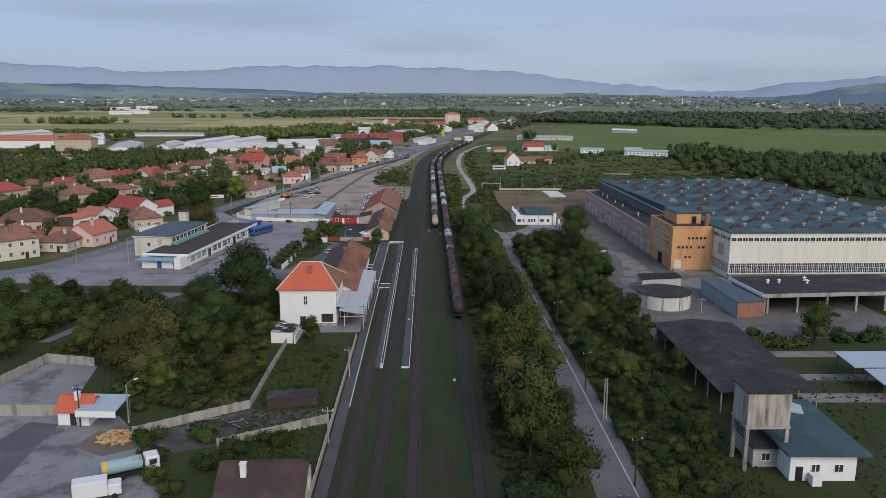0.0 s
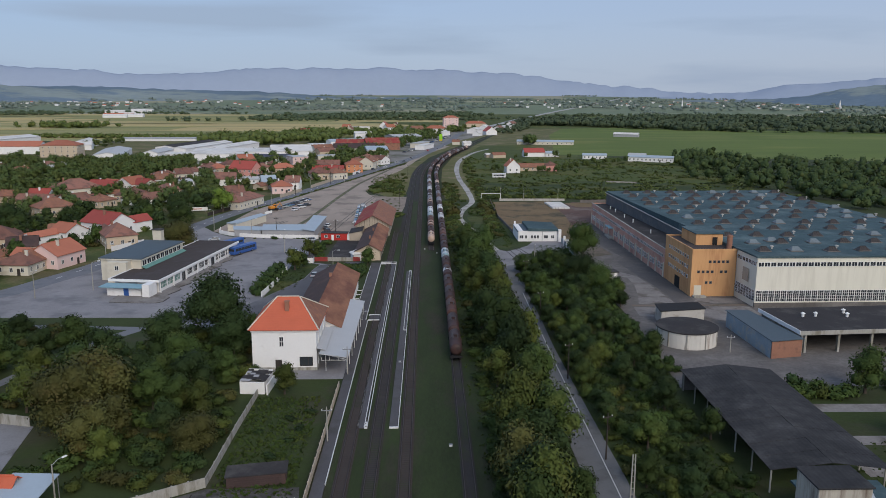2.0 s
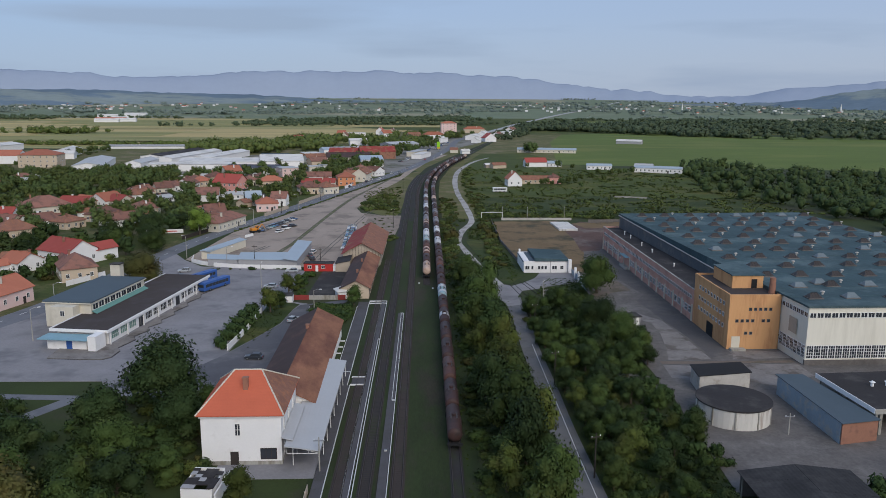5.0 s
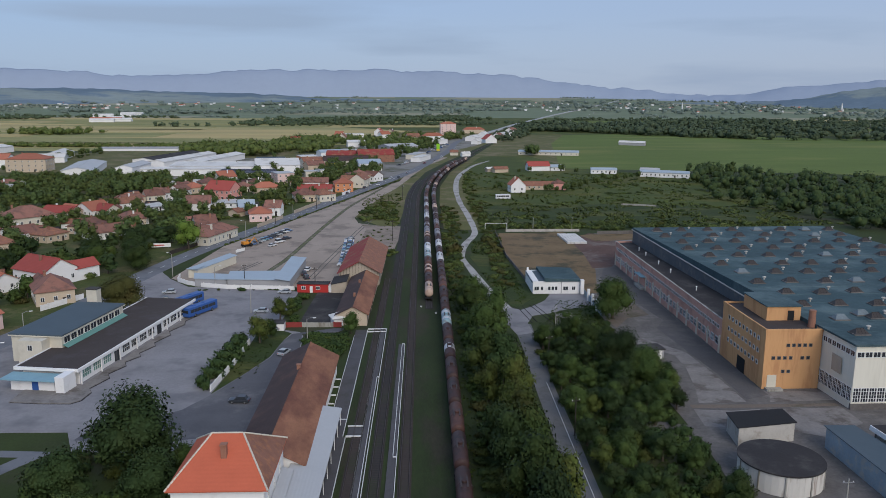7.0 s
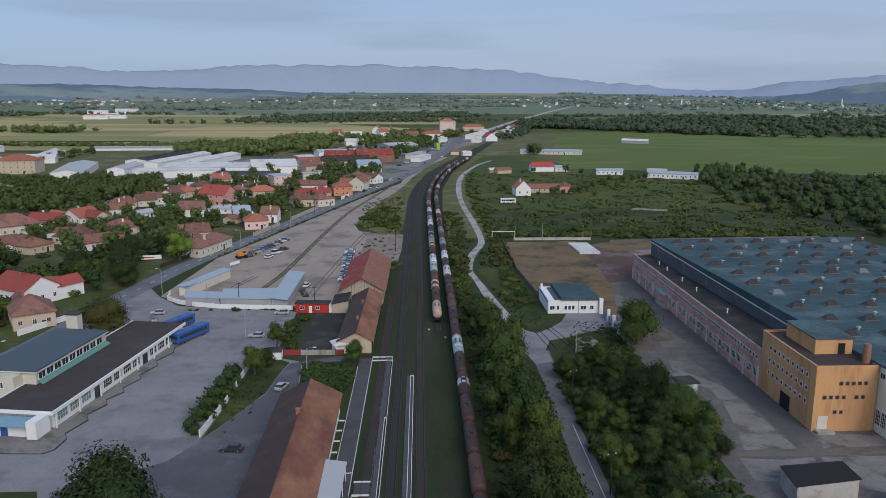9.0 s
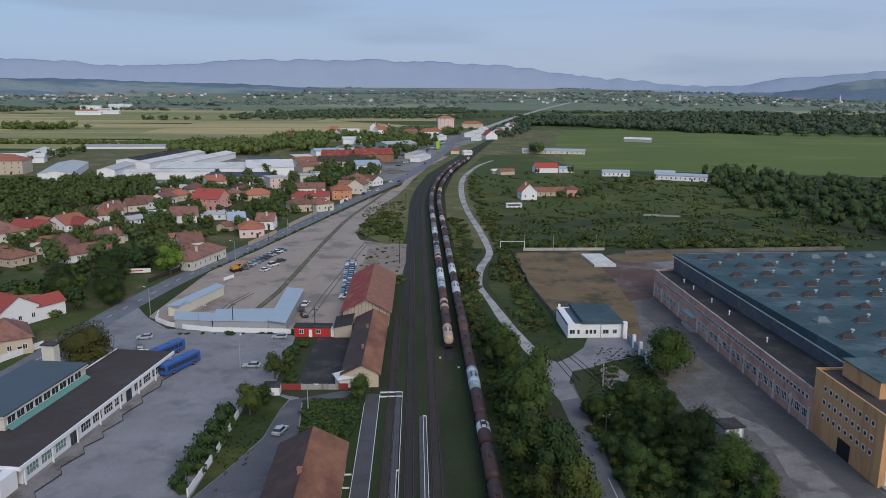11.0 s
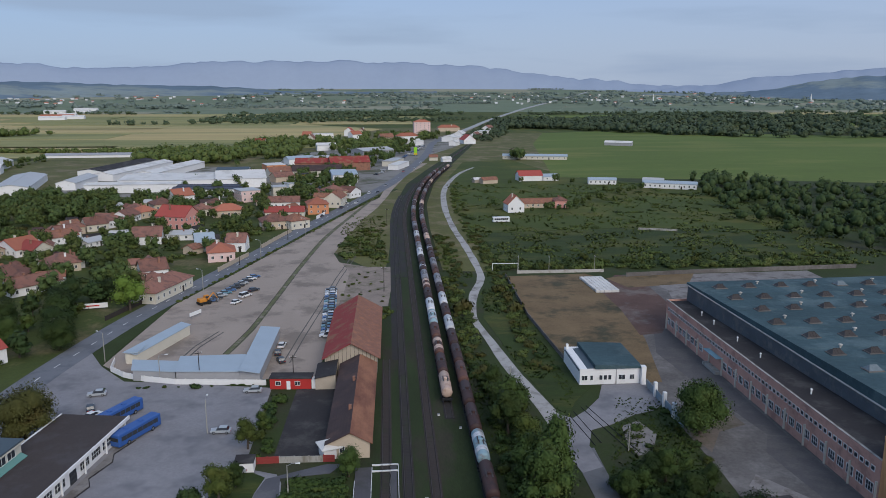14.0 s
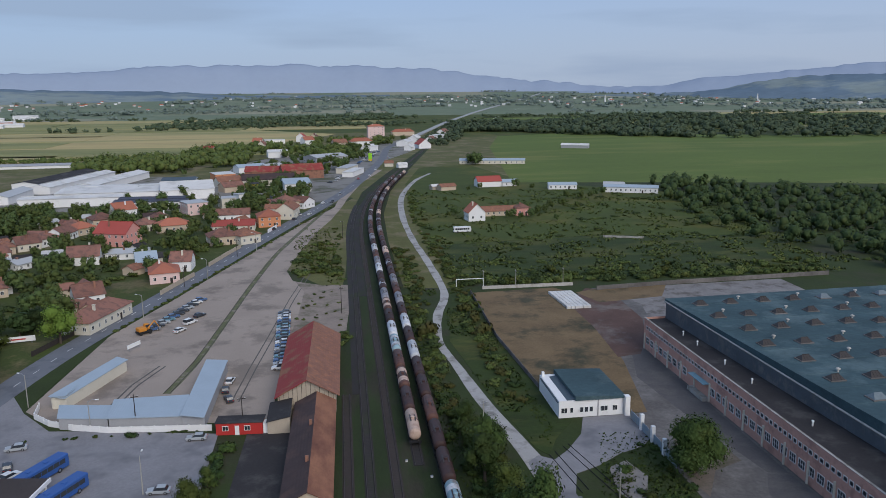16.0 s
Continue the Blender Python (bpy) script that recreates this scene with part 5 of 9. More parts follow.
house(84, 1136, 24, 16, 5.5, 66, "gable", "sheet_white", "white_wall", 2.5, False, name="shop", cat="shop")
house(101, 1094, 20, 15, 5.0, 100, "gable", "brightred_tile", "white_wall", 6.0, False, label="white roadside shop with a steep red roof", cat="shop")
house(122, 1180, 18, 12, 5.0, 66, "gable", "brown_tile", "white_wall", cat="shop", name="shop")
house(142, 1262, 32, 14, 5.5, 66, "flat", "sheet_white", "white_wall", name="shop_hall", cat="shop")
house(104, 1212, 20, 12, 5.0, 66, "gable", "sheet_white", "white_wall", name="shop", cat="shop")
house(160, 1336, 26, 12, 6.0, 66, "gable", "brown_tile", "white_wall", name="shop", cat="shop")
house(82, 1066, 14, 9, 4.0, 66, "gable", "sheet_white", "white_wall")
house(100, 1350, 34, 12, 6.0, 6, "hip", "orange_tile", "beige_wall")
house(36, 1075, 20, 12, 5.0, 60, "gable", "sheet_white", "white_wall", 2.0, False, name="shop", cat="shop")
house(44, 880, 8, 6, 3.4, 0, "gable", "old_tile", "cream_wall", label="small signal cabin beside the tracks", name="signal_cabin", cat="cabin")
house(55, 866, 9, 5, 3.0, 20, "gable", "sheet_white", "white_wall", name="hut", cat="hut", label="small white hut beside the tracks")
# white works beyond the town
WORKS = "white industrial hall with a pale flat-pitched roof"
for x, y, w, d, h, rot, rm, up in ((-173, 676, 62, 17, 5.5, 2, "sheet_white", 0.8), (-156, 715, 68, 46, 5.5, 1, "sheet_white", 1.6), (-120, 653, 44, 9, 4.5, -2, "solar_dark", 1.0), (-120, 665, 44, 9, 4.5, -2, "solar_dark", 1.0), (-108, 706, 34, 36, 6.5, 12, "sheet_white", 4.0), (-122, 758, 24, 18, 6, 2, "slate_blue", 1.5),
                                  (-205, 787, 104, 15, 5, 80, "sheet_white", 1.6), (-177, 787, 92, 17, 5, 79, "sheet_white", 1.6), (-226, 812, 96, 20, 4.5, 80, "felt_dark", 1.6), (-222, 706, 44, 13, 5, 90, "sheet_grey", 2.0), (-258, 700, 82, 22, 5, 104, "sheet_grey", 2.0), (-296, 944, 84, 22, 2.5, 4, "grey_wall", 1.2), (-440, 880, 80, 26, 6, 80, "sheet_white", 2.0), (-336, 830, 56, 18, 5, 102, "sheet_white", 3.0)):
    house(x, y, w, d, h, rot, "gable", rm, "white_wall", up, False, label={"felt_dark": "dark-roofed industrial hall beside the white works", "solar_dark": "white hall under a dark panelled roof"}.get(rm, WORKS), wins=False, name="factory_hall", cat="factory hall")
house(-304, 708, 30, 20, 10, 5, "hip", "orange_tile", "beige_wall", 4.0, storeys=3, wins=True, label="unfinished tan brick block with a wide hipped roof", cat="building", name="brick_block")
house(-365, 742, 56, 20, 7, 5, "gable", "orange_tile", "white_wall", 4.0, False, label="long white hall with a red roof", cat="hall", name="hall")
house(-330, 790, 34, 16, 5, 15, "gable", "sheet_white", "white_wall", 2.5, False, wins=False, name="factory_hall", cat="factory hall", label=WORKS)
for x, y, w, d, h, rot in ((-665, 1790, 50, 14, 5, 8), (-640, 1835, 44, 14, 5, 4), (-690, 1880, 66, 14, 5, 10), (-700, 1960, 40, 14, 5, 5), (-800, 2150, 50, 14, 6, 8), (-745, 2180, 34, 14, 6, 0), (-790, 2330, 60, 14, 6, 5)):
    house(x, y, w, d, h, rot, "gable", "orange_tile" if w == 66 else "sheet_white", "white_wall", 3.0, False, label="distant white farm hall on the plain", wins=False, name="farm_hall", cat="farm building")
# small outbuildings behind the houses
ro = random.Random(17)
for x, y in [(o.location.x, o.location.y) for o in scene.objects if o.name.split(".")[0] == "house" and o.parent is None and 240 < o.location.y < 640]:
    for _ in range(1):
        hx, hy = x + ro.uniform(-17, 3), y + ro.uniform(5, 14)
        if hx > np.interp(hy, [224, 250, 285, 330, 374, 418, 468, 522, 585, 650], [-121, -106, -97, -92, -84.5, -73, -60, -46.5, -30, -13]) - 12:
            continue
        house(hx, hy, ro.uniform(5, 10), ro.uniform(4, 6), ro.uniform(2.2, 3.0), ro.choice((15, 60, 105, 20)), "gable", ro.choice(("brown_tile", "brown_tile", "old_tile", "dark_tile", "sheet_grey", "felt_dark")), ro.choice(("beige_wall", "cream_wall", "board", "white_wall")), 1.5, False, wins=False, label="small garden outbuilding with a pitched roof", name="outbuilding", cat="outbuilding")
# farm across the tracks
house(68.5, 571, 10, 9.5, 5.0, 96, "gable", "orange_tile", "white_wall", 4.6, True, 1, "white steep-gabled farmhouse with an orange-red roof", name="farmhouse", cat="house")
house(83, 585, 26, 7, 3.0, 4, "gable", "old_tile", "beige_wall", 2.2, False, label="low farm wing with a brown roof", name="barn", cat="barn")
house(98, 583, 8, 7, 4.4, 4, "hip", "brown_tile", "pink_wall", 2.0, True, label="small pink outbuilding with a brown roof", name="outbuilding", cat="outbuilding")
house(105, 716, 18, 11, 4.2, 6, "gable", "brightred_tile", "white_wall", 3.2, False, wins=False, label="white barn with a bright red roof", name="barn", cat="barn")
house(121, 716, 12, 8, 3.2, 4, "gable", "sheet_blue", "white_wall", 1.5, False, label="low white shed with a pale sheet roof", name="barn", cat="barn")
house(154, 690, 20, 7, 3.4, -8, "gable", "sheet_blue", "white_wall", 1.2, False, label="low white farm shed with a pale roof", name="barn", cat="barn")
house(195, 663, 36, 9, 3.8, -24, "gable", "sheet_blue", "white_wall", 1.2, False, label="long white farm shed with many small windows", name="barn", cat="barn")
house(186, 672, 14, 8, 4.6, -24, "gable", "sheet_grey", "white_wall", 1.6, False, label="short taller white farm shed", name="barn", cat="barn")
house(143, 884, 62, 9, 3.4, -11, "gable", "sheet_blue", "cream_wall", 1.5, False, label="very long cream stable with a blue-grey roof", name="barn", cat="barn")
house(277, 1048, 32, 10, 3.6, -28, "gable", "sheet_white", "grey_wall", 1.8, False, wins=False, label="pale plastic greenhouse tunnel on the meadow", name="greenhouse", cat="greenhouse")
house(72, 700, 12, 6, 3.0, 20, "gable", "old_tile", "beige_wall", 1.6, False, label="small weathered hut by the path", name="hut", cat="hut")
house(64, 705, 6, 5, 2.6, 20, "gable", "sheet_white", "board", 1.0, False, label="small board hut by the path", name="hut", cat="hut")
t = thing("concrete_trough", pose(130, 507, 0, 0, 0, -19), "long pale concrete trough in the pasture", "trough")
bm = bmesh.new()
for a in ((-9.5, -1, 0, 9.5, -0.8, 0.7), (-9.5, 0.8, 0, 9.5, 1, 0.7), (-9.5, -0.8, 0, -9.3, 0.8, 0.7), (9.3, -0.8, 0, 9.5, 0.8, 0.7), (-9.3, -0.8, 0, 9.3, 0.8, 0.15)):
    box(bm, *a)
part("basin", bm, "concrete", t)

# ---------- station house ----------
st = thing("station_house", pose(-24.9, 178.6, 0), "white two-storey station house with an orange-red hipped roof", "station")
part("wall", one_box(-6.4, -7.7, 0, 6.3, 7.7, 8.5), "white_wall", st)
part("plinth", one_box(-6.46, -7.76, 0, 6.36, 7.76, 0.7), "concrete", st, "grey plinth")
bm = bmesh.new()
for a in ((-6.62, -7.92, 8.1, 6.52, -7.7, 8.5), (-6.62, 7.7, 8.1, 6.52, 7.92, 8.5), (-6.62, -7.7, 8.1, -6.4, 7.7, 8.5), (6.3, -7.7, 8.1, 6.52, 7.7, 8.5)):
    box(bm, *a)
part("cornice", bm, "white_wall", st)
X0, X1, Y0, Y1, ZE, ZR = -7.0, 6.9, -8.3, 8.3, 8.5, 13.2
RX0, RX1, RY = -2.5, 2.0, 0.4
bm = bmesh.new()
c = [bm.verts.new(p) for p in ((X0, Y0, ZE), (X1, Y0, ZE), (X1, Y1, ZE), (X0, Y1, ZE))]
u = [bm.verts.new(p) for p in ((X0, Y0, ZE + 0.18), (X1, Y0, ZE + 0.18), (X1, Y1, ZE + 0.18), (X0, Y1, ZE + 0.18))]
k = [bm.verts.new((RX0, RY, ZR)), bm.verts.new((RX1, RY, ZR))]
bm.faces.new(c[::-1])
for i in range(4):
    bm.faces.new((c[i], c[(i + 1) % 4], u[(i + 1) % 4], u[i]))
bm.faces.new((u[0], u[1], k[1], k[0]))
bm.faces.new((u[1], u[2], k[1])).material_index = 1
bm.faces.new((u[2], u[3], k[0], k[1])).material_index = 1
bm.faces.new((u[3], u[0], k[0]))
rf = part("roof", bm, ("red_tile", "old_tile"), st)
bm = bmesh.new()
for p, q in (((X0, Y0, ZE + 0.2), (RX0, RY, ZR)), ((X1, Y0, ZE + 0.2), (RX1, RY, ZR)), ((X1, Y1, ZE + 0.2), (RX1, RY, ZR)), ((X0, Y1, ZE + 0.2), (RX0, RY, ZR)), ((RX0, RY, ZR), (RX1, RY, ZR))):
    n_ = 16
    for i in range(n_):
        a, b = Vector(p).lerp(Vector(q), i / n_), Vector(p).lerp(Vector(q), (i + 0.86) / n_)
        tube(bm, a, b, 0.16, 0.13, 6)
part("ridge_tiles", bm, "cream_wall", rf, "mortared ridge tiles")
bm = one_box(-0.4, -3.6, 10.4, 0.4, -2.8, 13.0)
box(bm, -0.5, -3.7, 13.0, 0.5, -2.7, 13.2)
part("chimney", bm, "brick", st, "weathered red brick chimney")
window(st, -0.6, -7.72, 5.0, 180, 0.9, 2.1, 2, 2)
for x, w in ((4.2, 2.6),):
    window(st, x, -7.74, 1.0, 180, 2.6, 1.9, 3, 1, "wood")
part("door", one_box(-1.9, -7.78, 0, -0.6, -7.7, 2.3), "wood", st)
for i in range(3):
    window(st, 6.32, -5 + 4.6 * i, 5.0, -90, 0.9, 2.1, 2, 2)
    window(st, 6.32, -5 + 4.6 * i, 1.1, -90, 1.0, 2.0, 2, 2)
    window(st, -6.42, -5 + 4.6 * i, 5.0, 90, 0.9, 2.1, 2, 2)

wg = thing("station_wing", pose(-21.1, 213.2, 0), "long station wing with rust-red and dark tiled slopes", "station")
part("wall", loft(bmesh.new(), [(-5.7, 0), (5.7, 0), (5.7, 4.0), (0, 6.9), (-5.7, 4.0)], "y", -26.4, 26.0), "white_wall", wg)
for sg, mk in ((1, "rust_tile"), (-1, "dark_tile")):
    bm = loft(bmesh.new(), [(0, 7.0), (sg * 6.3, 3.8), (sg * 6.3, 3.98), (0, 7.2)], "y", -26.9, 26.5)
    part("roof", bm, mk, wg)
part("ridge", tube(bmesh.new(), (0, -26.9, 7.18), (0, 26.5, 7.18), 0.15, n=6), "rust_tile", wg)
for y in (9.5,):
    bm = one_box(-0.6, y - 0.35, 6.0, 0.1, y + 0.35, 7.9)
    box(bm, -0.7, y - 0.45, 7.9, 0.2, y + 0.45, 8.05)
    part("chimney", bm, "brick", wg)
for i in range(14):
    window(wg, 5.72, -24 + 3.7 * i, 1.0, -90, 1.1, 1.7, 2, 2)
    window(wg, -5.72, -24 + 3.7 * i, 1.0, 90, 1.1, 1.7, 2, 2)

cp = thing("platform_canopy", pose(-14.6, 189.5, 0, 0, 0, -0.7), "pale grey sheet-metal platform canopy on thin posts", "canopy")
part("roof", loft(bmesh.new(), [(-2.9, 4.35), (2.7, 3.55), (2.7, 3.67), (-2.9, 4.47)], "y", -21.5, 21.0), "sheet_grey", cp)
for i in range(9):
    y = -20.8 + 5.2 * i
    part("post", tube(bmesh.new(), (2.4, y, 0), (2.4, y, 3.6), 0.07, n=8), "frame_white", cp)
    part("bracket", tube(bmesh.new(), (2.4, y, 3.0), (-2.7, y, 4.3), 0.05, n=6), "frame_white", cp)
bm = bmesh.new()
for x in (-2.6, -1.0, 0.8, 2.4):
    tube(bm, (x, -20.8, 2.9), (x, -20.8, 3.6), 0.04, n=5)
tube(bm, (-2.6, -20.8, 2.9), (2.4, -20.8, 2.9), 0.05, n=5)
part("end_frame", bm, "frame_white", cp)
rn = thing("porch_roof", pose(-17.3, 176.5, 0), "pale sheet lean-to roof on the station wall", "canopy")
part("roof", loft(bmesh.new(), [(-1.2, 4.9), (0.6, 4.5), (0.6, 4.6), (-1.2, 5.0)], "y", -6.5, 8.0), "sheet_grey", rn)
for y in (-6, 0, 7.5):
    part("post", tube(bmesh.new(), (0.5, y, 0), (0.5, y, 4.5), 0.06, n=8), "frame_white", rn)

sd = thing("ruined_shed", pose(-28.6, 161.8, 0, 0, 0, -4), "small white shed with a torn felt roof", "shed")
bm = bmesh.new()
for a in ((-2.4, -3.2, 0, 2.2, -3.0, 2.3), (-2.4, 3.0, 0, 2.2, 3.2, 2.6), (-2.4, -3.0, 0, -2.2, 3.0, 2.4), (2.0, -3.0, 0, 2.2, 3.0, 2.4)):
    box(bm, *a)
part("wall", bm, "white_wall", sd)
rr = random.Random(5)
for i in range(5):
    for j in range(6):
        if rr.random() < 0.78:
            x, y = -2.4 + i * 0.95, -3.1 + j * 1.05
            part("roof_sheet", one_box(x, y, 2.40 + 0.05 * rr.random(), x + 0.98, y + 1.08, 2.52 + 0.07 * rr.random()), rr.choice(("felt_dark", "felt_dark", "grey_wall")), sd)
part("side_wall", one_box(2.6, -3.6, 0, 2.85, 3.6, 1.9), "white_wall", sd, "white leaning side wall")

# ---------- bus station ----------
bs = thing("bus_station", pose(-69.6, 232.5, 0, 0, 0, -8.6), "low white bus station with a brown felt roof", "bus station")
part("body", one_box(-13.4, 1.2, 0, -0.5, 58, 3.4), "white_wall", bs)
part("roof", one_box(-14.2, 0, 3.4, 0.0, 58.8, 3.75), "felt_brown", bs)
bm = bmesh.new()
box(bm, 0.003, 0, 3.2, 0.28, 58.8, 3.9)
box(bm, -14.2, -0.28, 3.2, 0.28, -0.003, 3.9)
box(bm, -14.5, -0.28, 3.2, -14.203, 58.8, 3.9)
part("fascia", bm, "white_wall", bs, "white roof edge")
for i in range(13):
    if i not in (3, 8):
        window(bs, -0.49, 4 + 4.2 * i, 0.9, -90, 3.4, 1.9, 4, 2, "frame_white", "green_glass" if i < 4 else "glass")
    else:
        part("entrance", one_box(-0.5, 3 + 4.2 * i, 0, -0.38, 5.2 + 4.2 * i, 2.5), "glass", bs)
for i in range(8):
    part("post", one_box(-0.1, 1 + 8 * i, 0, 0.16, 1.25 + 8 * i, 3.2), "white_wall", bs)
part("upper_block", one_box(-24.0, 13.0, 0, -11.6, 40.5, 6.6), "cream_wall", bs, "taller cream rear block")
part("upper_roof", one_box(-24.4, 12.6, 6.6, -11.2, 40.9, 6.95), "slate_blue", bs, "blue-grey flat roof")
part("upper_eave", one_box(-24.5, 12.5, 6.35, -11.1, 41.0, 6.6), "cream_wall", bs)
for i in range(9):
    window(bs, -11.58, 15 + 2.8 * i, 4.5, -90, 2.4, 1.6, 2, 1, "frame_white", "glass")
    window(bs, -24.02, 15 + 2.8 * i, 4.0, 90, 2.4, 1.6, 2, 1)
part("green_ledge", loft(bmesh.new(), [(-11.55, 4.4), (-10.3, 3.78), (-10.3, 3.9), (-11.55, 4.5)], "y", 13.2, 40.2), "green_paint", bs, "mint green glazed ledge")
part("stair_block", one_box(-20.5, 10.0, 0, -14.6, 12.99, 6.2), "cream_wall", bs)
window(bs, -17.5, 9.98, 3.8, 180, 1.2, 1.4)
bm = bmesh.new()
box(bm, -14.6, -5.0, 2.6, -2.4, -0.3, 2.8)
part("porch_roof", bm, "teal_tin", bs, "pale blue sheet porch roof")
part("porch_wall", one_box(-13.0, -3.6, 0, -3.2, -0.6, 2.6), "white_wall", bs)
part("fin_wall", one_box(-2.4, -4.6, 0, -0.4, -0.3, 3.6), "white_wall", bs, "white fin wall")
part("door", one_box(-8.2, -3.68, 0, -6.8, -3.58, 2.2), "blue_paint", bs, "blue door")
part("pylon", one_box(-22.5, 42.0, 0, -19.6, 44.2, 10.0), "cream_wall", bs, "tall cream chimney stack")
part("pylon_cap", one_box(-22.7, 41.8, 10.0, -19.4, 44.4, 10.3), "felt_dark", bs)
pv = bmesh.new()
BAYS = [(-80.0, 223.7), (-72.7, 222.8), (-67.4, 222.6), (-65.9, 224.2), (-65.6, 228.7), (-66.9, 231.0), (-65.0, 237.1), (-66.3, 239.7), (-64.2, 244.9), (-65.4, 247.5), (-63.2, 251.5), (-64.3, 254.0), (-62.2, 259.4), (-63.3, 261.9), (-61.2, 268.3), (-62.4, 271.3), (-60.2, 277.6), (-61.0, 281.0), (-58.6, 287.0)]
prism(pv, BAYS + [(-60.5, 288), (-69, 233), (-80, 232)], -0.2, 0.20)
# dark ribbon standing in for the shaded kerb face, hidden from above
gutter = prism(bmesh.new(), [(x + 0.3, y - 0.3) for x, y in BAYS] + [(-60.5, 288), (-69, 233), (-80, 232)], -0.2, 0.088)
tagged(new("gutter", mesh_of(gutter, "felt_dark", "gutter")), "dark painted shade line along the saw-tooth bus bays", "gutter", kind="structure")
tagged(new("kerb_platform", mesh_of(pv, "pale_slab", "kerb_platform")), "worn concrete kerb platform along the bus station", "kerb", kind="structure")

# ---------- sheds round the gravel yard ----------
def lean(name, pts, h0, h1, rm, wm, label, cat="shed"):
    """A shed on a four-cornered plan (first two corners on the high side), with a thick sloping roof."""
    s = thing(name, pose(pts[0][0], pts[0][1], 0), label, cat)
    q = [(x - pts[0][0], y - pts[0][1]) for x, y in pts]
    hs = (h1, h1, h0, h0)
    bm = bmesh.new()
    lo = [bm.verts.new((x, y, 0)) for x, y in q]
    hi = [bm.verts.new((x, y, h)) for (x, y), h in zip(q, hs)]
    bm.faces.new(lo[::-1])
    bm.faces.new(hi)
    for i in range(4):
        bm.faces.new((lo[i], lo[(i + 1) % 4], hi[(i + 1) % 4], hi[i]))
    part("wall", bm, wm, s)
    cx, cy = sum(x for x, _ in q) / 4, sum(y for _, y in q) / 4
    bm = bmesh.new()
    big = [((x - cx) * 1.06 + cx, (y - cy) * 1.06 + cy) for x, y in q]
    lo = [bm.verts.new((x, y, h + 0.02)) for (x, y), h in zip(big, hs)]
    hi = [bm.verts.new((x, y, h + 0.16)) for (x, y), h in zip(big, hs)]
    bm.faces.new(lo[::-1])
    bm.faces.new(hi)
    for i in range(4):
        bm.faces.new((lo[i], lo[(i + 1) % 4], hi[(i + 1) % 4], hi[i]))
    part("roof", bm, rm, s)
    return s


lean("yard_shed", [(-43.2, 327.5), (-58.7, 327.3), (-58.0, 318.2), (-42.6, 317.0)], 2.9, 3.4, "sheet_blue", "grey_wall", "low shed with a pale blue-grey sheet roof")
lean("yard_shed", [(-58.9, 325.2), (-70.6, 327.2), (-69.0, 320.6), (-58.4, 318.8)], 2.6, 2.9, "sheet_blue", "grey_wall", "low grey shed with a blue-grey sheet roof")
lean("yard_shed", [(-42.3, 350.2), (-42.5, 316.8), (-37.7, 316.2), (-37.2, 350.6)], 2.9, 3.5, "sheet_blue", "grey_wall", "long open shed with a pale blue-grey sheet roof")
lean("yard_shed", [(-70.0, 349.0), (-67.2, 357.6), (-74.2, 332.5), (-71.0, 332.6)][::-1], 2.8, 3.2, "sheet_blue", "cream_wall", "narrow roadside shed with a blue-grey roof")
lean("yard_shed", [(-66.5, 357.5), (-74.6, 333.0), (-71.0, 332.2), (-63.5, 356.0)], 2.8, 3.2, "sheet_blue", "cream_wall", "narrow roadside shed with a pale sheet roof")


def wall_run(pts, h, material, label, th=0.18, step=2.4, posts=True, name="boundary_wall", cat="wall", pm=None):
    """A wall of panels between posts along a line of points."""
    w = thing(name, pose(pts[0][0], pts[0][1], 0), label, cat)
    ox, oy = pts[0]
    cache = {}
    for (x0, y0), (x1, y1) in zip(pts, pts[1:]):
        L = math.hypot(x1 - x0, y1 - y0)
        a = math.degrees(math.atan2(y1 - y0, x1 - x0))
        n = max(1, round(L / step))
        s = L / n
        if round(s, 3) not in cache:
            pb = bmesh.new()
            box(pb, 0.09, -th / 2, 0.0, s - 0.09, th / 2, h * 0.62)
            box(pb, 0.09, -th / 2 + 0.03, h * 0.62, s - 0.09, th / 2 - 0.03, h)
            cache[round(s, 3)] = (mesh_of(pb, material, "panel"), mesh_of(one_box(-0.11, -0.11, 0, 0.11, 0.11, h + 0.12), pm or material, "post"))
        for i in range(n):
            for nm, me in zip(("panel", "post"), cache[round(s, 3)]):
                if nm == "post" and not posts:
                    continue
                o = part(nm, me, None, w)
                o.matrix_basis = pose(x0 - ox + (x1 - x0) * i / n, y0 - oy + (y1 - y0) * i / n, 0, random.uniform(-1.5, 1.5) if nm == "panel" else 0, 0, a)
    return w


wall_run([(-77.5, 333.5), (-76.5, 327.5), (-72, 323.0), (-66, 319.8), (-58, 317.2), (-36, 315.0)], 1.4, "white_wall", "low whitewashed wall round the gravel yard")
ks = thing("red_kiosk", pose(-29.2, 312.4, 0, 0, 0, -4), "red container kiosk with a patched grey roof", "kiosk")
part("body", one_box(-5.6, -0.6, 0, 4.2, 3.0, 2.7, bev=0.05), "red_paint", ks)
part("roof", one_box(-5.8, -0.8, 2.7, 4.4, 3.2, 2.85), "felt_dark", ks)
for x in (-3.6, 1.0):
    window(ks, x, -0.62, 1.0, 180, 1.3, 1.1)
part("door", one_box(-1.6, -0.68, 0, -0.7, -0.6, 2.1), "white_wall", ks)
part("annex", one_box(4.3, -0.4, 0, 5.9, 1.8, 2.3), "white_wall", ks, "small white annex")

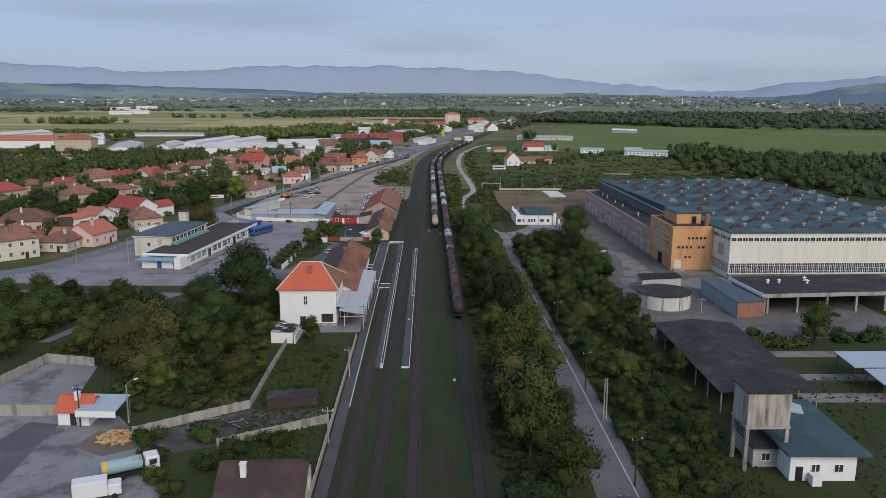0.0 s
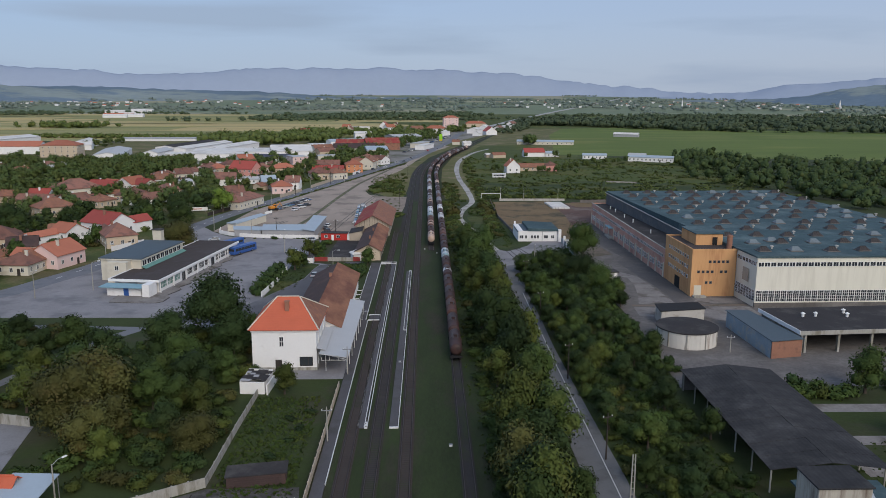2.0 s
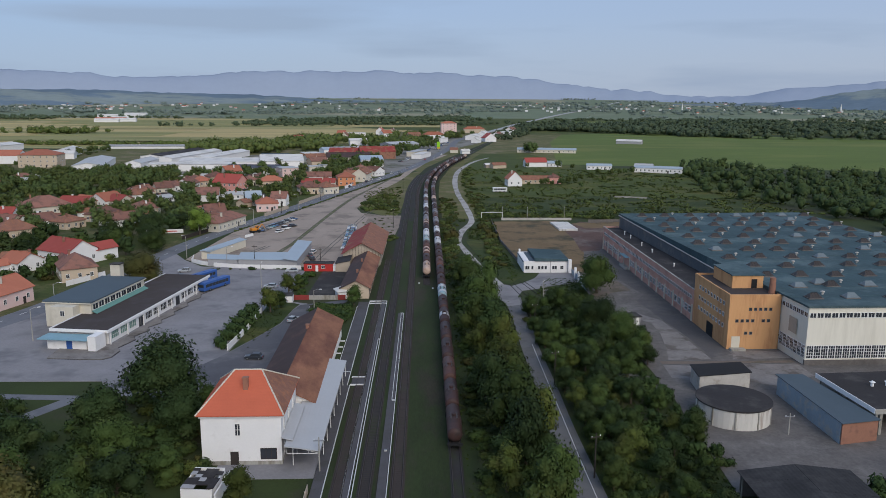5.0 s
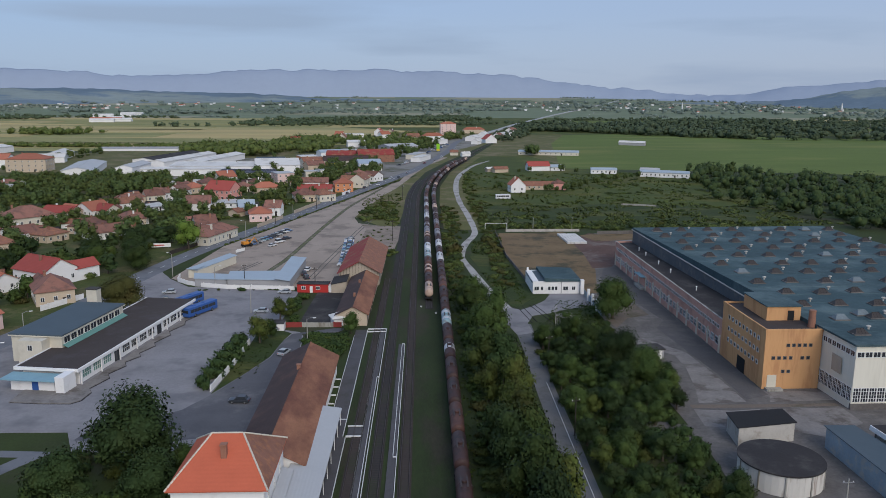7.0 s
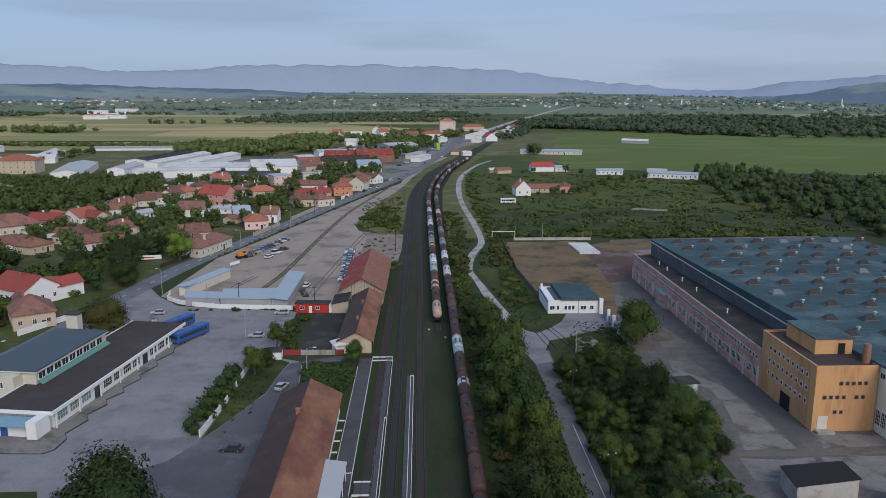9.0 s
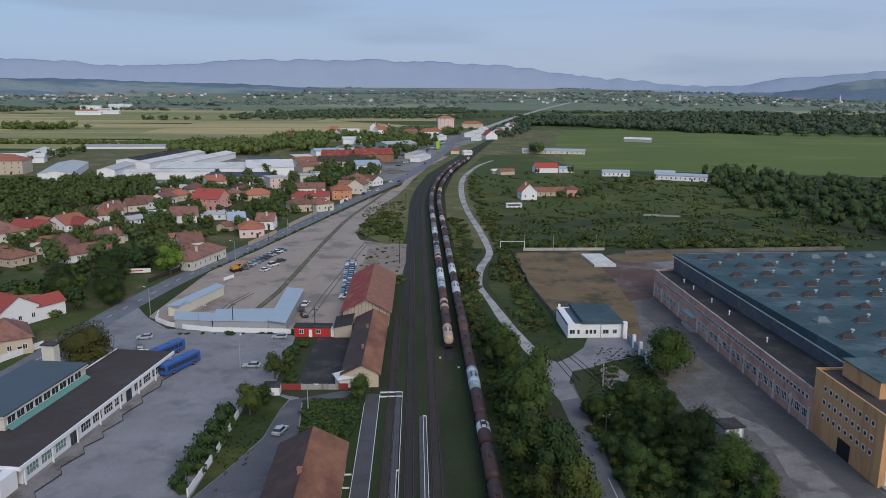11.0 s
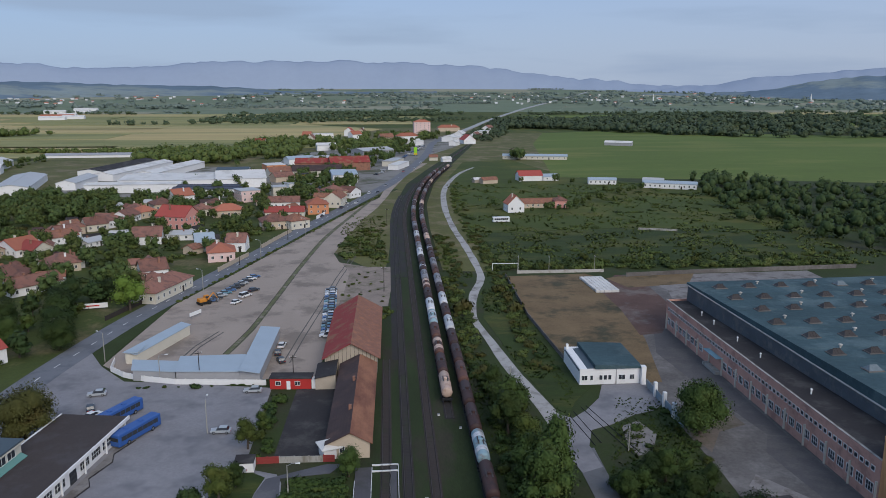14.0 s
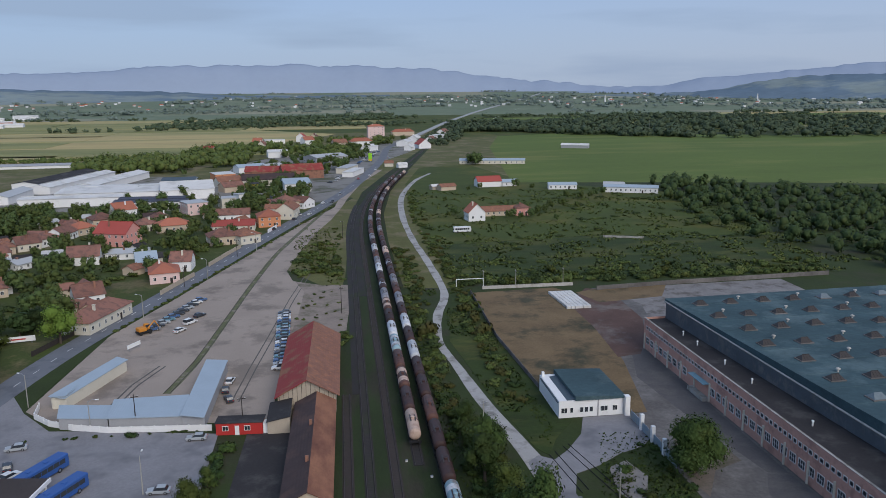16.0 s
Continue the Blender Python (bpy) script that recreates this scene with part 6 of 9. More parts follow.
# ---------- goods sheds ----------
gs = thing("goods_shed", pose(-15.4, 343, 0, 0, 0, -1), "tall goods shed with a faded red tiled roof", "shed")
part("wall", loft(bmesh.new(), [(-6.6, 0), (6.4, 0), (6.4, 4.4), (0, 8.0), (-6.6, 4.4)], "y", -22, 22), "board", gs)
for sg, mk in ((-1, "shed_tile"), (1, "old_tile")):
    part("roof", loft(bmesh.new(), [(0, 8.1), (sg * 7.3, 4.0), (sg * 7.3, 4.2), (0, 8.3)], "y", -22.8, 22.8), mk, gs)
for i in range(13):
    x = -6.2 + i
    part("batten", one_box(x - 0.04, -22.06, 0, x + 0.04, -22.0, 4.4 + 3.6 * (1 - abs(x) / 6.6)), "wood", gs)
ls = thing("low_goods_shed", pose(-14.0, 299, 0, 0, 0, -1.2), "long low goods shed with dark and rust-red slopes", "shed")
part("wall", loft(bmesh.new(), [(-4.6, 0), (3.7, 0), (3.7, 3.3), (0, 5.3), (-4.6, 3.1)], "y", -23.5, 21.0), "beige_wall", ls)
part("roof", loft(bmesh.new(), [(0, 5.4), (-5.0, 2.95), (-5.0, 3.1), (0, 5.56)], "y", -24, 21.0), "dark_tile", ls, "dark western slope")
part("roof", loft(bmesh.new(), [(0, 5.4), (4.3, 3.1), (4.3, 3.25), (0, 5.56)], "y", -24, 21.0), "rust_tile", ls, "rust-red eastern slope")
for y in (-12, 4):
    part("chimney", one_box(-0.9, y - 0.3, 4.6, -0.3, y + 0.3, 6.3), "brick", ls)
window(ls, -1.6, -23.52, 1.2, 180, 1.1, 1.4)
for i in range(9):
    part("door", one_box(3.69, -21 + 4.6 * i, 0.3, 3.77, -18.8 + 4.6 * i, 2.7), "wood", ls)
lean("side_shed", [(-19.2, 321), (-19.2, 311), (-24, 311), (-24, 321)], 2.8, 3.8, "felt_dark", "board", "lean-to shed with a dark felt roof")
h_ = house(-18.5, 277, 3.6, 3.6, 2.2, 20, "hip", "sheet_white", "white_wall", 1.2, False, wins=False, label="small white pavilion hut with a pyramid roof", name="hut", cat="hut")
wall_run([(-32.6, 274.6), (-28, 274.7)], 1.4, "shed_tile", "low dark red yard wall", step=2.8)
wall_run([(-19.6, 274.5), (-17.4, 274.4)], 1.4, "shed_tile", "low dark red yard wall", step=2.8)
wall_run([(-28, 274.7), (-19.6, 274.5)], 1.3, "concrete", "pale concrete yard gate panels", step=2.6)
wall_run([(-40.8, 228.5), (-39.6, 243), (-39.2, 261)], 1.5, "white_wall", "low white wall beside the shrubs", step=3)
lean("small_shed", [(-32.4, 274.0), (-35.9, 274.0), (-35.9, 271.2), (-32.4, 271.2)], 1.9, 2.2, "felt_dark", "white_wall", "tiny white shed with a flat roof")


# ---------- factory ----------
hall = thing("factory_hall", pose(0, 0, 0), "huge cream factory hall with a blue-grey felt roof", "factory")
HP = [(89, 215.5), (162, 216.5), (155, 355), (83, 352)]
H = 13.3
part("wall", prism(bmesh.new(), HP, 0, H), "hall_wall", hall)
part("roof", prism(bmesh.new(), [(88.6, 215.1), (162.4, 216.1), (155.4, 355.4), (82.6, 352.4)], H, H + 0.4), "felt_blue", hall)
part("plinth", prism(bmesh.new(), [(88.9, 215.4), (162.1, 216.4), (162.1, 216.9), (88.9, 215.9)], 0, 1.3), "dirty_concrete", hall, "stained concrete plinth")
ang = math.degrees(math.atan2(1.0, 73))
for i in range(44):
    t_ = (i + 0.6) / 44.4
    x, y = 89 + 73 * t_, 215.5 + t_
    window(hall, x, y - 0.02, 10.9, 180 + ang, 1.5, 1.2, 2, 1)
    window(hall, x, y - 0.02, 1.6, 180 + ang, 1.62, 3.0, 3, 4)
wang = math.degrees(math.atan2(136.5, -6.0))
for i in range(9):
    t_ = (i + 0.6) / 85
    x, y = 89 - 6 * t_, 215.5 + 136.5 * t_
    window(hall, x - 0.02, y, 10.9, 90 + wang - 90, 1.4, 1.2, 2, 1)
    window(hall, x - 0.02, y, 1.6, 90 + wang - 90, 1.5, 3.0, 3, 4)
part("loading_panel", one_box(88.5, 219.5, 6.0, 88.62, 223.0, 9.5), "board", hall, "brown weathered panel")
# clerestory strip along the long side and gutter
part("clerestory", prism(bmesh.new(), [(87.9, 231), (88.35, 231), (82.95, 351.5), (82.55, 351.5)], 8.3, H - 0.5), "clerestory", hall, "grimy glazed strip above the wing")
bm = bmesh.new()
lo, hi = [[bm.verts.new((x + o, y, z)) for x, y, z in ((87.85, 229, 10.6), (82.45, 352.2, 13.0), (82.45, 352.2, H + 0.41), (87.85, 229, H + 0.41))] for o in (0.0, 0.5)]
bm.faces.new(lo)
bm.faces.new(hi[::-1])
for i in range(4):
    bm.faces.new((lo[i], hi[i], hi[(i + 1) % 4], lo[(i + 1) % 4]))
part("felt_apron", bm, "felt_blue", hall, "roof felt folded down over the edge")
part("gutter", tube(bmesh.new(), (87.75, 229, 10.6), (82.35, 352.2, 13.0), 0.2, n=6), "stained_white", hall, "pale dented gutter")
U, V = Vector((72.5, 1.5, 0)).normalized(), Vector((-6.3, 137, 0)).normalized()
BASE = Vector((88.6, 216, H + 0.4))


def roof_at(u, v):
    p = BASE + U * u + V * v
    return pose(p.x, p.y, p.z, 0, 0, 2.4)


def skylight():
    s = thing("skylight", pose(0, 0, 0), "dark tent-shaped glass skylight on the factory roof", "skylight", "roof skylights")
    part("curb", one_box(-1.75, -1.35, 0, 1.75, 1.35, 0.22), "dirty_concrete", s, "pale worn kerb")
    bm = hip(bmesh.new(), -1.5, -1.15, 1.5, 1.15, 0.22, 0.95, 0.06, 0.7)
    gl = part("glazing", bm, "sky_glass", s)
    bm = bmesh.new()
    for i in range(3):
        x = -0.7 + 0.7 * i
        for sg in (-1, 1):
            tube(bm, (x, sg * 1.17, 0.3), (x, 0, 1.25), 0.04, n=4)
    tube(bm, (-0.8, 0, 1.25), (0.8, 0, 1.25), 0.06, n=5)
    part("glazing_bar", bm, "felt_dark", gl)
    return s


def skylight_glazed():
    s = thing("skylight", pose(0, 0, 0), "pale glazed skylight on the factory roof", "skylight", "roof skylights")
    part("curb", one_box(-1.75, -1.35, 0, 1.75, 1.35, 0.22), "dirty_concrete", s, "pale worn kerb")
    part("glazing", hip(bmesh.new(), -1.5, -1.15, 1.5, 1.15, 0.22, 0.95, 0.06, 0.7), "dusty_pane", s, "pale dusty panes")
    return s


def roof_vent():
    s = thing("roof_vent", pose(0, 0, 0), "small pale mushroom roof ventilator", "ventilator", "roof ventilators")
    part("shaft", tube(bmesh.new(), (0, 0, 0), (0, 0, 0.6), 0.22, n=12), "stained_white", s)
    part("cap", tube(tube(bmesh.new(), (0, 0, 0.6), (0, 0, 0.8), 0.5, 0.46, 12), (0, 0, 0.8), (0, 0, 0.92), 0.46, 0.15, 12), "stained_white", s)
    return s


sk, sg_, rv = skylight(), skylight_glazed(), roof_vent()
sg_.matrix_basis = roof_at(14, 20)
rr = random.Random(12)
first_s = first_v = True
for a in range(8):
    for b in range(12):
        u, v = 5 + 9.0 * a + (2.0 if b % 2 else 0), 6 + 11.2 * b
        m = roof_at(u + rr.uniform(-0.5, 0.5), v + rr.uniform(-0.6, 0.6))
        if u > 70:
            continue
        if first_s:
            sk.matrix_basis, first_s = m, False
        else:
            copy_thing(sg_ if rr.random() < 0.04 * a + 0.1 else sk, m)
        if (a + b) % 2 == 0:
            m = roof_at(u + 3.8, v + 3.2)
            if first_v:
                rv.matrix_basis, first_v = m, False
            else:
                copy_thing(rv, m)
# felt seams on the great roof
bm = bmesh.new()
for i in range(1, 18):
    p, q = BASE + V * (7.6 * i), BASE + V * (7.6 * i) + U * 72
    tube(bm, p, q, 0.07, n=4)
tagged(part("felt_seam", bm, "felt_blue", hall), kind="stuff")

fb = thing("factory_wing", pose(76.1, 250, 0), "long pink brick factory wing with rows of windows", "factory")
part("wall", prism(bmesh.new(), [(0, 0), (11.2, 0), (6.9, 102), (0.4, 101.6)], 0, 8.0), "pink_brick", fb)
part("roof", prism(bmesh.new(), [(0.36, 0.2), (11.1, 0.2), (6.9, 101.6), (0.7, 101.3)], 8.0, 8.25), "felt_dark", fb)
bm = bmesh.new()
prism(bm, [(-0.05, 0), (0.32, 0), (0.72, 101.9), (0.33, 101.9)], 8.0, 8.7)
prism(bm, [(0.72, 101.5), (6.9, 101.9), (6.9, 102.2), (0.72, 101.9)], 8.0, 8.7)
part("parapet", bm, "pink_brick", fb)
part("coping", prism(bmesh.new(), [(-0.1, 0), (0.37, 0), (0.77, 102.0), (0.28, 102.0)], 8.7, 8.78), "concrete", fb, "pale coping stones")
for i in range(60):
    y = 2.0 + 1.65 * i
    window(fb, 0.0039 * y - 0.02, y, 5.9, 90, 1.15, 1.0, 1, 1)
for i in range(34):
    y = 2.4 + 2.92 * i
    if not 62 < y < 74:
        window(fb, 0.0039 * y - 0.02, y, 1.9, 90, 2.1, 1.9, 3, 2)
for i in range(14):
    y = 0.5 + 7.7 * i
    part("pilaster", one_box(0.0039 * y - 0.35, y - 0.15, 0, 0.0039 * y - 0.002, y + 0.15, 4.6), "cream_wall", fb, "whitewashed pilaster")
part("loading_bay", one_box(-1.3, 62.5, 0, 0.2, 70.5, 0.9), "concrete", fb)
part("bay_canopy", one_box(-1.4, 62.5, 4.2, 0.2, 70.5, 4.36), "teal_tin", fb, "pale blue bay canopy")
for y in (30, 52, 64, 78, 86):
    part("vent_pipe", tube(tube(bmesh.new(), (4.5, y, 8.2), (4.5, y, 9.3), 0.16, n=8), (4.5, y, 9.3), (4.5, y, 9.55), 0.32, 0.05, 8), "frame_white", fb)

yb = thing("ochre_block", pose(76.1, 227, 0), "ochre four-storey factory office block with small windows", "office block")
part("wall", one_box(0, 0, 0, 12.2, 22.9, 12.7), "ochre_wall", yb)
part("parapet", box(box(box(box(bmesh.new(), -0.06, -0.06, 12.7, 12.26, 0.3, 13.3), -0.06, 22.6, 12.7, 12.26, 22.96, 13.3), -0.06, 0.3, 12.7, 0.3, 22.6, 13.3), 11.9, 0.3, 12.7, 12.26, 22.6, 13.3), "ochre_wall", yb)
part("roof", one_box(0.3, 0.3, 12.7, 11.9, 22.6, 12.85), "felt_brown", yb)
ph = part("penthouse", one_box(3.6, 8.0, 12.85, 11.2, 20.0, 16.0), "ochre_wall", yb)
part("penthouse_roof", one_box(3.3, 7.7, 16.0, 11.5, 20.3, 16.25), "felt_blue", ph)
part("doorway", one_box(8.3, 7.93, 12.9, 9.7, 8.01, 15.1), "black", ph)
for s in range(3):
    for i in range(9):
        window(yb, -0.02, 3.2 + 1.95 * i, 4.6 + 2.7 * s, 90, 1.0, 1.0, 1, 1)
for i in range(5):
    window(yb, 5.0 + 1.2 * i, -0.02, 9.4, 180, 0.75, 0.75, 1, 1, "dirty_concrete")
for i in (0, 1, 2, 3, 5, 6):
    window(yb, 2.0 + 1.25 * i, -0.02, 6.6, 180, 0.75, 0.75, 1, 1, "dirty_concrete")
for i in range(2):
    window(yb, 4.3 + 1.2 * i, -0.02, 3.6, 180, 0.75, 0.75, 1, 1, "dirty_concrete")
part("entrance", one_box(-0.1, 9.0, 0, 0.02, 13.0, 3.4), "black", yb)
part("door", one_box(1.0, -0.1, 0, 3.0, 0.02, 3.2), "cream_wall", yb, "pale boarded doorway")
part("flue", tube(bmesh.new(), (11.2, 3.0, 12.7), (11.2, 3.0, 16.6), 0.8, 0.7, 14), "brick", yb, "dark brick flue")
part("step", one_box(0.6, -1.6, 0, 4.0, -0.1, 0.5), "concrete", yb)

wh = thing("gate_house", pose(39.4, 309.0, 0), "low white gate house with a blue-grey roof", "building")
part("wall", one_box(0, 0, 0, 14.8, 16.5, 4.0), "white_wall", wh)
part("main_roof", loft(bmesh.new(), [(3.6, 4.02), (15.2, 4.02), (15.2, 4.55), (3.6, 5.1)], "y", -0.4, 17.0), "felt_blue", wh)
part("side_roof", loft(bmesh.new(), [(-0.3, 3.55), (3.58, 4.02), (3.58, 4.2), (-0.3, 3.75)], "y", 0.2, 15.0), "slate_blue", wh)
for x, w in ((1.2, 1.5), (2.9, 0.8), (5.2, 0.9), (6.3, 0.9), (7.4, 0.9), (10.4, 1.7), (12.9, 1.2)):
    window(wh, x, -0.02, 1.1, 180, w, 1.3, 2 if w > 1 else 1, 1)
part("divider", one_box(8.9, -0.14, 0, 9.1, -0.02, 4.0), "grey_wall", wh)
part("gate_pier", one_box(14.9, -1.2, 0, 16.0, 0.2, 4.6), "white_wall", wh, "tall white gate pier")
part("chimney", one_box(0.2, 15.0, 3.5, 0.8, 15.6, 5.2), "white_wall", wh)
fence = thing("gate_fence", pose(55.2, 308, 0), "blue-grey metal gate panels between white piers", "fence")
for i, (y, h) in enumerate(((-7.5, 3.6), (-13.5, 3.6), (-19.5, 3.6))):
    part("pier", one_box(-0.45 - 0.07 * i, y - 0.4, 0, 0.35 - 0.07 * i, y + 0.4, h, bev=0.04), "white_wall", fence)
for i in range(4):
    part("panel", one_box(-0.1, -1.3 - 6.0 * i - 5.6, 0.1, 0.0, -1.3 - 6.0 * i, 2.0), "blue_wall", fence)
hut = thing("guard_hut", pose(59, 248.5, 0, 0, 0, 8), "small dark-roofed hut with one white wall", "hut")
part("body", one_box(-2, -2, 0, 2, 2, 2.3), "grey_wall", hut)
part("roof", one_box(-2.3, -2.3, 2.3, 2.3, 2.3, 2.55), "felt_dark", hut)
for x in (-1.4, 1.2):
    part("panel", one_box(x - 0.35, -2.06, 0, x + 0.35, -2.0, 2.2), "white_wall", hut)

# ---------- sheds south of the hall ----------
rt = thing("round_tank", pose(61.7, 188, 0), "round whitewashed concrete tank with a dark roof", "tank")
part("wall", tube(bmesh.new(), (0, 0, 0), (0, 0, 3.5), 6.6, n=40), "limewash", rt)
part("roof", tube(tube(bmesh.new(), (0, 0, 3.5), (0, 0, 3.75), 6.8, n=40), (0, 0, 3.75), (0, 0, 4.1), 6.7, 0.6, 40), "felt_dark", rt)
for i in range(10):
    a = math.tau * i / 10
    part("rib", one_box(-0.1, -0.12, 0, 0.12, 0.12, 3.4), "concrete", rt).matrix_basis = pose(6.62 * math.cos(a), 6.62 * math.sin(a), 0, 0, 0, math.degrees(a))
lean("flat_hut", [(70.9, 207.5), (60.2, 206.2), (59.6, 199.6), (70.7, 201.6)], 3.6, 3.6, "black", "stained_white", "flat-roofed white pump house with a black felt roof")
a1 = lean("workshop", [(80.2, 198.6), (75.0, 198.8), (75.4, 176.0), (82.6, 177.4)], 3.9, 3.9, "slate_blue", "blue_wall", "low blue-walled workshop with a grey roof")
part("brick_front", prism(bmesh.new(), [(0.5 - 5.2, -22.7 - 0.02), (2.4, -21.3 - 0.02), (2.4, -21.5), (0.5 - 5.2, -22.95)], 0, 3.7), "brick", a1, "bare brick front")
a2 = thing("open_garage", pose(83.6, 179.6, 0, 0, 0, 4), "long open-fronted concrete garage with a dark roof", "garage")
part("back_wall", one_box(0, 16.5, 0, 40, 17, 4.6), "dirty_concrete", a2)
part("side_wall", one_box(0, 0, 0, 0.4, 16.5, 4.6), "concrete", a2)
part("roof", one_box(-0.6, -0.6, 4.6, 40.6, 17.5, 5.0), "felt_dark", a2)
part("lintel", one_box(-0.6, -0.72, 4.1, 40.6, -0.602, 5.05), "concrete", a2)
part("side_beam", one_box(-0.75, -0.6, 4.2, -0.602, 17.5, 5.1), "white_wall", a2)
for i in range(6):
    part("post", one_box(0.6 + 7.6 * i, -0.3, 0, 1.1 + 7.6 * i, 0.3, 4.6), "concrete", a2)
for i, (x, y) in enumerate(((6, 10), (9, 10), (16, 9), (17, 12))):
    part("roof_vent", tube(tube(bmesh.new(), (x, y, 5.0), (x, y, 5.8), 0.3, n=10), (x, y, 5.8), (x, y, 6.1), 0.55, 0.1, 10), "frame_white", a2)
ca = thing("open_store", pose(58.7, 139.5, 0, 0, 0, -1), "long open store under dark corrugated sheets", "store shed")
rr = random.Random(3)
for i in range(10):
    for sg in (-1, 1):
        z = 0.02 * i % 0.05
        bm = loft(bmesh.new(), [(sg * 0.02, 4.75 + z), (sg * 8.5, 3.75 + z), (sg * 8.5, 3.83 + z), (sg * 0.02, 4.83 + z)], "y", -19.8 + 3.95 * i, -15.82 + 3.95 * i + 0.1)
        part("roof_sheet", bm, "eternit", ca).location.z = rr.uniform(-0.04, 0.04)
for i in range(7):
    for x in (-8, 8):
        part("post", tube(bmesh.new(), (x, -19 + 6.3 * i, 0), (x, -19 + 6.3 * i, 3.8), 0.13, n=8), "concrete", ca)
part("back_wall", one_box(-8.1, 19.2, 0, 8.1, 19.4, 3.7), "dirty_concrete", ca)
sh = thing("pump_house", pose(56.0, 106.2, 0, 0, 0, -2), "small white works house with a dark blue felt roof", "building")
part("wall", one_box(-4.7, -9.0, 0, 4.4, 9.0, 3.9), "white_wall", sh)
part("roof", loft(bmesh.new(), [(-5.5, 3.95), (6.0, 3.95), (6.0, 4.2), (0, 4.6), (-5.5, 4.2)], "y", -9.9, 9.8), "felt_blue", sh)
part("torn_felt", prism(bmesh.new(), [(-3.6, 5.0), (2.5, 3.4), (3.4, 6.5), (1.0, 9.4), (-2.8, 9.2)], 4.30, 4.66), "sheet_grey", sh, "torn pale roofing")
for x in (-1.2, 2.0):
    window(sh, x, -9.02, 1.3, 180, 1.3, 1.2)
part("door", one_box(-3.9, -9.06, 0, -2.9, -9.0, 2.1), "black", sh)
part("annex", one_box(-8.2, -5.0, 0, -4.72, 2.0, 2.9), "stained_white", sh)
part("annex_roof", one_box(-8.5, -5.4, 2.9, -4.6, 2.3, 3.1), "felt_dark", sh)
window(sh, -6.4, -5.02, 1.0, 180, 1.3, 1.2)
part("crate", one_box(-2.2, -10.6, 0, -0.9, -9.3, 1.4), "frame_white", sh)
wt = thing("water_tower", pose(48.4, 102.6, 0), "square concrete water tank on four stained legs", "water tower")
bm = one_box(-2.7, -2.5, 6.8, 3.4, 2.5, 11.6, bev=0.06)
part("tank", bm, "tank_wall", wt)
part("roof_slab", one_box(-2.9, -2.7, 11.6, 3.6, 2.7, 11.82, bev=0.05), "eternit", wt, "dark weathered roof slab")
part("floor_beam", one_box(-2.8, -2.6, 6.4, 3.5, 2.6, 6.8), "concrete", wt)
for x in (-2.45, 3.15):
    for y in (-2.2, 2.2):
        part("leg", one_box(x - 0.25, y - 0.25, 0, x + 0.25, y + 0.25, 6.4), "tank_wall", wt)
def open_shed(x, y, w, d, h, label):
    """Sheet roof on rusty posts with a lattice of beams."""
    t = thing("metal_roof_shed", pose(x, y, 0), label, "shed")
    part("roof", loft(bmesh.new(), [(-0.4, h), (d + 0.4, h + 0.6), (d + 0.4, h + 0.7), (-0.4, h + 0.1)], "x", -0.4, w + 0.4), "sheet_blue", t)
    for i in range(4):
        for yy in (0.1, d - 0.1):
            part("post", tube(bmesh.new(), (w * i / 3, yy, 0), (w * i / 3, yy, h + 0.5 * yy / d), 0.10, n=6), "rust_frame", t)
    for yy in (0.1, d - 0.1):
        part("beam", one_box(0, yy - 0.07, h - 0.25, w, yy + 0.07, h - 0.05), "rust_frame", t)


open_shed(79.5, 132.2, 16, 6.4, 3.6, "open shed with a pale metal roof on rusty posts")
open_shed(80.5, 124.6, 15, 5.6, 3.2, "lower open shed with a pale metal roof")

# rear walls, portal, stacks
wall_run([(44.2, 422.4), (78.2, 422.3)], 1.2, "stained_white", "low white wall behind the bare field", step=4.0)
wall_run([(84.5, 414), (117, 417.5), (180, 421)], 1.6, "dirty_concrete", "broken concrete rear wall of the factory", step=3.2)
wall_run([(39.0, 418), (37.6, 366), (39.6, 327)], 1.2, "dirty_concrete", "overgrown low concrete fence", step=3.0)
gp = thing("pipe_portal", pose(39.8, 424.2, 0), "white pipe portal over the field entrance", "portal")
for x in (-5, 5):
    part("post", tube(bmesh.new(), (x, 0, 0), (x, 0, 3.6), 0.14, n=8), "frame_white", gp)
part("beam", tube(bmesh.new(), (-5.1, 0, 3.6), (5.1, 0, 3.6), 0.14, n=8), "frame_white", gp)
bk = mesh_of(one_box(-0.62, -1.0, 0, 0.62, 1.0, 0.9, bev=0.05), "sheet_white", "wrapped_pallet")
for i in range(6):
    for j in range(9):
        o = new("wrapped_pallet", bk)
        o.matrix_basis = pose(67.4 + 1.4 * i - 0.1 * j, 393 + 2.25 * j, 0.06, 0, 0, 3 * ((i * 7 + j * 3) % 5 - 2))
        tagged(o, "white wrapped pallet of blocks on bare ground", "pallet", "stacked pallets")


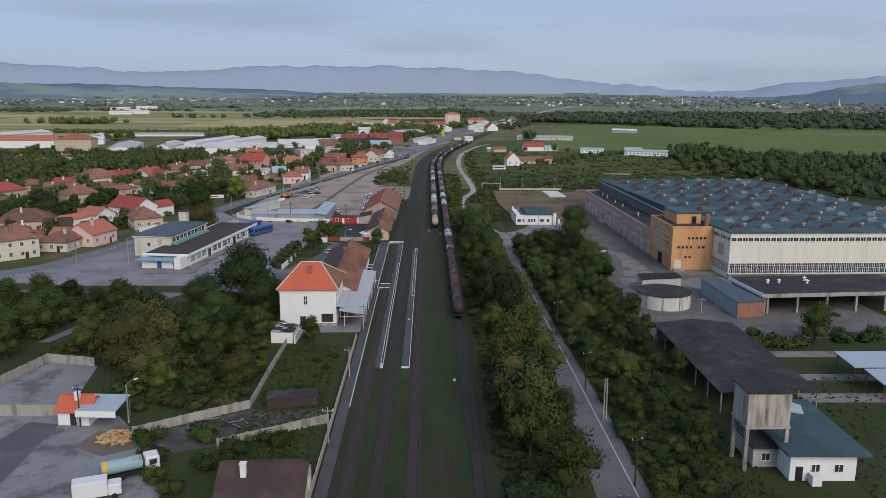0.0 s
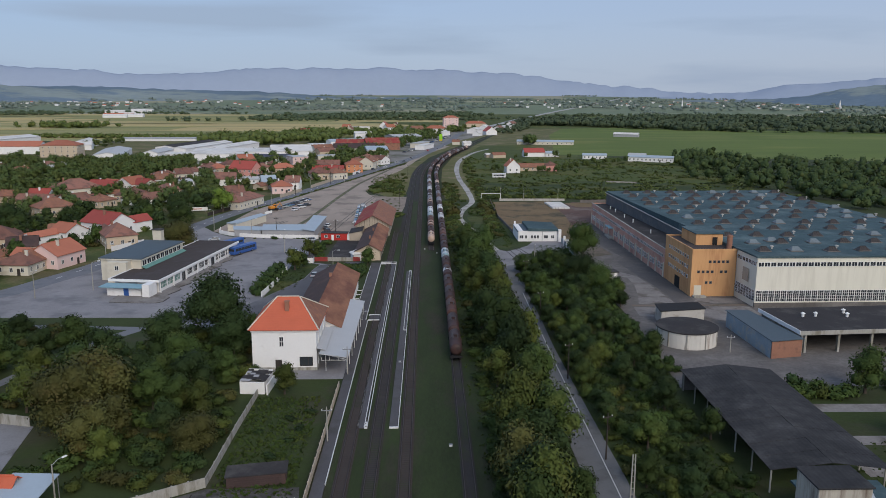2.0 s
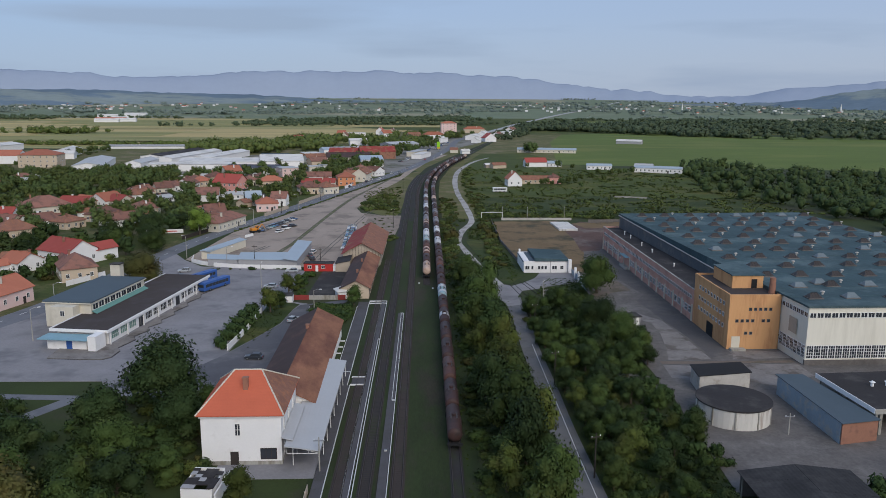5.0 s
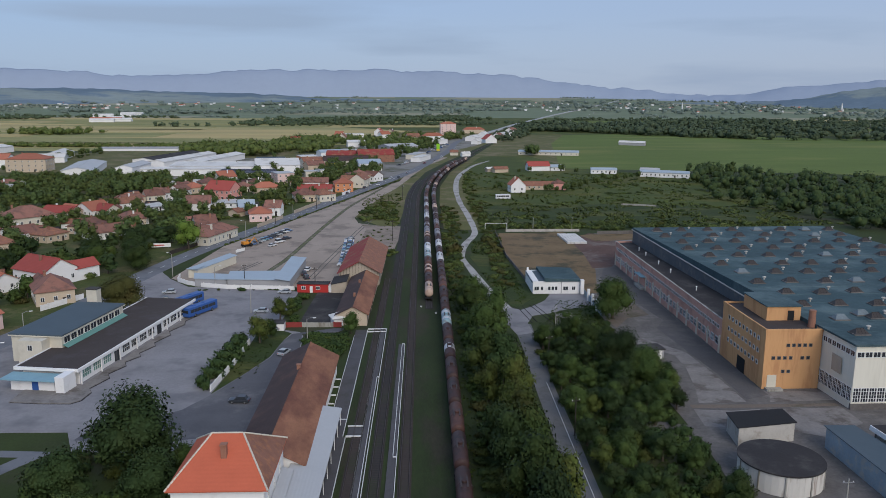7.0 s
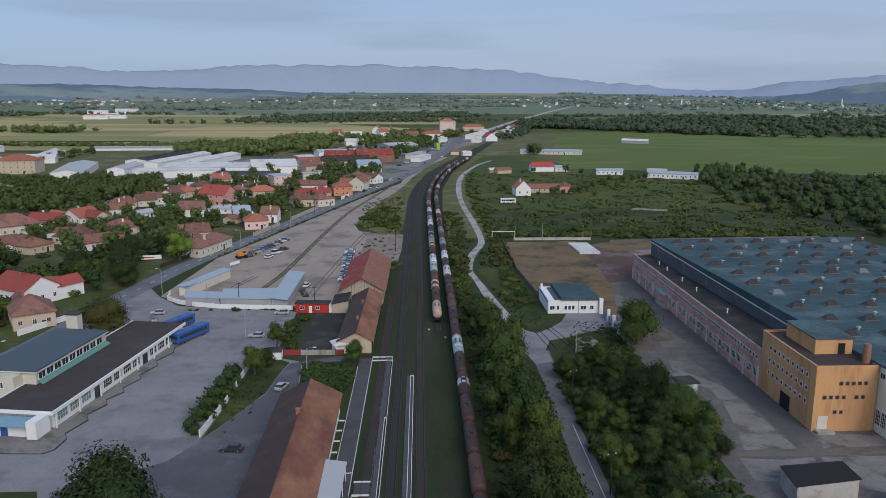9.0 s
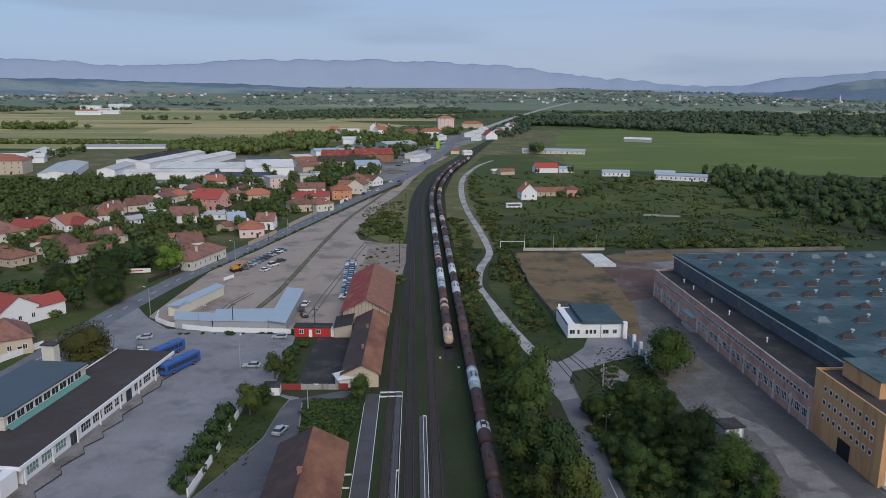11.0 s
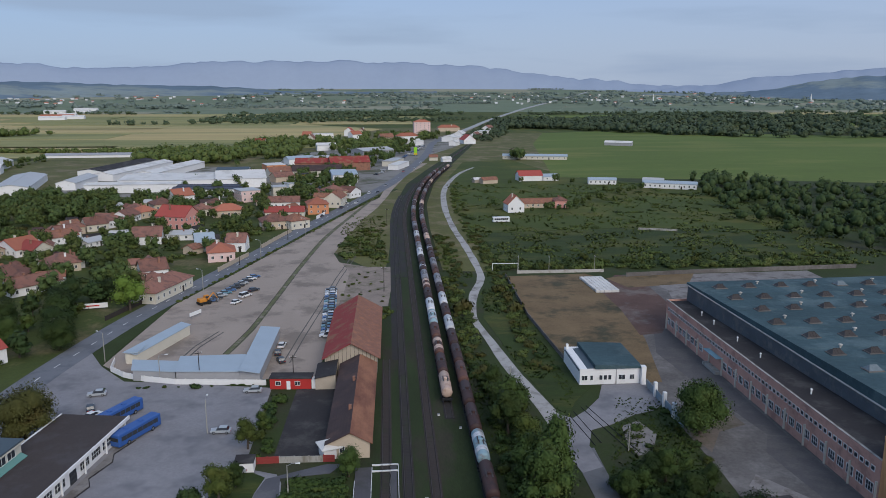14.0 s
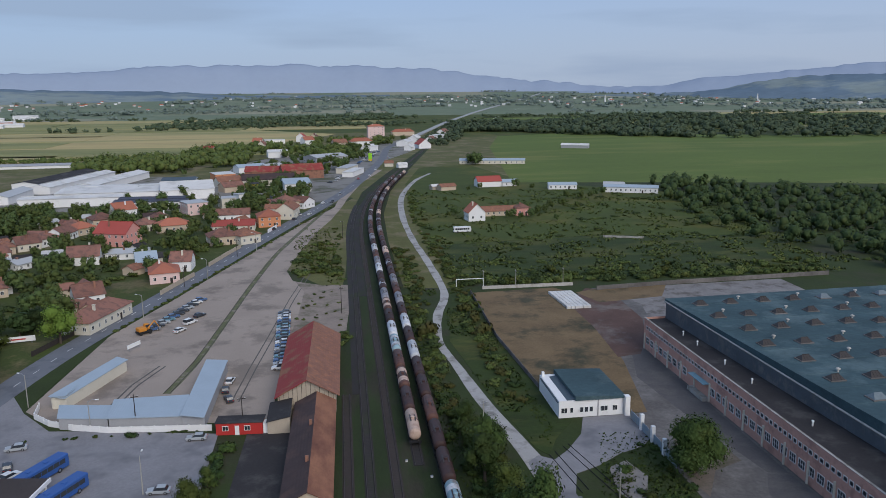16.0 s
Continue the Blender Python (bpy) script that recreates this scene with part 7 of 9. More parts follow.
# ---------- plants ----------
def ico(c, r, rnd, squash=0.85):
    """A lumpy low core for the inside of a crown."""
    t = (1 + 5 ** 0.5) / 2
    v = [(-1, t, 0), (1, t, 0), (-1, -t, 0), (1, -t, 0), (0, -1, t), (0, 1, t), (0, -1, -t), (0, 1, -t), (t, 0, -1), (t, 0, 1), (-t, 0, -1), (-t, 0, 1)]
    f = [(0, 11, 5), (0, 5, 1), (0, 1, 7), (0, 7, 10), (0, 10, 11), (1, 5, 9), (5, 11, 4), (11, 10, 2), (10, 7, 6), (7, 1, 8), (3, 9, 4), (3, 4, 2), (3, 2, 6), (3, 6, 8), (3, 8, 9), (4, 9, 5), (2, 4, 11), (6, 2, 10), (8, 6, 7), (9, 8, 1)]
    k = r / 1.9
    out = []
    for p in v:
        j = rnd.uniform(0.75, 1.15) * k
        out.append((c[0] + p[0] * j, c[1] + p[1] * j, c[2] + p[2] * j * squash))
    return out, f


def leaves(rnd, lobes, count, size, cores=True):
    """Loose leaf clumps scattered over the lobes (centre, radius, squash) of a crown."""
    V, F, N = [], [], []
    if cores:
        for c, r, q in lobes:
            v, f = ico(c, r * 0.78, rnd, q)
            n = len(V)
            V += v
            N += [tuple((Vector(p) - Vector(c)).normalized()) for p in v]
            F += [tuple(i + n for i in t) for t in f]
    area = [r * r for _, r, _ in lobes]
    pick = rnd.choices(range(len(lobes)), area, k=count)
    for i in pick:
        c, r, q = lobes[i]
        while True:
            d = Vector((rnd.gauss(0, 1), rnd.gauss(0, 1), rnd.gauss(0.25, 1)))
            if d.length > 0.1:
                break
        d.normalize()
        p = Vector(c) + Vector((d.x, d.y, d.z * q)) * r * min(1.32, max(0.55, rnd.gauss(0.92, 0.21)))
        if p.z < 0.05:
            p.z = 0.05 + 0.2 * rnd.random()
        nrm = (d + Vector((rnd.gauss(0, 0.5), rnd.gauss(0, 0.5), rnd.gauss(0.25, 0.5)))).normalized()
        a = nrm.orthogonal().normalized()
        a = Matrix.Rotation(rnd.random() * math.tau, 3, nrm) @ a
        b = nrm.cross(a)
        s = size * rnd.uniform(0.55, 1.4)
        n = len(V)
        V += [tuple(p + a * s * 0.75), tuple(p + b * s * 0.5 - a * s * 0.4 + nrm * s * 0.12), tuple(p - b * s * 0.5 - a * s * 0.4)]
        F.append((n, n + 1, n + 2))
        N += [tuple((d * 0.55 + nrm * 0.35 + Vector((0, 0, 0.25))).normalized())] * 3
    return V, F, N


ROUND = {}


def leaf_mesh(name, V, F, N, material):
    """Leaves that take the light with the rounded shape of their clump."""
    me = bpy.data.meshes.new(name)
    me.from_pydata(V, [], F)
    me.materials.append(material)
    if N is not None:
        me.polygons.foreach_set("use_smooth", [True] * len(F))
        me.normals_split_custom_set_from_vertices(N)
        ROUND[me.name] = np.array(N)
    return me


def tree(seed, H, R, material, n_leaf=3000, size=0.285, low=0.16, label="", slim=1.0):
    """Trunk with limbs and a crown of many loose clumps."""
    rnd = random.Random(seed)
    t = thing("tree", pose(0, 0, -50), label or "leafy green tree with a rounded uneven crown", "tree", "trees and shrubs")
    bm = bmesh.new()
    top = Vector((rnd.uniform(-0.3, 0.3), rnd.uniform(-0.3, 0.3), H * 0.62))
    tube(bm, (0, 0, -0.1), (top.x * 0.5, top.y * 0.5, H * 0.3), 0.035 * H, 0.024 * H, 8)
    tube(bm, (top.x * 0.5, top.y * 0.5, H * 0.3), top, 0.024 * H, 0.01 * H, 7)
    lobes = []
    nl = 9
    for i in range(nl):
        a = math.tau * i / nl * 1.6 + rnd.random()
        f = i / (nl - 1)
        z = H * (low + 0.14 + (0.86 - low - 0.2) * f)
        rad = R * slim * (0.72 - 0.62 * abs(f - 0.35)) * rnd.uniform(0.55, 1.0)
        c = (rad * math.cos(a), rad * math.sin(a), z)
        lobes.append((c, R * rnd.uniform(0.36, 0.52), rnd.uniform(0.75, 1.0)))
        b = Vector((top.x * 0.5, top.y * 0.5, H * (0.25 + 0.3 * f)))
        tube(bm, b, Vector(c) * 0.9 + b * 0.1, 0.011 * H, 0.004 * H, 5)
    lobes.append(((0, 0, H * 0.62), R * 0.55, 1.0))
    part("trunk", bm, "bark", t)
    part("crown", leaf_mesh("crown", *leaves(rnd, lobes, n_leaf, size), material), None, t)
    return t


def shrub_mesh(seed, R, H, n_leaf, size, material):
    rnd = random.Random(seed)
    lobes = [((rnd.uniform(-0.6, 0.6) * R, rnd.uniform(-0.6, 0.6) * R, H * rnd.uniform(0.25, 0.62)), R * rnd.uniform(0.4, 0.62), H / R * 0.6) for _ in range(6)]
    return leaf_mesh("shrub", *leaves(rnd, lobes, n_leaf, size), material)


TREES = {
    "green": [tree(1, 9.0, 3.9, L_GREEN), tree(2, 8.0, 3.6, L_GREEN)],
    "dark": [tree(3, 8.5, 3.8, L_DARK), tree(4, 7.0, 3.4, L_DARK)],
    "olive": [tree(5, 7.5, 3.3, L_OLIVE, label="olive-yellow tree turning in late summer"), tree(6, 8.5, 3.5, L_OLIVE, label="olive-yellow tree turning in late summer")],
    "autumn": [tree(7, 8.0, 3.8, L_AUTUMN, label="brownish tree with thinning autumn leaves"), tree(8, 7.0, 3.4, L_AUTUMN, label="brownish tree with thinning autumn leaves")],
    "light": [tree(9, 9.0, 4.4, L_LIGHT, label="bright yellow-green broad tree beside the road")],
    "poplar": [tree(10, 12.0, 2.4, L_DARK, slim=0.6, low=0.12, label="tall slim dark poplar")],
    "big_dark": [tree(13, 12.5, 7.0, L_DARK, 8500, 0.36, label="large dark green broad-crowned tree"), tree(14, 11.5, 6.6, L_DARK, 8500, 0.36, label="large dark green broad-crowned tree")],
    "big_green": [tree(15, 12.5, 6.6, L_GREEN, 8500, 0.36, label="large green broad-crowned tree"), tree(16, 11.5, 6.4, L_GREEN, 8500, 0.36, label="large green broad-crowned tree")],
    "big_autumn": [tree(17, 10.5, 6.6, L_AUTUMN, 7600, 0.34, label="large brownish tree with thinning leaves"), tree(18, 9.5, 6.0, L_AUTUMN, 7000, 0.34, label="large brownish tree with thinning leaves")],
    "small": [tree(11, 7.0, 3.4, L_GREEN, 420, 0.9), tree(12, 7.0, 3.4, L_DARK, 420, 0.9)],
}
SHRUBS = {"green": [shrub_mesh(21, 2.2, 2.4, 1400, 0.25, L_GREEN), shrub_mesh(22, 2.6, 2.2, 1400, 0.25, L_GREEN)], "dark": [shrub_mesh(23, 2.4, 2.2, 1400, 0.25, L_DARK), shrub_mesh(24, 2.0, 1.8, 1400, 0.25, L_DARK)],
          "olive": [shrub_mesh(25, 2.2, 2.2, 1400, 0.25, L_OLIVE), shrub_mesh(28, 2.5, 2.0, 1400, 0.25, L_OLIVE)], "autumn": [shrub_mesh(26, 2.2, 2.0, 1400, 0.25, L_AUTUMN), shrub_mesh(27, 2.0, 1.8, 1400, 0.25, L_AUTUMN)]}
PLANTS, BUSHES = [], []


def plant(kind, x, y, s=1.0, i=0, sz=1.0):
    PLANTS.append((kind, x, y, s, i, sz))


SHRUB_LABEL = {"green": "dense green shrub in the thicket", "dark": "dark green bramble shrub in the thicket", "olive": "yellow-olive shrub in the thicket", "autumn": "brownish wilting shrub in the thicket"}


def bush(kind, x, y, s=1.0, i=0, sz=1.0):
    BUSHES.append((kind, x, y, s, i, sz))


rnd = random.Random(31)


def choose(*w):
    return rnd.choices(("green", "dark", "olive", "autumn"), w)[0]


# belt between the parked train and the lane
y = 60.0
while y < 292:
    edge = track_x(10.6, y)
    right_edge = 22.0 if y < 112 else 24.8
    if y > 225:
        right_edge = 25.5 - (y - 225) * 0.05
    x = edge + rnd.uniform(0.6, 2.0)
    while x < right_edge:
        if rnd.random() < 0.36 and edge + 1.8 < x < right_edge - 1.0:
            plant(choose(6, 3, 3.5, 0.6), x, y, rnd.choice((0.7, 0.8, 0.95, 1.1, 1.3)) * rnd.uniform(0.9, 1.08), rnd.randrange(2), rnd.uniform(1.0, 1.4))
        else:
            bush(choose(4, 4, 2, 0.7), x, y, rnd.uniform(0.45, 0.95), rnd.randrange(2), rnd.uniform(0.7, 1.2))
        x += rnd.uniform(2.6, 4.0)
    y += rnd.uniform(3.0, 4.2)
# scrub from there on, thin and low beside the path
y = 300.0
while y < 500:
    for _ in range(2):
        e0, e1 = track_x(10.2, y), 18 + 0.02 * (y - 300) + (3 if y > 400 else 0)
        bush(choose(3, 3, 1, 2), rnd.uniform(e0, max(e0 + 0.5, e1)), y, rnd.uniform(0.45, 0.85), rnd.randrange(2))
        if y > 318:
            bush(choose(2, 3, 1, 1.6), rnd.uniform(29, 36) + (4 if y > 395 else 0), y + rnd.uniform(-2, 2), rnd.uniform(0.4, 0.8), rnd.randrange(2))
    y += 3.4
for x, y, s in ((18.5, 372, 1.15), (21, 303, 1.0), (17.5, 306, 0.9), (33.5, 384, 0.9), (34.5, 372, 0.9), (33, 395, 0.8)):
    bush("autumn" if y > 360 else "green", x, y, s * 1.3, 0, 1.4)
# thicket between lane and factory
y = 62.0
while y < 262:
    x0 = 32.6 if y > 120 else 31.8
    x1 = 43 if y < 112 else (48.5 if y < 166 else (53 if y < 214 else 56))
    if y > 218:
        x1 = 57
    if y > 236:
        x1 = 50
    x = x0 + rnd.uniform(0, 1.2)
    while x < x1:
        d = x - x0
        if rnd.random() < (0.22 if y < 165 else 0.42):
            plant(choose(5, 4, 0.8, 0.1), x, y, rnd.uniform(0.5, 0.8), rnd.randrange(2))
        else:
            bush(choose(5, 5, 0.8, 0.2), x, y, rnd.uniform(0.5, 0.9), rnd.randrange(2), rnd.uniform(0.8, 1.2) if y < 150 else rnd.uniform(0.9, 1.8))
        x += rnd.uniform(2.6, 4.2)
    y += rnd.uniform(3.2, 4.2)
for x, y, k, sc in ((17.6, 298, "olive", 0.95), (21.6, 293.4, "green", 0.95), (17.8, 284, "green", 1.1), (20.5, 276, "olive", 1.05), (17.8, 307.5, "green", 0.8), (17.3, 264.4, "green", 1.0)):
    plant(k, x, y, sc, int(y) % 2)
plant("big_green", 57.5, 280.5, 0.98, 0)
plant("big_dark", 49, 240, 0.75, 0)
plant("big_green", 51.5, 229, 0.72, 0)
plant("green", 44, 251, 0.9, 0)
plant("green", 84.5, 156.5, 1.15, 1)
for x, y in ((67.5, 155), (70.5, 155.6), (73, 154.8), (75.6, 155.4), (78.2, 154.8), (80.6, 155.6), (69, 158), (72, 158.4), (76, 158), (90.5, 157), (93.5, 158.6), (96.5, 157.4), (92, 161), (99.5, 160)):
    bush(choose(3, 2, 3, 0) if x < 85 else "dark", x, y, rnd.uniform(0.8, 1.15), rnd.randrange(2), rnd.uniform(1.0, 1.5))
for x, y, s in ((100, 176.5, 0.5), (105, 196, 0.5)):
    bush("olive", x, y, s, 0)
# garden and wood by the station
for x, y, k, s in ((-43, 190, "big_dark", 1.3), (-37.5, 181, "big_dark", 0.8), (-51, 180, "big_dark", 0.85), (-45, 171, "big_green", 0.7), (-35.5, 190, "green", 0.8), (-60, 172, "dark", 1.1), (-56, 145, "big_autumn", 1.05), (-53, 149, "big_autumn", 1.2), (-47, 140, "autumn", 1.1), (-51, 138, "autumn", 1.0),
                   (-44, 150, "green", 1.0), (-45, 131, "olive", 0.8), (-32.6, 134.5, "big_autumn", 0.62), (-36, 149, "olive", 0.9), (-49, 135, "big_autumn", 0.85), (-39, 140, "dark", 0.9), (-40, 158, "dark", 1.1), (-35, 165, "green", 0.8), (-60, 160, "green", 1.1), (-68, 156, "olive", 1.0), (-81, 170, "green", 1.2), (-90, 184, "green", 1.1), (-76, 178, "dark", 0.9),
                   (-98, 176, "big_green", 0.8), (-106, 186, "dark", 1.1), (-86, 158, "green", 1.1), (-94, 152, "dark", 1.2), (-71, 166, "olive", 0.9), (-23, 158.5, "olive", 0.75), (-104, 160, "big_dark", 0.7), (-112, 172, "green", 1.2)):
    plant(k, x, y, s, int(abs(x)) % 2)
for x, y, k, s in ((-70, 181, "green", 1.1), (-84, 166, "big_green", 0.75), (-64, 166, "dark", 1.1), (-92, 168, "green", 1.2), (-100, 186, "green", 1.0), (-116, 184, "big_green", 0.8), (-66, 151, "olive", 0.9), (-82, 150, "green", 1.0), (-56, 160, "green", 1.1), (-50, 162, "dark", 1.0), (-88, 194, "dark", 0.8), (-76, 192, "green", 0.7), (-110, 194, "dark", 0.9), (-40, 150, "green", 0.9), (-46, 158, "green", 1.0)):
    plant(k, x, y, s, 1)
for _ in range(520):
    x, y = rnd.uniform(-125, -29.5), rnd.uniform(124, 200)
    if y < 150 and x < -57 or (x > -72 and y > 186 and x < -56) or (x < -56 and y < 126) or (abs((x + 78) - (y - 160) * 0.45) < 4):
        continue
    bush(choose(4, 4, 1.2, 1.6), x, y, rnd.uniform(0.6, 1.15), rnd.randrange(2))
for x, y, s in ((-43.2, 231, 0.75), (-42.6, 236, 0.85), (-42.2, 241, 0.95), (-41.8, 246, 1.0), (-41.6, 251, 1.0), (-41.2, 256, 0.9), (-41.4, 261, 0.8)):
    bush("dark", x, y, s * 1.3, 0, 1.3)
plant("olive", -36.8, 261, 1.0, 0)
plant("green", -34.8, 266, 0.6, 1)
plant("olive", -35.0, 281, 0.8, 1)
plant("green", -33.4, 290, 0.5, 0)
for x, y in [(-24.6 + 2.1 * i + 0.5 * (j % 2), 251 + 2.4 * j) for i in range(5) for j in range(7)]:
    bush(choose(4, 4, 0, 0), x, y, rnd.uniform(0.55, 0.8), rnd.randrange(2))
plant("green", -14.6, 268.4, 0.75, 1)
for i in range(9):
    bush(choose(4, 2, 1, 0), rnd.uniform(-34.0, -31.0), 276 + 3.6 * i, rnd.uniform(0.6, 0.95), i % 2)
for i in range(26):
    x, y = rnd.uniform(36, 55), rnd.uniform(263, 296)
    if abs(x - 31 - (y - 268) * 0.42) > 7 and x > 33:
        bush(choose(4, 2, 2, 0), x, y, rnd.uniform(0.35, 0.8), i % 2, 0.8)
for i in range(16):
    bush(choose(4, 2, 1, 0), rnd.uniform(-75, -39), 315.2, rnd.uniform(0.15, 0.3), i % 2)
bush("dark", -52.7, 314.2, 0.55, 0, 1.2)
plant("big_autumn", -80.9, 288.8, 1.05, 0)
plant("light", -88.5, 383, 1.35)
for x, y in ((-33, 113), (-38, 104), (-36, 99), (-30, 103), (-41, 112), (-27, 106), (-33, 96), (-26, 113), (-22, 110)):
    bush("green", x, y, rnd.uniform(0.7, 1.1), rnd.randrange(2))
for x, y in ((-19, 139), (-18, 143), (-20, 147), (-17, 150), (-21, 133), (-24, 142)):
    bush("dark", x, y, 0.5, rnd.randrange(2), 0.5)
# strips between yard, road and tracks
for i in range(60):
    t_ = i / 60
    x, y = -73 + 68 * t_, 392 + 250 * t_
    bush(choose(4, 2, 1, 0), x - 2.4 + rnd.uniform(-0.5, 0.5), y, rnd.uniform(0.25, 0.55), rnd.randrange(2), 0.9)
for _ in range(80):
    x, y = rnd.uniform(-26, -7.5), rnd.uniform(452, 516)
    if x > -27 + max(0, (y - 490)) * 0.35:
        bush(choose(4, 3, 1.5, 0), x, y, rnd.uniform(0.4, 1.0), rnd.randrange(2))
for _ in range(30):
    bush(choose(3, 2, 3, 1), rnd.uniform(-9, -5), rnd.uniform(440, 560), rnd.uniform(0.25, 0.5), rnd.randrange(2))
for _ in range(26):
    bush(choose(3, 2, 3, 1), rnd.uniform(-22, -5), rnd.uniform(385, 440), rnd.uniform(0.15, 0.35), rnd.randrange(2))
for _ in range(12):
    bush(choose(3, 3, 1, 0), rnd.uniform(-12, -5), rnd.uniform(365, 378), rnd.uniform(0.4, 0.6), rnd.randrange(2))
# line behind the rear wall and pasture scrub
for _ in range(170):
    x, y = rnd.uniform(40, 186), 424.5 + abs(rnd.gauss(0, 6)) + (0 if rnd.random() < 0.7 else 12 * rnd.random())
    bush(choose(5, 4, 2.5, 0), x, y + 2, rnd.uniform(0.6, 1.15), rnd.randrange(2), 1.1)
for _ in range(110):
    x, y = rnd.uniform(45, 225), rnd.uniform(440, 690)
    if x < 40 + 0.2 * (y - 430) or (55 < x < 112 and 530 < y < 720):
        continue
    for _ in range(2):
        bush(choose(4, 4, 1.5, 0), x + rnd.gauss(0, 6), y + rnd.gauss(0, 2.5), rnd.uniform(0.5, 1.2), rnd.randrange(2), 0.5)
for x, y, s in ((92, 577, 0.6), (104, 597, 0.7), (60, 590, 0.6), (112, 560, 0.5), (122, 700, 0.9), (128, 878, 1.5), (122, 880, 1.5), (125, 874, 1.4), (172, 655, 0.7)):
    plant("dark", x, y, s, int(x) % 2)
# garden trees of the town
taken = [(o.location.x, o.location.y) for o in scene.objects if o.name.split(".")[0] in ("house",) and o.parent is None]
for _ in range(3200):
    y = rnd.uniform(245, 900)
    x = rnd.uniform(-330, -25)
    t_ = [(-121, 224), (-106, 250), (-97, 285), (-92, 330), (-84.5, 374), (-73, 418), (-60, 468), (-46.5, 522), (-30, 585), (-13, 650), (8, 745), (42, 930)]
    rx = np.interp(y, [p[1] for p in t_], [p[0] for p in t_])
    if x > rx - 13 or (y > 632 and -320 < x < -70) or (y > 760 and x > -90 and rnd.random() < 0.6) or min(math.hypot(x - a, y - b) for a, b in taken) < 8.0:
        continue
    if rnd.random() < 0.5:
        plant("small", x, y, rnd.uniform(0.6, 1.15), rnd.randrange(2))
    else:
        bush(choose(4, 4, 1, 0.3), x, y, rnd.uniform(0.8, 1.5), rnd.randrange(2))
for _ in range(900):
    x, y = rnd.uniform(-340, -110), rnd.uniform(380, 700)
    lo_y = np.interp(x, [-340, -240, -180, -150, -110], [400, 430, 545, 590, 640])
    if y < lo_y or min(math.hypot(x - a, y - b) for a, b in taken) < 8.5 or y > 640:
        continue
    if rnd.random() < 0.6:
        plant("small", x, y, rnd.uniform(0.7, 1.2), rnd.randrange(2))
    else:
        bush(choose(4, 5, 1.5, 0.2), x, y, rnd.uniform(1.0, 1.9), rnd.randrange(2))
for _ in range(150):
    y = rnd.uniform(640, 1250)
    x = np.interp(y, [640, 745, 930, 1120, 1440], [-16, 8, 42, 85, 190]) - 26 - abs(rnd.gauss(0, 55))
    if min(math.hypot(x - a, y - b) for a, b in taken) > 11:
        plant("small", x, y, rnd.uniform(0.6, 1.2), rnd.randrange(2))
for x, y, s in ((-96, 345, 0.75), (-100, 355, 0.8), (-104, 366, 0.85), (-108, 378, 0.8), (-110, 392, 0.7), (-99, 396, 0.6), (-112, 350, 0.7), (-118, 362, 0.8), (-150, 318, 0.8), (-158, 330, 0.9), (-165, 320, 0.8), (-142, 342, 0.7), (-96, 410, 0.6), (-105, 420, 0.6)):
    plant(rnd.choice(("big_dark", "big_green", "big_dark")), x, y, s, rnd.randrange(2))
for x, y, s in ((-4, 850, 1.5), (-2, 860, 1.4), (-30, 800, 1.2), (-60, 660, 1.1), (10, 1000, 1.2), (20, 1060, 1.2), (5, 950, 1.0)):
    plant("dark", x, y, s, 0)
for x, y, s in ((88, 572, 0.6), (94, 568, 0.5), (101, 572, 0.7), (108, 584, 0.7), (114, 590, 0.6), (120, 600, 0.7), (128, 604, 0.8), (136, 598, 0.6), (56, 582, 0.45), (78, 566, 0.4), (62, 640, 0.5), (86, 690, 0.5), (96, 700, 0.6), (132, 690, 0.6), (142, 640, 0.7), (150, 636, 0.7), (158, 640, 0.6), (165, 650, 0.6)):
    plant("small", x, y, s, int(x) % 2)
for _ in range(120):
    y = rnd.uniform(430, 700)
    bush(choose(4, 3, 2, 0.5), np.interp(y, [430, 525, 590, 655, 710], [33, 32, 34, 39, 48]) + abs(rnd.gauss(0, 4)) + 1, y, rnd.uniform(0.35, 0.85), rnd.randrange(2), 0.8)
for x, y in ((236, 640), (240, 648), (233, 634)):
    plant("poplar", x, y, 1.15)


def woods(name, spots, label, material, size, dense=26):
    """A distant wood as one uncounted mass of clumps."""
    V, F, N = [], [], []
    r2 = random.Random(len(spots))
    for x, y, R, h in spots:
        v, f, nn = leaves(r2, [((x + r2.uniform(-0.4, 0.4) * R, y + r2.uniform(-0.4, 0.4) * R, ground_z(y) + h * r2.uniform(0.35, 0.7)), R * r2.uniform(0.55, 0.8), 0.8 * h / R * 0.75) for _ in range(3)], dense, size * R)
        n = len(V)
        V += v
        N += nn
        F += [tuple(i + n for i in t) for t in f]
    tagged(new(name, leaf_mesh(name, V, F, N, material)), label, "woods", kind="stuff")


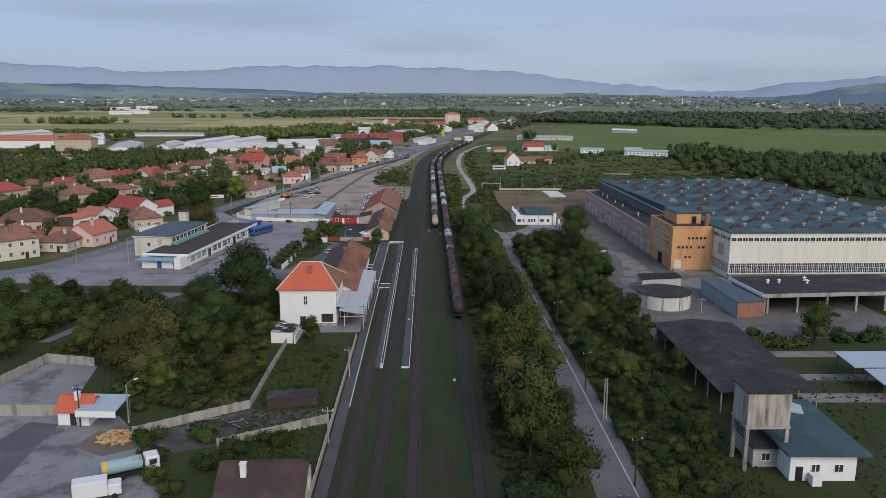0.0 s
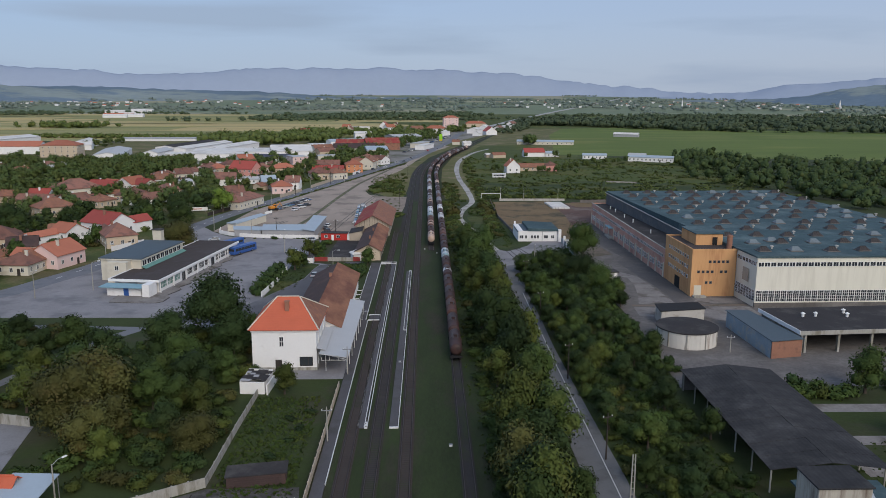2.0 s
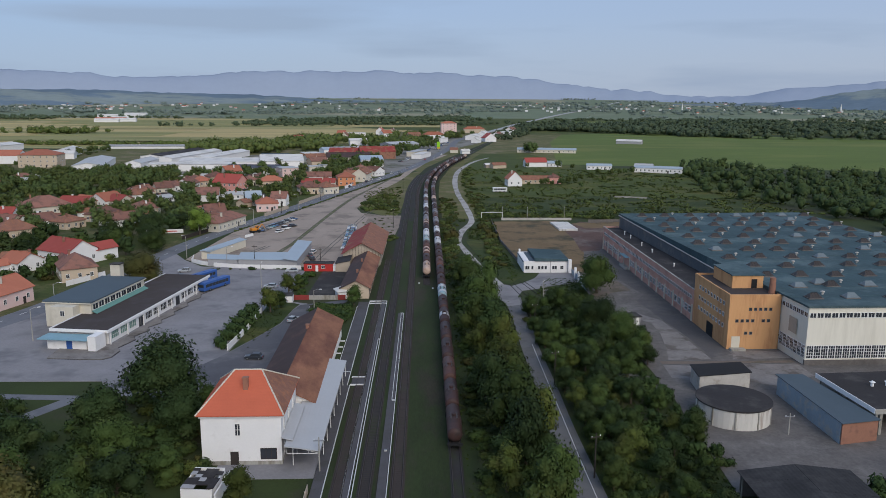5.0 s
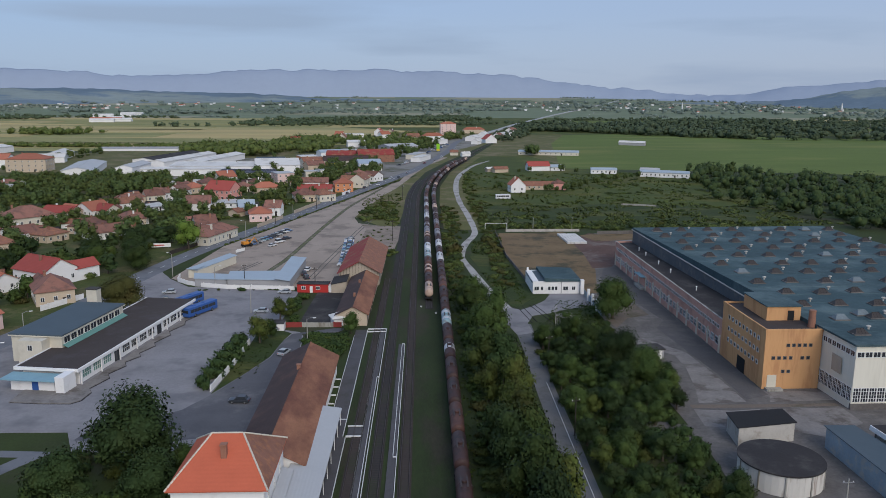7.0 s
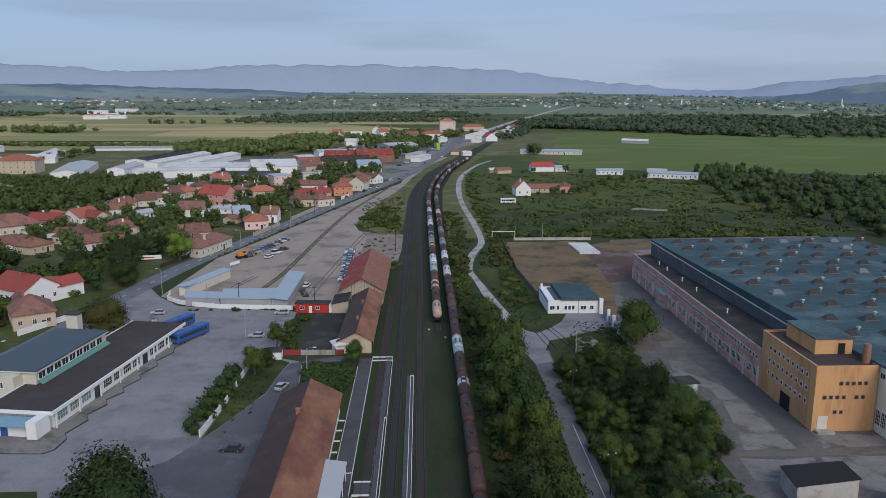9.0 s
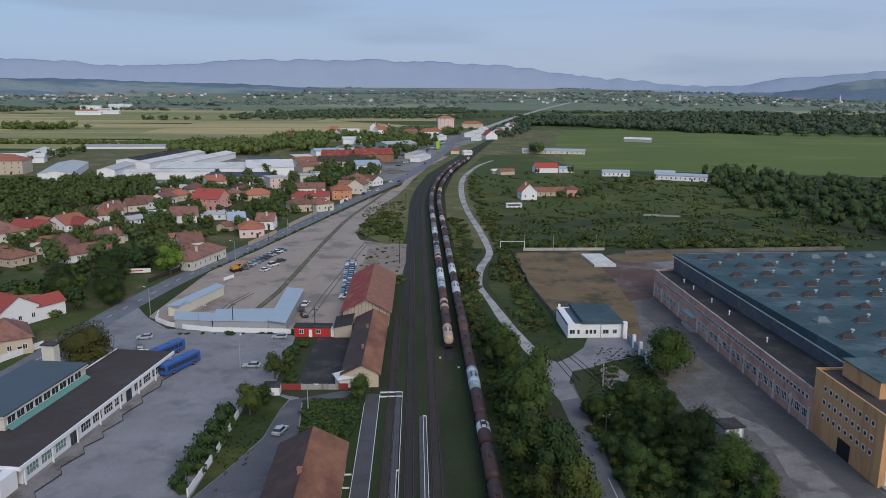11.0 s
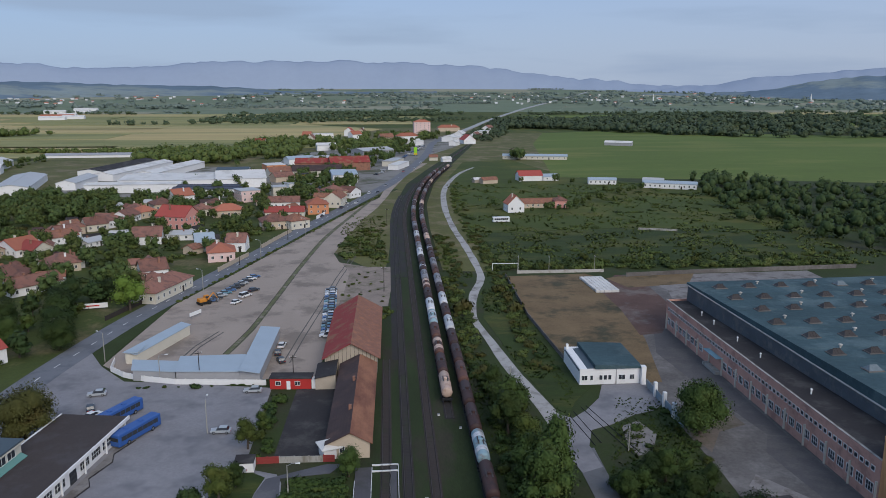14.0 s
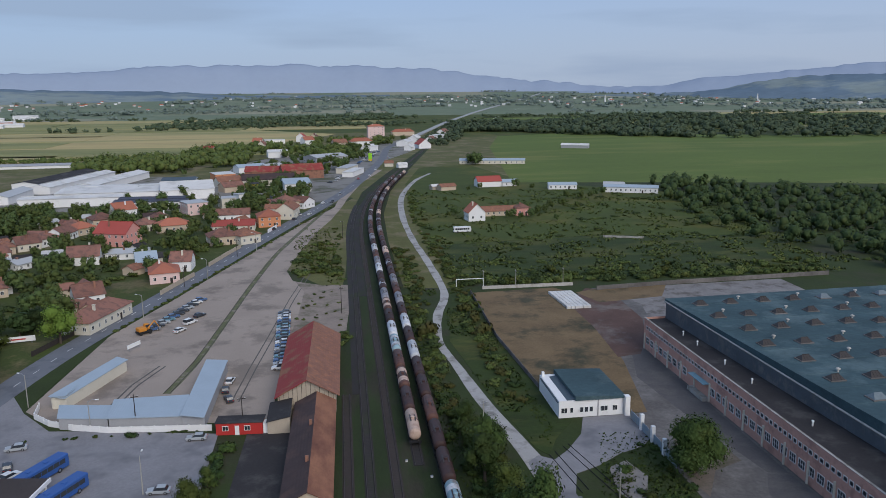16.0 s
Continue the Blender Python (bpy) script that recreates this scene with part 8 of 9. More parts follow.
spots = []
for _ in range(1500):
    x, y = rnd.uniform(178, 620), rnd.uniform(380, 760)
    lo = np.interp(y, [380, 413, 450, 486, 540, 630, 690, 760], [218, 216, 200, 188, 186, 202, 222, 250])
    if x < lo + 4 * noise.noise((y * 0.05, 1.0, 1.0)) or y > np.interp(x, [220, 244, 270, 301, 346, 620], [695, 715, 668, 648, 612, 560]):
        continue
    spots.append((x, y, rnd.uniform(3, 5.5), rnd.uniform(5, 10)))
woods("wood", spots, "dense dark broadleaf wood beside the factory", L_GROVE, 0.20, 80)
spots = []
for _ in range(1250):
    x = rnd.uniform(190, 1500)
    y0 = np.interp(x, [190, 267, 404, 536, 669, 1500], [1420, 1400, 1245, 1160, 1150, 1060])
    y1 = np.interp(x, [190, 500, 800, 1000, 1500], [1480, 1800, 1900, 1760, 1500])
    y = y0 + (y1 - y0) * rnd.random() ** 1.3
    if x < np.interp(y, [1270, 1480, 1700, 2080], [104, 157, 212, 318]) + 18:
        continue
    spots.append((x, y, rnd.uniform(8, 14), rnd.uniform(8, 14)))
for _ in range(160):
    t_ = rnd.random()
    spots.append((np.interp(1130 + 520 * t_, [1120, 1270, 1450, 1695], [92, 132, 170, 230]) + rnd.uniform(0, 45), 1130 + 520 * t_ + rnd.uniform(-10, 20), rnd.uniform(4, 7), rnd.uniform(5, 9)))
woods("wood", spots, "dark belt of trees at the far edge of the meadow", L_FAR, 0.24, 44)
spots = []
for x0, x1, y0, y1, n, h0, h1 in ((-235, -140, 860, 960, 120, 8, 14), (-165, -90, 905, 1090, 130, 6, 12), (-60, 10, 985, 1100, 60, 6, 11), (-140, -70, 1095, 1180, 50, 5, 9), (-30, 70, 1160, 1260, 60, 5, 9)):
    for _ in range(n):
        spots.append((rnd.uniform(x0, x1), rnd.uniform(y0, y1), rnd.uniform(4, 7.5), rnd.uniform(h0, h1)))
for _ in range(110):
    x = rnd.uniform(-470, -245)
    spots.append((x, np.interp(x, [-470, -267, -245], [1000, 982, 1010]) + rnd.gauss(0, 4), rnd.uniform(4, 6), rnd.uniform(4, 6)))
for _ in range(60):
    spots.append((rnd.gauss(-545, 35), rnd.gauss(1285, 14), rnd.uniform(5, 8), rnd.uniform(6, 12)))
woods("wood", spots, "belt of willows and shrubs behind the town", L_GARDEN, 0.22, 60)
spots = []
for _ in range(330):
    t_ = rnd.random()
    spots.append((-330 + 480 * t_ + rnd.gauss(0, 15), 1700 + 330 * t_ + rnd.gauss(0, 30) + rnd.choice((0, 0, 190)), rnd.uniform(6, 11), rnd.uniform(6, 11)))
for _ in range(120):
    spots.append((rnd.uniform(-1250, -880), rnd.gauss(2010, 30), rnd.uniform(7, 11), rnd.uniform(6, 10)))
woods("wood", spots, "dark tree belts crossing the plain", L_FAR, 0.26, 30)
spots = []
for row in range(60):
    y0 = 1450 + 2900 * (row / 60) ** 1.15
    x0 = rnd.uniform(-2600, 2400)
    L = rnd.uniform(200, 1100)
    tilt = rnd.uniform(-0.12, 0.12)
    x = 0
    while x < L:
        if noise.noise((x * 0.01, row * 3.7, 0.5)) > -0.25:
            spots.append((x0 + x, y0 + tilt * x + rnd.gauss(0, 7), rnd.uniform(5, 13), rnd.uniform(5, 11)))
        x += rnd.uniform(6, 22)
for _ in range(620):
    x = rnd.uniform(500, 2900)
    y = 2480 + 105 * rnd.randrange(12) + rnd.gauss(0, 9) + 0.03 * x
    if noise.noise((x * 0.004, y * 0.02, 2.5)) < -0.05:
        continue
    spots.append((x, y, rnd.uniform(10, 18), rnd.uniform(8, 14)))
for _ in range(620):
    x = rnd.uniform(-2700, 300)
    y = 2400 + 120 * rnd.randrange(12) + rnd.gauss(0, 10) - 0.05 * x
    if noise.noise((x * 0.004, y * 0.02, 5.5)) < -0.05:
        continue
    spots.append((x, y, rnd.uniform(12, 20), rnd.uniform(9, 15)))
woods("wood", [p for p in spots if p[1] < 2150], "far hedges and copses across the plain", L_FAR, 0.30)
woods("wood", [p for p in spots if p[1] >= 2150], "hazy distant hedges and copses under the hills", L_HAZE, 0.34, 16)

# the nearest plants stand as things of their own; the rest is a mass that nobody counts
def nearness(p):
    return math.hypot(p[1] - 5, max(0, p[2] - 150))


def mass(name, rows, pick, label):
    packs = {}
    for kind, x, y, s, i, sz in rows:
        me, material = pick(kind, i)
        co = np.empty(len(me.vertices) * 3)
        me.vertices.foreach_get("co", co)
        co = co.reshape(-1, 3) * (s, s, s * sz)
        a = (x * 5.3 + y * 2.1) % 6.28
        c_, s_ = math.cos(a), math.sin(a)
        co = np.c_[co[:, 0] * c_ - co[:, 1] * s_ + x, co[:, 0] * s_ + co[:, 1] * c_ + y, co[:, 2]]
        if y > 330:
            material = {L_GREEN: L_GARDEN, L_DARK: L_WOOD}.get(material, material)
        V, F, n, N = packs.setdefault(material, ([], [], [0], []))
        V.append(co)
        no = ROUND[me.name]
        N.append(np.c_[no[:, 0] * c_ - no[:, 1] * s_, no[:, 0] * s_ + no[:, 1] * c_, no[:, 2]])
        base = n[0]
        F += [tuple(v + base for v in p.vertices) for p in me.polygons]
        n[0] += len(co)
    for material, (V, F, _, N) in packs.items():
        tagged(new(name, leaf_mesh(name, np.concatenate(V).tolist(), F, np.concatenate(N), material)), label, name, kind="stuff")


LEAF = {"green": L_GREEN, "dark": L_DARK, "olive": L_OLIVE, "autumn": L_AUTUMN, "light": L_LIGHT, "poplar": L_DARK, "small": L_GREEN, "big_dark": L_DARK, "big_green": L_GREEN, "big_autumn": L_AUTUMN}
PLANTS.sort(key=nearness)
BUSHES.sort(key=nearness)
placed = set()
for kind, x, y, s, i, sz in PLANTS[:290]:
    k = TREES[kind][i % len(TREES[kind])]
    m = Matrix.LocRotScale((x, y, 0), Euler((0, 0, (x * 7.3 + y * 3.1) % 6.28)), (s, s, s * sz))
    if k.name in placed:
        copy_thing(k, m @ Matrix.Diagonal((*(1 / v for v in k.scale), 1)))
    else:
        placed.add(k.name)
        k.matrix_basis = m
LITE = {k: shrub_mesh(40 + n, 2.3, 2.2, 260, 0.58, LEAF[k]) for n, k in enumerate(("green", "dark", "olive", "autumn"))}
CROWN = {}
for n, k in enumerate(LEAF):
    big = k.startswith("big")
    H_, R_ = (12.0, 6.6) if big else ((12, 2.4) if k == "poplar" else (7.5, 3.5))
    r3 = random.Random(60 + n)
    lobes = [((R_ * 0.5 * math.cos(q * 1.9), R_ * 0.5 * math.sin(q * 1.9), H_ * (0.4 + 0.45 * q / 6)), R_ * r3.uniform(0.42, 0.58), 1.0) for q in range(7)]
    CROWN[k] = leaf_mesh("crown", *leaves(r3, lobes, 420, 0.088 * H_), LEAF[k])
mass("trees", PLANTS[290:], lambda k, i: (CROWN[k], LEAF[k] if not (k == "small" and i % 2) else L_DARK), "green garden and hedge trees further off")
CLOSE = {k: shrub_mesh(50 + n, 2.3, 2.2, 430, 0.40, LEAF[k]) for n, k in enumerate(("green", "dark", "olive", "autumn"))}
mass("shrubs", [p for p in BUSHES[290:] if p[2] < 305], lambda k, i: (CLOSE[k], LEAF[k]), "dense green shrubs of the thickets")
mass("shrubs", [p for p in BUSHES[290:] if p[2] >= 305], lambda k, i: (LITE[k], LEAF[k]), "green shrubs and hedges further off")
for kind, x, y, s, i, sz in BUSHES[:290]:
    o = new("shrub", SHRUBS[kind][i % 2])
    o.matrix_basis = Matrix.LocRotScale((x, y, 0), Euler((0, 0, (x * 5.3 + y * 2.1) % 6.28)), (s, s, s * sz))
    tagged(o, SHRUB_LABEL[kind], "shrub", "trees and shrubs")
for k in [t for v in TREES.values() for t in v]:
    if k.name not in placed:
        for o in (*k.children, k):
            bpy.data.objects.remove(o)


# weeds on open rough ground
V, F = [], []
for _ in range(22000):
    zone = rnd.random()
    if zone < 0.45:
        x, y = rnd.uniform(34, 56), rnd.uniform(70, 262)
        if x > (51 if y > 160 else 48):
            continue
    elif zone < 0.55:
        x, y = rnd.uniform(34, 55), rnd.uniform(262, 330)
        if x > 37 and y > 300 or abs(x - 30 - (y - 268) * 0.33) < 5:
            continue
    elif zone < 0.8:
        x, y = rnd.uniform(11, 30), rnd.uniform(60, 420)
        if x > 20 or y > 290 and x > 17:
            continue
    else:
        x, y = (rnd.uniform(60, 115), rnd.uniform(92, 136)) if rnd.random() < 0.4 else (rnd.uniform(-27.5, -16), rnd.uniform(98, 157))
    s = rnd.uniform(0.12, 0.30)
    a = rnd.random() * math.tau
    n = len(V)
    lean_ = rnd.uniform(-0.3, 0.3)
    V += [(x - s * math.cos(a), y - s * math.sin(a), 0.0), (x + s * math.cos(a), y + s * math.sin(a), 0.0), (x + s * 0.8 * math.cos(a) + lean_, y + s * 0.8 * math.sin(a), s * 1.5), (x - s * 0.7 * math.cos(a) + lean_, y - s * 0.7 * math.sin(a), s * 1.2)]
    F.append((n, n + 1, n + 2, n + 3))
tagged(new("weeds", leaf_mesh("weeds", V, F, None, L_GREEN)), "tall weeds and rank grass on rough ground", "weeds", kind="stuff")

# rank grass and low brush on the open land
def tufts(zones, material, label, seed):
    r4 = random.Random(seed)
    V, F, N = [], [], []
    for x0, x1, y0, y1, count, lo, hi in zones:
        for _ in range(count):
            x, y = r4.uniform(x0, x1), r4.uniform(y0, y1)
            if noise.noise((x * 0.09, y * 0.05, seed)) < -0.05 or abs(x - np.interp(y, [270, 295, 320, 345, 366, 392, 412, 430, 525, 587, 655], [31, 28.4, 24.8, 22.4, 20.6, 23.6, 28.6, 30.2, 28.9, 30.2, 35.2])) < 2.6:
                continue
            s = r4.uniform(lo, hi)
            for _ in range(3):
                a = r4.random() * math.tau
                c_, s_ = math.cos(a), math.sin(a)
                n = len(V)
                ox, oy = x + r4.uniform(-s, s), y + r4.uniform(-s, s)
                V += [(ox - s * c_, oy - s * s_, 0.0), (ox + s * c_, oy + s * s_, 0.0), (ox + r4.uniform(-0.4, 0.4) * s, oy + r4.uniform(-0.4, 0.4) * s, s * r4.uniform(0.9, 1.7))]
                N += [(c_ * 0.5, s_ * 0.5, 0.7)] * 3
                F.append((n, n + 1, n + 2))
    tagged(new("tall_grass", leaf_mesh("tall_grass", V, F, N, material)), label, "tall grass", kind="stuff")


tufts([(38, 210, 426, 520, 5200, 0.25, 0.6), (40, 225, 520, 690, 3400, 0.3, 0.7), (-27, -6, 440, 560, 900, 0.2, 0.5)], L_GARDEN, "rank grass and brambles over the pasture", 3)
tufts([(23, 37, 300, 425, 2200, 0.15, 0.38), (40, 54, 263, 285, 700, 0.12, 0.3), (11.5, 19, 300, 430, 900, 0.15, 0.38), (-39, -33, 230, 268, 300, 0.1, 0.25)], L_GREEN, "yellowish tall grass along the path", 4)

# ---------- far villages and hills ----------
bm = {"white_wall": bmesh.new(), "orange_tile": bmesh.new(), "sheet_white": bmesh.new()}
for _ in range(260):
    g = rnd.random()
    if g < 0.55:
        x, y = rnd.uniform(300, 2600), rnd.gauss(3100, 260)
    elif g < 0.8:
        x, y = rnd.uniform(-2000, 0), rnd.gauss(3300, 260)
    else:
        x, y = rnd.uniform(-2300, -1000), rnd.uniform(2700, 3300)
    z, w, d, h = ground_z(y), rnd.uniform(3, 7), rnd.uniform(3, 6), rnd.uniform(2.5, 4)
    box(bm["white_wall"], x - w, y - d, z - 2, x + w, y + d, z + h)
    k = "orange_tile" if rnd.random() < 0.4 else "sheet_white"
    sec = [(y - d - 1, z + h), (y + d + 1, z + h), (y, z + h + 2.5)]
    loft(bm[k], sec, "x", x - w - 1, x + w + 1)
for x, y in ((1010, 3000), (1620, 3000)):
    tube(bm["white_wall"], (x, y, ground_z(y)), (x, y, ground_z(y) + 15), 3, 2.6, 8)
    tube(bm["sheet_white"], (x, y, ground_z(y) + 15), (x, y, ground_z(y) + 26), 2.6, 0.3, 8)
for k, b in bm.items():
    tagged(new("far_village", mesh_of(b, k, "far_village")), "small pale houses of villages far across the plain", "village", kind="stuff")


def range_of_hills(name, dist, depth, az0, az1, crest, material, label, seed, rough):
    """A range seen across the plain: crest(az) in metres over a slope, with spurs and gullies."""
    bm = bmesh.new()
    na, nd = 260, 10
    rows = []
    for i in range(na + 1):
        az = az0 + (az1 - az0) * i / na
        h = crest(az)
        row = []
        for j in range(nd + 1):
            f = j / nd
            s = math.sin(min(1.0, f / 0.75) * math.pi / 2) if f < 0.75 else 1 - (f - 0.75) * 2.2
            n1 = noise.noise((az * 0.55, f * 2.2, seed)) + 0.5 * noise.noise((az * 1.7, f * 4.0, seed + 5))
            r = dist + depth * f
            z = -12 + (h + 12) * s * (1 + 0.0 * n1) + rough * n1 * s
            a = radians(az)
            row.append(bm.verts.new((r * math.sin(a), r * math.cos(a), z)))
        rows.append(row)
    for a, b in zip(rows, rows[1:]):
        for j in range(nd):
            bm.faces.new((a[j], a[j + 1], b[j + 1], b[j]))
    tagged(new(name, mesh_of(bm, material, name, smooth=True)), label, "hills", kind="structure")


def bell(x, c, w, h):
    return h * math.exp(-((x - c) / w) ** 2)


def far_crest(az):
    h = 62 + 122 / (1 + math.exp((az - 11.5) / 2.6))
    h += bell(az, -29, 4, 4) - bell(az, -18, 5, 30) + bell(az, -10.6, 2.2, 14) + bell(az, -6.2, 1.6, 16) + bell(az, -2.9, 1.3, 14) + bell(az, 1.2, 1.8, 10) + bell(az, 15, 1.5, 12)
    return h + 7 * noise.noise((az * 0.8, 3.3, 1.0)) + 6 * noise.noise((az * 1.9, 7.3, 1.0)) + 3 * noise.noise((az * 4.5, 1.3, 1.0))


def right_crest(az):
    return 34 + 118 / (1 + math.exp(-(az - 25.5) / 3.2)) + bell(az, 25, 1.6, 14) + bell(az, 38, 6, 20) + 5 * noise.noise((az * 0.9, 9.3, 2.0))


def near_right(az):
    return 30 + 82 / (1 + math.exp(-(az - 27.5) / 1.6)) + 6 * noise.noise((az * 1.1, 2.1, 4.0))


def near_left(az):
    return 38 + 48 / (1 + math.exp((az + 15) / 3.0)) + bell(az, -11, 4, 16) + 5 * noise.noise((az * 1.2, 5.1, 6.0))


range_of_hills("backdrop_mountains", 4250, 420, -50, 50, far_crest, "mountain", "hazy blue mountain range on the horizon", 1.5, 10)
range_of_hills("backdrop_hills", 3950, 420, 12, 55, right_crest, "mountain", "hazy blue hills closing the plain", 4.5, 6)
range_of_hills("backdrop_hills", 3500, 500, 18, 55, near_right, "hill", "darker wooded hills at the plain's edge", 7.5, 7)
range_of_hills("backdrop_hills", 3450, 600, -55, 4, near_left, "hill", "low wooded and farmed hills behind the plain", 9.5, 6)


# ---------- vehicles ----------
def car(paint, label, L=4.2, W=1.72, tall=0.0, name="car", cat="car", wagon=False):
    """A small car along local y, nose at +y."""
    c = thing(name, pose(0, 0, -60), label, cat, "parked cars")
    h = 0.86 + tall * 0.3
    bm = loft(bmesh.new(), [(-L / 2, 0.28), (L / 2, 0.28), (L / 2, 0.62), (L / 2 - 0.15, 0.74), (L * 0.2, h), (-L * 0.42, h), (-L / 2, 0.78)], "x", -W / 2, W / 2)
    bmesh.ops.bevel(bm, geom=bm.edges[:], offset=0.06, segments=2, affect="EDGES")
    part("body", bm, paint, c)
    rear = -L * 0.47 if wagon else -L * 0.40
    z1 = 1.42 + tall
    bm = bmesh.new()
    lo = [bm.verts.new(p) for p in ((-W / 2 + 0.06, rear, h - 0.02), (W / 2 - 0.06, rear, h - 0.02), (W / 2 - 0.06, L * 0.22, h - 0.02), (-W / 2 + 0.06, L * 0.22, h - 0.02))]
    hi = [bm.verts.new(p) for p in ((-W / 2 + 0.2, rear + 0.35 * (0.4 if wagon else 1), z1 - 0.05), (W / 2 - 0.2, rear + 0.35 * (0.4 if wagon else 1), z1 - 0.05), (W / 2 - 0.2, L * 0.05, z1 - 0.05), (-W / 2 + 0.2, L * 0.05, z1 - 0.05))]
    bm.faces.new(hi)
    for i in range(4):
        bm.faces.new((lo[i], lo[(i + 1) % 4], hi[(i + 1) % 4], hi[i]))
    part("glasshouse", bm, "glass", c)
    part("roof", one_box(-W / 2 + 0.18, rear + 0.33 * (0.4 if wagon else 1), z1 - 0.06, W / 2 - 0.18, L * 0.06, z1, bev=0.025), paint, c)
    wm = mesh_of(tube(bmesh.new(), (-0.1, 0, 0.31), (0.1, 0, 0.31), 0.31, n=14), "tyre", "wheel")
    rm_ = mesh_of(tube(bmesh.new(), (-0.11, 0, 0.31), (0.11, 0, 0.31), 0.19, n=10), "steel", "rim")
    for x in (-W / 2 + 0.08, W / 2 - 0.08):
        for y in (-L * 0.31, L * 0.31):
            w = part("wheel", wm, None, c)
            w.location = (x, y, 0)
            part("rim", rm_, None, w)
    for x in (-W / 2 + 0.28, W / 2 - 0.28):
        part("headlight", one_box(x - 0.16, L / 2 - 0.05, 0.55, x + 0.16, L / 2 + 0.015, 0.68), "frame_white", c)
        part("tail_light", one_box(x - 0.14, -L / 2 - 0.015, 0.6, x + 0.14, -L / 2 + 0.05, 0.74), "red_paint", c)
    return c


for nm, col in (("car_white", (0.66, 0.66, 0.66)), ("car_silver", (0.36, 0.38, 0.40)), ("car_blue", (0.06, 0.12, 0.26)), ("car_dark", (0.035, 0.04, 0.05)), ("car_teal", (0.12, 0.24, 0.30)), ("car_red", (0.30, 0.03, 0.03))):
    M[nm] = mat(nm, col, 0.3, 0.03, 0.5, 3.0, 0.0, spec=0.5)
CARS = {"white": car("car_white", "white hatchback car parked in a row"), "silver": car("car_silver", "silver saloon car parked in a row"), "blue": car("car_blue", "dark blue car parked in a row"), "dark": car("car_dark", "black car parked on hard ground"), "teal": car("car_teal", "blue-green car parked in a row"),
        "red": car("car_red", "small red car on the road"), "van": car("car_white", "white van parked beside the cars", 4.8, 1.85, 0.45, "van", "van", True)}
GONE = set()


def park(kind, x, y, rz, z=0.07):
    m = pose(x, y, z, 0, 0, rz)
    if kind not in GONE:
        GONE.add(kind)
        CARS[kind].matrix_basis = m
    else:
        copy_thing(CARS[kind], m)


row = ["van", "silver", "blue", "teal", "dark", "silver", "blue", "white", "dark", "teal", "blue", "silver", "teal", "dark", "blue", "white", "silver", "dark"]
for i, k in enumerate(row):
    park(k, -23.6 - 0.11 * i, 350.5 + 3.05 * i, 92 + (i * 37 % 9 - 4))
for i, k in enumerate(["blue", "dark", "silver", "teal", "blue", "dark", "dark", "silver", "dark", "white", "blue"]):
    park(k, -64.5 + 0.92 * i, 391 + 3.25 * i, -62 + (i * 23 % 11 - 5))
for k, x, y, r in (("white", -56, 388.5, -30), ("van", -54.3, 396.5, -35), ("dark", -52.6, 404, -40), ("white", -35.6, 343, -8), ("dark", -36.0, 337, 5), ("dark", -34.5, 331, 20), ("silver", -38.6, 310.8, 90), ("silver", -74.5, 311.5, 100),
                   ("silver", -41.8, 289, 88), ("silver", -29.3, 252.5, -18), ("dark", -33.5, 222.5, 86), ("silver", -35.5, 272, 75), ("white", -71, 299, -30), ("dark", -73, 303, 20), ("dark", 27.0, 90.5, 4)):
    park(k, x, y, r)
for k, x, y, r in (("white", -22.4, 607, 165), ("dark", -9.3, 654, 165), ("silver", -3.5, 690, -15), ("white", -15, 650, 165), ("white", 22, 800, -12), ("dark", -30.5, 590, -16), ("red", 12, 780, 168), ("white", 30, 850, 168), ("silver", 50, 965, -12), ("white", 130, 1260, -18), ("white", 215, 1508, -18), ("white", 262, 1640, -18),
                   ("white", 335, 1860, -20), ("white", 390, 2005, -20), ("white", -29, 606, 70), ("dark", -40, 560, -16)):
    park(k, x, y, r, 0.1)
rr = random.Random(8)
for i in range(16):
    y = 1230 + 95 * i + rr.uniform(-30, 30)
    park("white", np.interp(y, [930, 1120, 1440, 1850, 2165, 2850], [42, 85, 190, 330, 455, 660]) + rr.choice((-2, 2)), y, -18, 0.1 + (0.4 + ground_z(y) if y > 2200 else 0))
for i in range(26):
    park(rr.choice(["white", "silver", "dark", "blue"]), 5 + 0.18 * (12 * i) + rr.uniform(-3, 3) - 14, 760 + 12 * i, 70 + rr.uniform(-10, 10))


